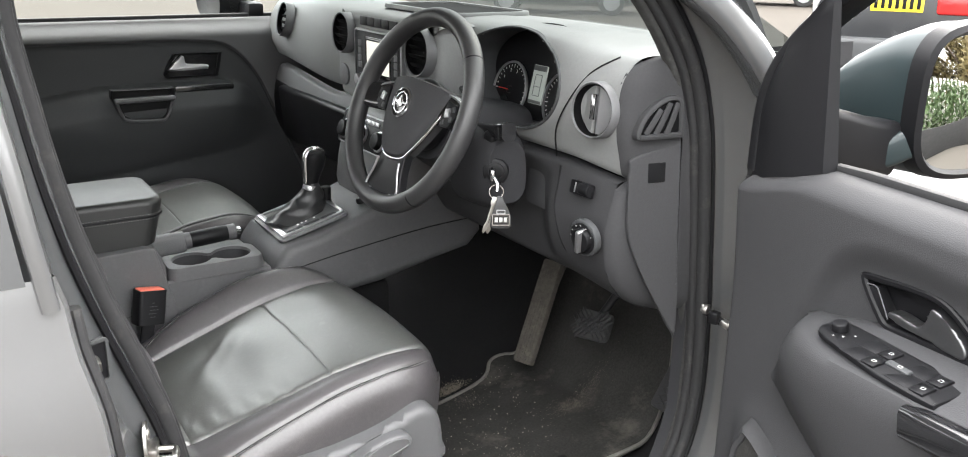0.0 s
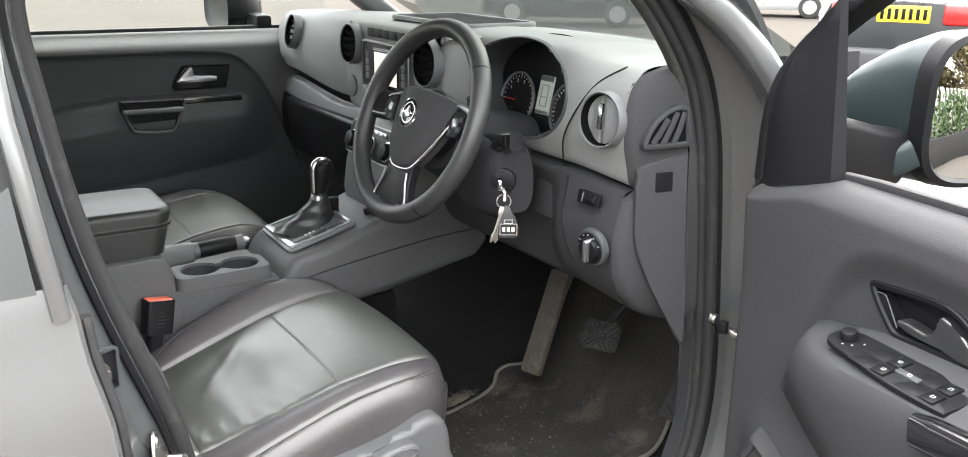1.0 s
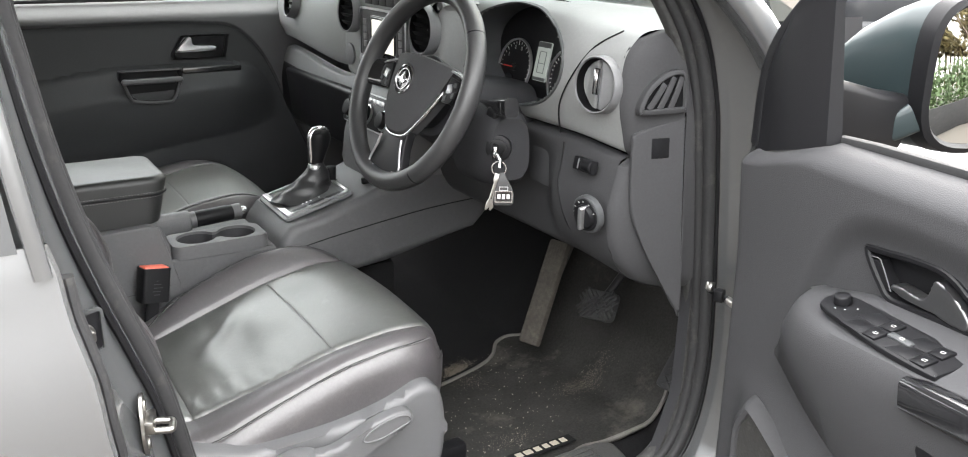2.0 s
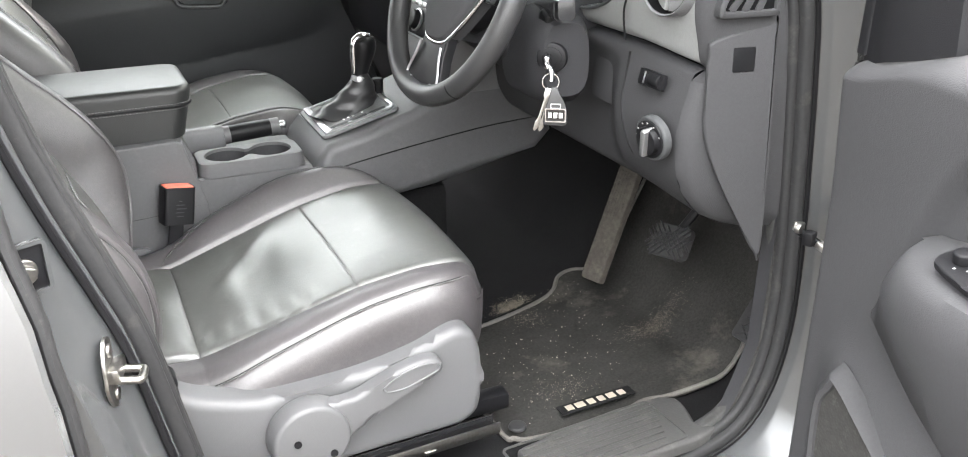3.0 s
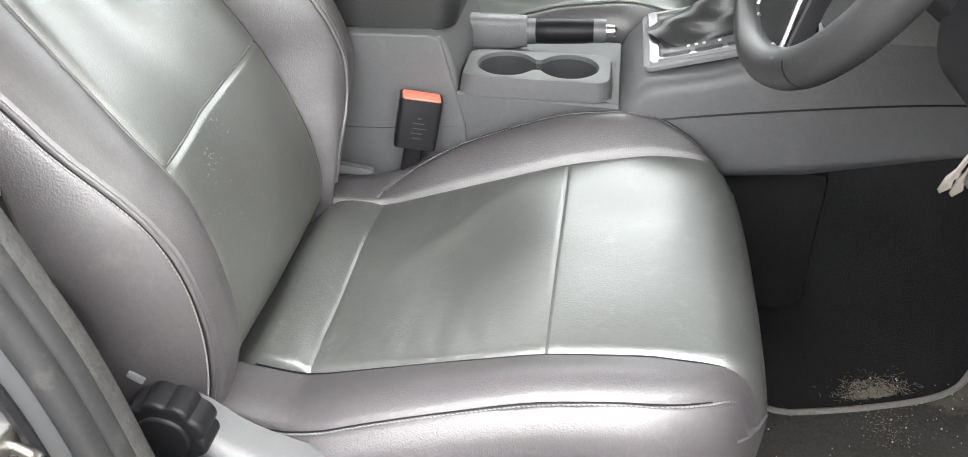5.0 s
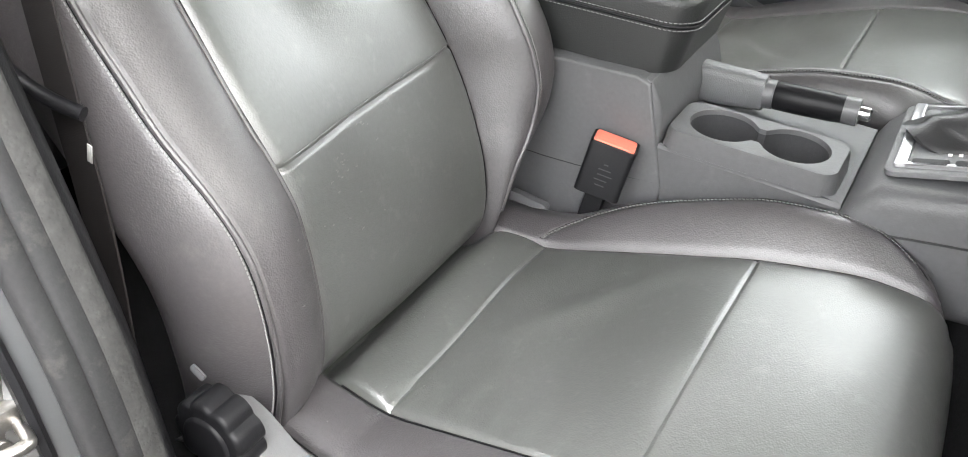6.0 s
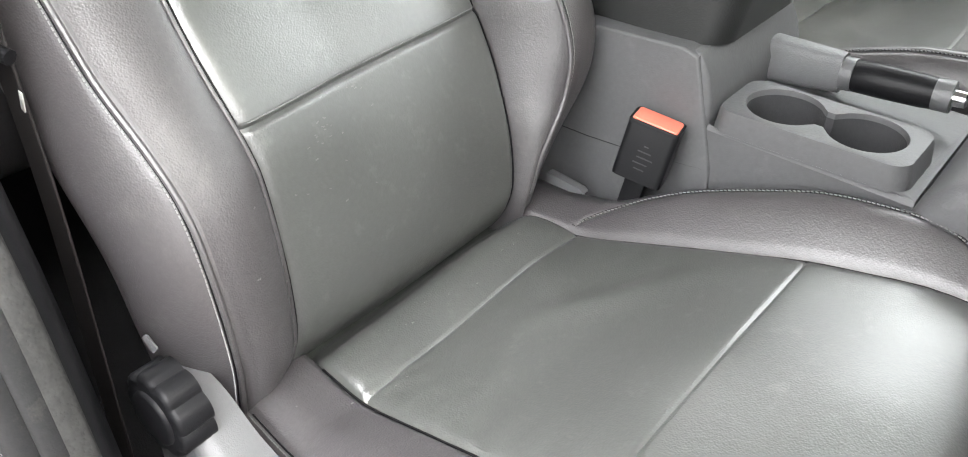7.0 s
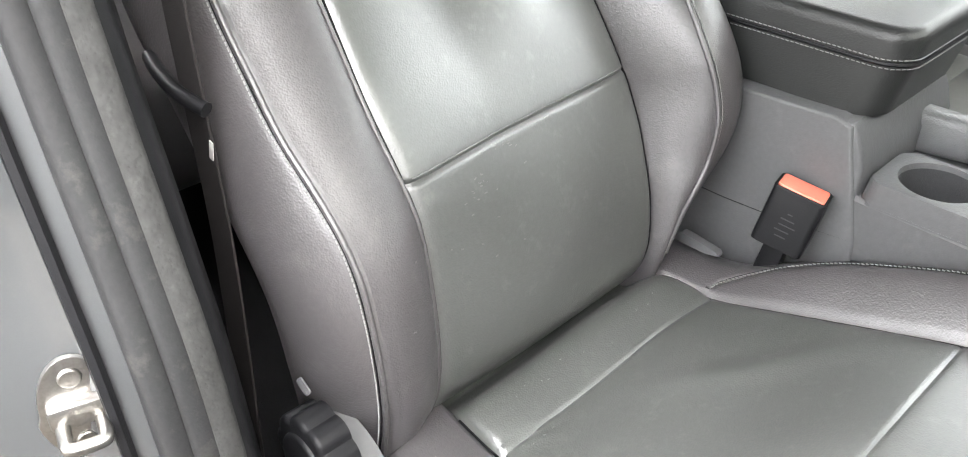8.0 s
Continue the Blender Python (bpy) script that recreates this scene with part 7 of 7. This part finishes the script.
# a tuft of dry dust along the mat's edge
bm = bmesh.new()
for _ in range(1100):
    x = 0.425 + random.gauss(0, 0.022)
    y = -0.247 + 0.30 * (x - 0.425) + abs(random.gauss(0, 0.018))
    box(bm, (random.uniform(0.002, 0.008), 0.00028, 0.00028), pose(x, y, mat_z(x, y) + abs(random.gauss(0, 0.0022)) - 0.004, random.uniform(-40, 40), random.uniform(-50, 50), random.uniform(0, 180)))
for cx, cy, sx, sy, n in ((0.615, -0.462, 0.035, 0.016, 900), (0.665, -0.445, 0.022, 0.012, 350), (0.365, -0.555, 0.035, 0.016, 260), (0.425, -0.30, 0.020, 0.020, 240)):
    for _ in range(n):
        x, y = cx + random.gauss(0, sx), cy + random.gauss(0, sy)
        box(bm, (random.uniform(0.0006, 0.0022), 0.0005, 0.0003), pose(x, y, mat_z(x, y) - 0.0012 + random.uniform(0, 0.0006), 0, random.uniform(-30, 30), random.uniform(0, 180)))
tagged(new("dust_tuft", finish("dust_tuft", bm, material("dry_tan_dust", (0.13, 0.113, 0.09), 0.95, spread=0.3))), "dry tan dust caught along the floor mat's edge", "dust", kind="stuff")

SILL = material("dusty_sill_plastic", (0.040, 0.0395, 0.039), 0.6, spec=0.4, grain=0.6, grain_size=500, spread=0.2, patch=12, wear=(0.13, 0.125, 0.115), wear_amount=0.4, wear_size=25)
step_plate = thing("step_plate", "ribbed grey plastic door sill plate", "sill plate", (0.35, -0.74, 0.64))
sp = [(0.17, -0.735), (0.20, -0.700), (0.26, -0.690), (0.46, -0.672), (0.50, -0.680), (0.515, -0.70), (0.50, -0.76), (0.47, -0.80), (-0.2, -0.80), (-0.2, -0.735)]
part("plate", slab([(p.x, p.y) for p in smooth_line([(a, b, 0) for a, b in sp], 3, closed=True)], pose(0, 0, 0.646), 0.022, 0.008, 3), SILL, step_plate)
for k in range(7):
    part("rib", rbox((0.26, 0.0035, 0.003), pose(0.335 - 0.006 * k, -0.700 - 0.014 * k, 0.6695, 0, 0, 3), 0.001), SILL, step_plate)
part("plate_frame", hoop(0.29, 0.115, 0.012, 0.004, 0, 0, pose(0.32, -0.742, 0.668, 0, 0, 3), 0.0025, 0.0005), SILL, step_plate)

TAN = material("dusty_tan_rubber", (0.058, 0.053, 0.046), 0.85, spec=0.2, grain=1.0, grain_size=300, spread=0.35, patch=14, wear=(0.16, 0.145, 0.12), wear_amount=0.6, wear_size=30)
rest = thing("footrest", "worn rubber footrest pad beside the pedals", "footrest", (0.60, -0.25, 0.66))
fm2 = basis((0.634, -0.292, 0.815), (0.33, -0.94, 0), (-0.82, -0.30, 0.46))
part("footrest_pad", slab(rounded(0.050, 0.25, 0.006, 3), fm2, 0.018, 0.004), TAN, rest, "dusty ribbed rubber pad")
bm = bmesh.new()
for i in range(7):
    for j in range(32):
        box(bm, (0.0045, 0.0045, 0.0015), fm2 @ pose(-0.021 + 0.007 * i, -0.115 + 0.0073 * j, 0.0185))
part("pad_studs", bm, TAN, rest)["kind"] = "stuff"

brake = thing("brake_pedal", "brake pedal with a diamond-ribbed rubber pad", "pedal", (0.66, -0.46, 0.8))
bp = basis((0.645, -0.478, 0.848), (0.10, -0.97, 0.20), (-0.84, -0.1, 0.52))
part("pedal_pad", slab(rounded(0.088, 0.064, 0.012, 4), bp, 0.014, 0.004), TYRE, brake, "black rubber pedal pad")
bm = bmesh.new()
for sgn in (-1, 1):
    for k in range(-3, 4):
        box(bm, (0.0030, 0.098 - 0.020 * abs(k), 0.0045), bp @ pose(k * 0.0135, 0, 0.0155, 0, 0, 45 * sgn), 0.0008, 1)
part("tread", bm, RUBBER, brake)["kind"] = "stuff"
part("pedal_arm", tube([bp @ Vector((0.0, 0.02, -0.004)), (0.70, -0.49, 0.93), (0.74, -0.49, 1.08)], 0.009, 8), PLASTIC_BLACK, brake)
accel = thing("accelerator_pedal", "narrow black accelerator pedal", "pedal", (0.66, -0.64, 0.75))
ap = basis((0.690, -0.690, 0.800), (0.05, -1.0, 0), (-0.82, 0, 0.57))
part("pedal_pad", slab(rounded(0.055, 0.14, 0.008, 3), ap, 0.012, 0.003), RUBBER, accel, "ribbed rubber pad")
bm = bmesh.new()
for sgn in (-1, 1):
    for k in range(-3, 4):
        box(bm, (0.0025, 0.036, 0.003), ap @ pose(0, k * 0.018, 0.0125, 0, 0, 55 * sgn))
part("tread", bm, RUBBER, accel)["kind"] = "stuff"
part("pedal_arm", tube([ap @ Vector((0, 0.06, -0.004)), (0.76, -0.69, 0.93), (0.80, -0.68, 1.02)], 0.008, 8), PLASTIC_BLACK, accel)

# rear bench glimpsed behind the belt
bench = thing("rear_bench", "dark leather rear bench seat", "car seat", (-1.15, 0, 0.65))
part("bench_cushion", rbox((0.50, 1.30, 0.20), pose(-1.15, 0, 0.88, 0, -6), 0.05, 4), BOLSTER, bench)
part("bench_back", rbox((0.14, 1.30, 0.60), pose(-1.45, 0, 1.18, 0, -14), 0.05, 4), BOLSTER, bench)

# ---- outside ----
ground = solo("ground", sheet(lambda u, v: (u, v, 0.0), [-400, -60, -20, -8, -3, 0, 3, 8, 20, 60, 400], [-400, -60, -20, -8, -3, 0, 3, 8, 20, 60, 400]), ASPHALT, "pale worn tarmac yard", "ground", "structure")


def parked_car(name, label, m, paint, plate=True):
    """A parked hatchback: shell, glasshouse, wheels, lamps. Built facing +x at the origin."""
    car = thing(name, label, "car", m.translation)
    rings = []
    for x, zl, zh, w in ((-2.02, 0.45, 0.62, 0.70), (-2.0, 0.30, 1.05, 0.80), (-1.9, 0.25, 1.08, 0.86), (-1.4, 0.22, 1.0, 0.89), (0, 0.20, 0.97, 0.90), (0.9, 0.22, 0.95, 0.89), (1.6, 0.24, 0.84, 0.86), (1.95, 0.28, 0.72, 0.78), (2.05, 0.35, 0.6, 0.62)):
        rings.append([m @ Vector(p) for p in ((x, -w + 0.06, zl), (x, -w, zl + 0.12), (x, -w, zh - 0.10), (x, -w + 0.07, zh), (x, 0, zh + 0.02), (x, w - 0.07, zh), (x, w, zh - 0.10), (x, w, zl + 0.12), (x, w - 0.06, zl))])
    part("car_body", loft(rings, closed=True, caps=True), paint, car)
    rings = []
    for z, xa, xb, w in ((0.97, -1.85, 1.05, 0.82), (1.15, -1.72, 0.75, 0.76), (1.38, -1.45, 0.25, 0.66)):
        rings.append([m @ Vector(p) for p in ((xa, -w, z), (-0.5, -w - 0.01, z), (xb, -w, z), (xb + 0.06, 0, z), (xb, w, z), (-0.5, w + 0.01, z), (xa, w, z), (xa - 0.06, 0, z))])
    part("side_glass", loft(rings, closed=True), GLOSS_BLACK, car, "dark car windows")
    part("car_roof", slab([(-1.5, -0.62), (-1.4, -0.66), (0.2, -0.66), (0.3, -0.6), (0.34, 0), (0.3, 0.6), (0.2, 0.66), (-1.4, 0.66), (-1.5, 0.62), (-1.54, 0)], m @ pose(0, 0, 1.375), 0.06, 0.03, 3), paint, car)
    for x in (-1.25, 1.25):
        for y in (-0.82, 0.82):
            w = part("wheel", cyl(bmesh.new(), 0.31, 0.31, 0.20, m @ pose(x, y, 0.31, 90), 36, 0.03), TYRE, car)
            part("rim", cyl(bmesh.new(), 0.20, 0.21, 0.212, m @ pose(x, y, 0.31, 90), 10), SATIN, w)
    for y in (-0.68, 0.68):
        part("rear_lamp", rbox((0.16, 0.34, 0.15), m @ pose(-1.96, y * 0.82, 0.99), 0.03, 3), RED_LENS, car, "red rear lamp")
    part("bumper", rbox((0.20, 1.66, 0.24), m @ pose(-2.02, 0, 0.62), 0.05, 3), PLASTIC_DARK, car, "grey plastic rear bumper")
    if plate:
        pl = part("number_plate", rbox((0.012, 0.52, 0.115), m @ pose(-2.045, 0, 0.985), 0.004), YELLOW, car, "yellow rear number plate")
        for k in range(7):
            part("plate_bar", rbox((0.004, 0.036, 0.075), m @ pose(-2.053, -0.21 + 0.07 * k, 0.985), 0.001), PLASTIC_BLACK, pl)
    return car


parked_car("black_hatchback", "tall black parked hatchback with red rear lamps", pose(8.54, 4.14, 0, 0, 0, 34) @ Matrix.Diagonal((1.1, 0.80, 1.22, 1)), CAR_BLACK)
parked_car("dark_saloon", "dark parked car standing side-on across the yard", pose(13.4, 16.4, 0, 0, 0, 140), CAR_BLACK, False)
parked_car("silver_saloon", "silver parked car far across the yard", pose(21.3, 17.0, 0, 0, 0, 128), CAR_SILVER, False)

# trees, hedge and fence behind the camera, met in the door mirror
LEAF = material("autumn_leaves", (0.11, 0.085, 0.03), 0.7, spread=0.5, patch=1.5)
LEAF_GREEN = material("hedge_leaves", (0.045, 0.075, 0.022), 0.7, spread=0.5, patch=2)
BARK = material("bark", (0.10, 0.075, 0.055), 0.9, grain=0.8, grain_size=60, spread=0.3)


def leaf_cloud(centres, count, size, seed):
    rng = random.Random(seed)
    verts, faces = [], []
    for c, r in centres:
        for _ in range(count):
            d = Vector((rng.gauss(0, 1), rng.gauss(0, 1), rng.gauss(0, 1))).normalized() * r * rng.uniform(0.55, 1.08)
            p = Vector(c) + d
            q = Euler((rng.uniform(0, 6.3), rng.uniform(0, 6.3), rng.uniform(0, 6.3))).to_matrix()
            s = size * rng.uniform(0.6, 1.3)
            k = len(verts)
            verts += [p + q @ Vector(v) for v in ((-s * 0.5, 0, 0), (0, -s, 0.1 * s), (s * 0.5, 0, 0), (0, s, -0.1 * s))]
            faces.append((k, k + 1, k + 2, k + 3))
    me = bpy.data.meshes.new("leaves")
    me.from_pydata(verts, [], faces)
    return me


def tree(place, height, mat, seed):
    rng = random.Random(seed)
    t = thing("tree", "broad-leaved tree turning yellow-brown beside the yard", "tree", place, "trees by the yard")
    base = Vector(place)
    trunk = smooth_line([base, base + Vector((0.05, 0, height * 0.25)), base + Vector((0, 0.1, height * 0.5)), base + Vector((0.1, 0, height * 0.8))], 5)
    bm = tube(trunk, 0.16, 10, up=(1, 0, 0), scale=lambda s: 1.2 - 0.9 * s)
    centres = []
    for k in range(11):
        a, h = rng.uniform(0, 6.3), height * rng.uniform(0.38, 0.95)
        tip = base + Vector((math.cos(a), math.sin(a), 0)) * rng.uniform(0.5, 1.7) + Vector((0, 0, h))
        tube([base + Vector((0, 0, h * 0.6)), (base + tip) / 2 + Vector((0, 0, h * 0.35)), tip], 0.05, 6, up=(1, 0, 0), bm=bm, scale=lambda s: 1.1 - 0.9 * s)
        centres.append((tip, rng.uniform(0.5, 0.95)))
    part("trunk", bm, BARK, t)
    me = leaf_cloud(centres, 620, 0.11, seed)
    me.materials.append(mat)
    cr = new("crown", me)
    cr.parent = t
    cr.matrix_basis = t.matrix_basis.inverted()


tree((7.6, -11.5, 0), 5.0, LEAF, 3)
tree((10.2, -10.2, 0), 4.6, LEAF, 8)
tree((5.2, -12.8, 0), 4.8, LEAF, 12)
hedge = thing("hedge", "clipped green hedge between a dark wall and a pale fence", "hedge", (7.0, -10.2, 0))
rng = random.Random(4)
me = leaf_cloud([((3.0 + 0.42 * k, -11.4 + 0.26 * k, 1.25 + 0.10 * rng.random()), 0.50) for k in range(24)], 420, 0.06, 9)
me.materials.append(LEAF_GREEN)
hl = new("hedge_leaf_mass", me)
hl.parent, hl.matrix_basis = hedge, hedge.matrix_basis.inverted()
solo("boundary_wall", rbox((10.6, 0.22, 1.0), pose(7.95, -7.75, 0.5, 0, 0, 31.8), 0.02), material("dark_stained_brick", (0.016, 0.015, 0.0145), 0.9, grain=0.6, grain_size=40, spread=0.4, patch=3, wear=(0.03, 0.028, 0.026), wear_amount=0.4, wear_size=5), "low dark brick wall below the hedge", "wall")
fence = thing("palisade_fence", "pale upright palisade fence behind the hedge", "fence", (7.0, -11.0, 0))
PALE = material("weathered_pale_boards", (0.5, 0.48, 0.44), 0.8, spread=0.2)
board = finish("board", rbox((0.10, 0.02, 1.9), pose(0, 0, 0.95), 0.004, 1), PALE)
for k in range(70):
    ob = new("board", board)
    ob.parent = fence
    ob.matrix_basis = fence.matrix_basis.inverted() @ pose(2.2 + 0.135 * k, -12.5 + 0.0835 * k, 0, 0, 0, 31.8)
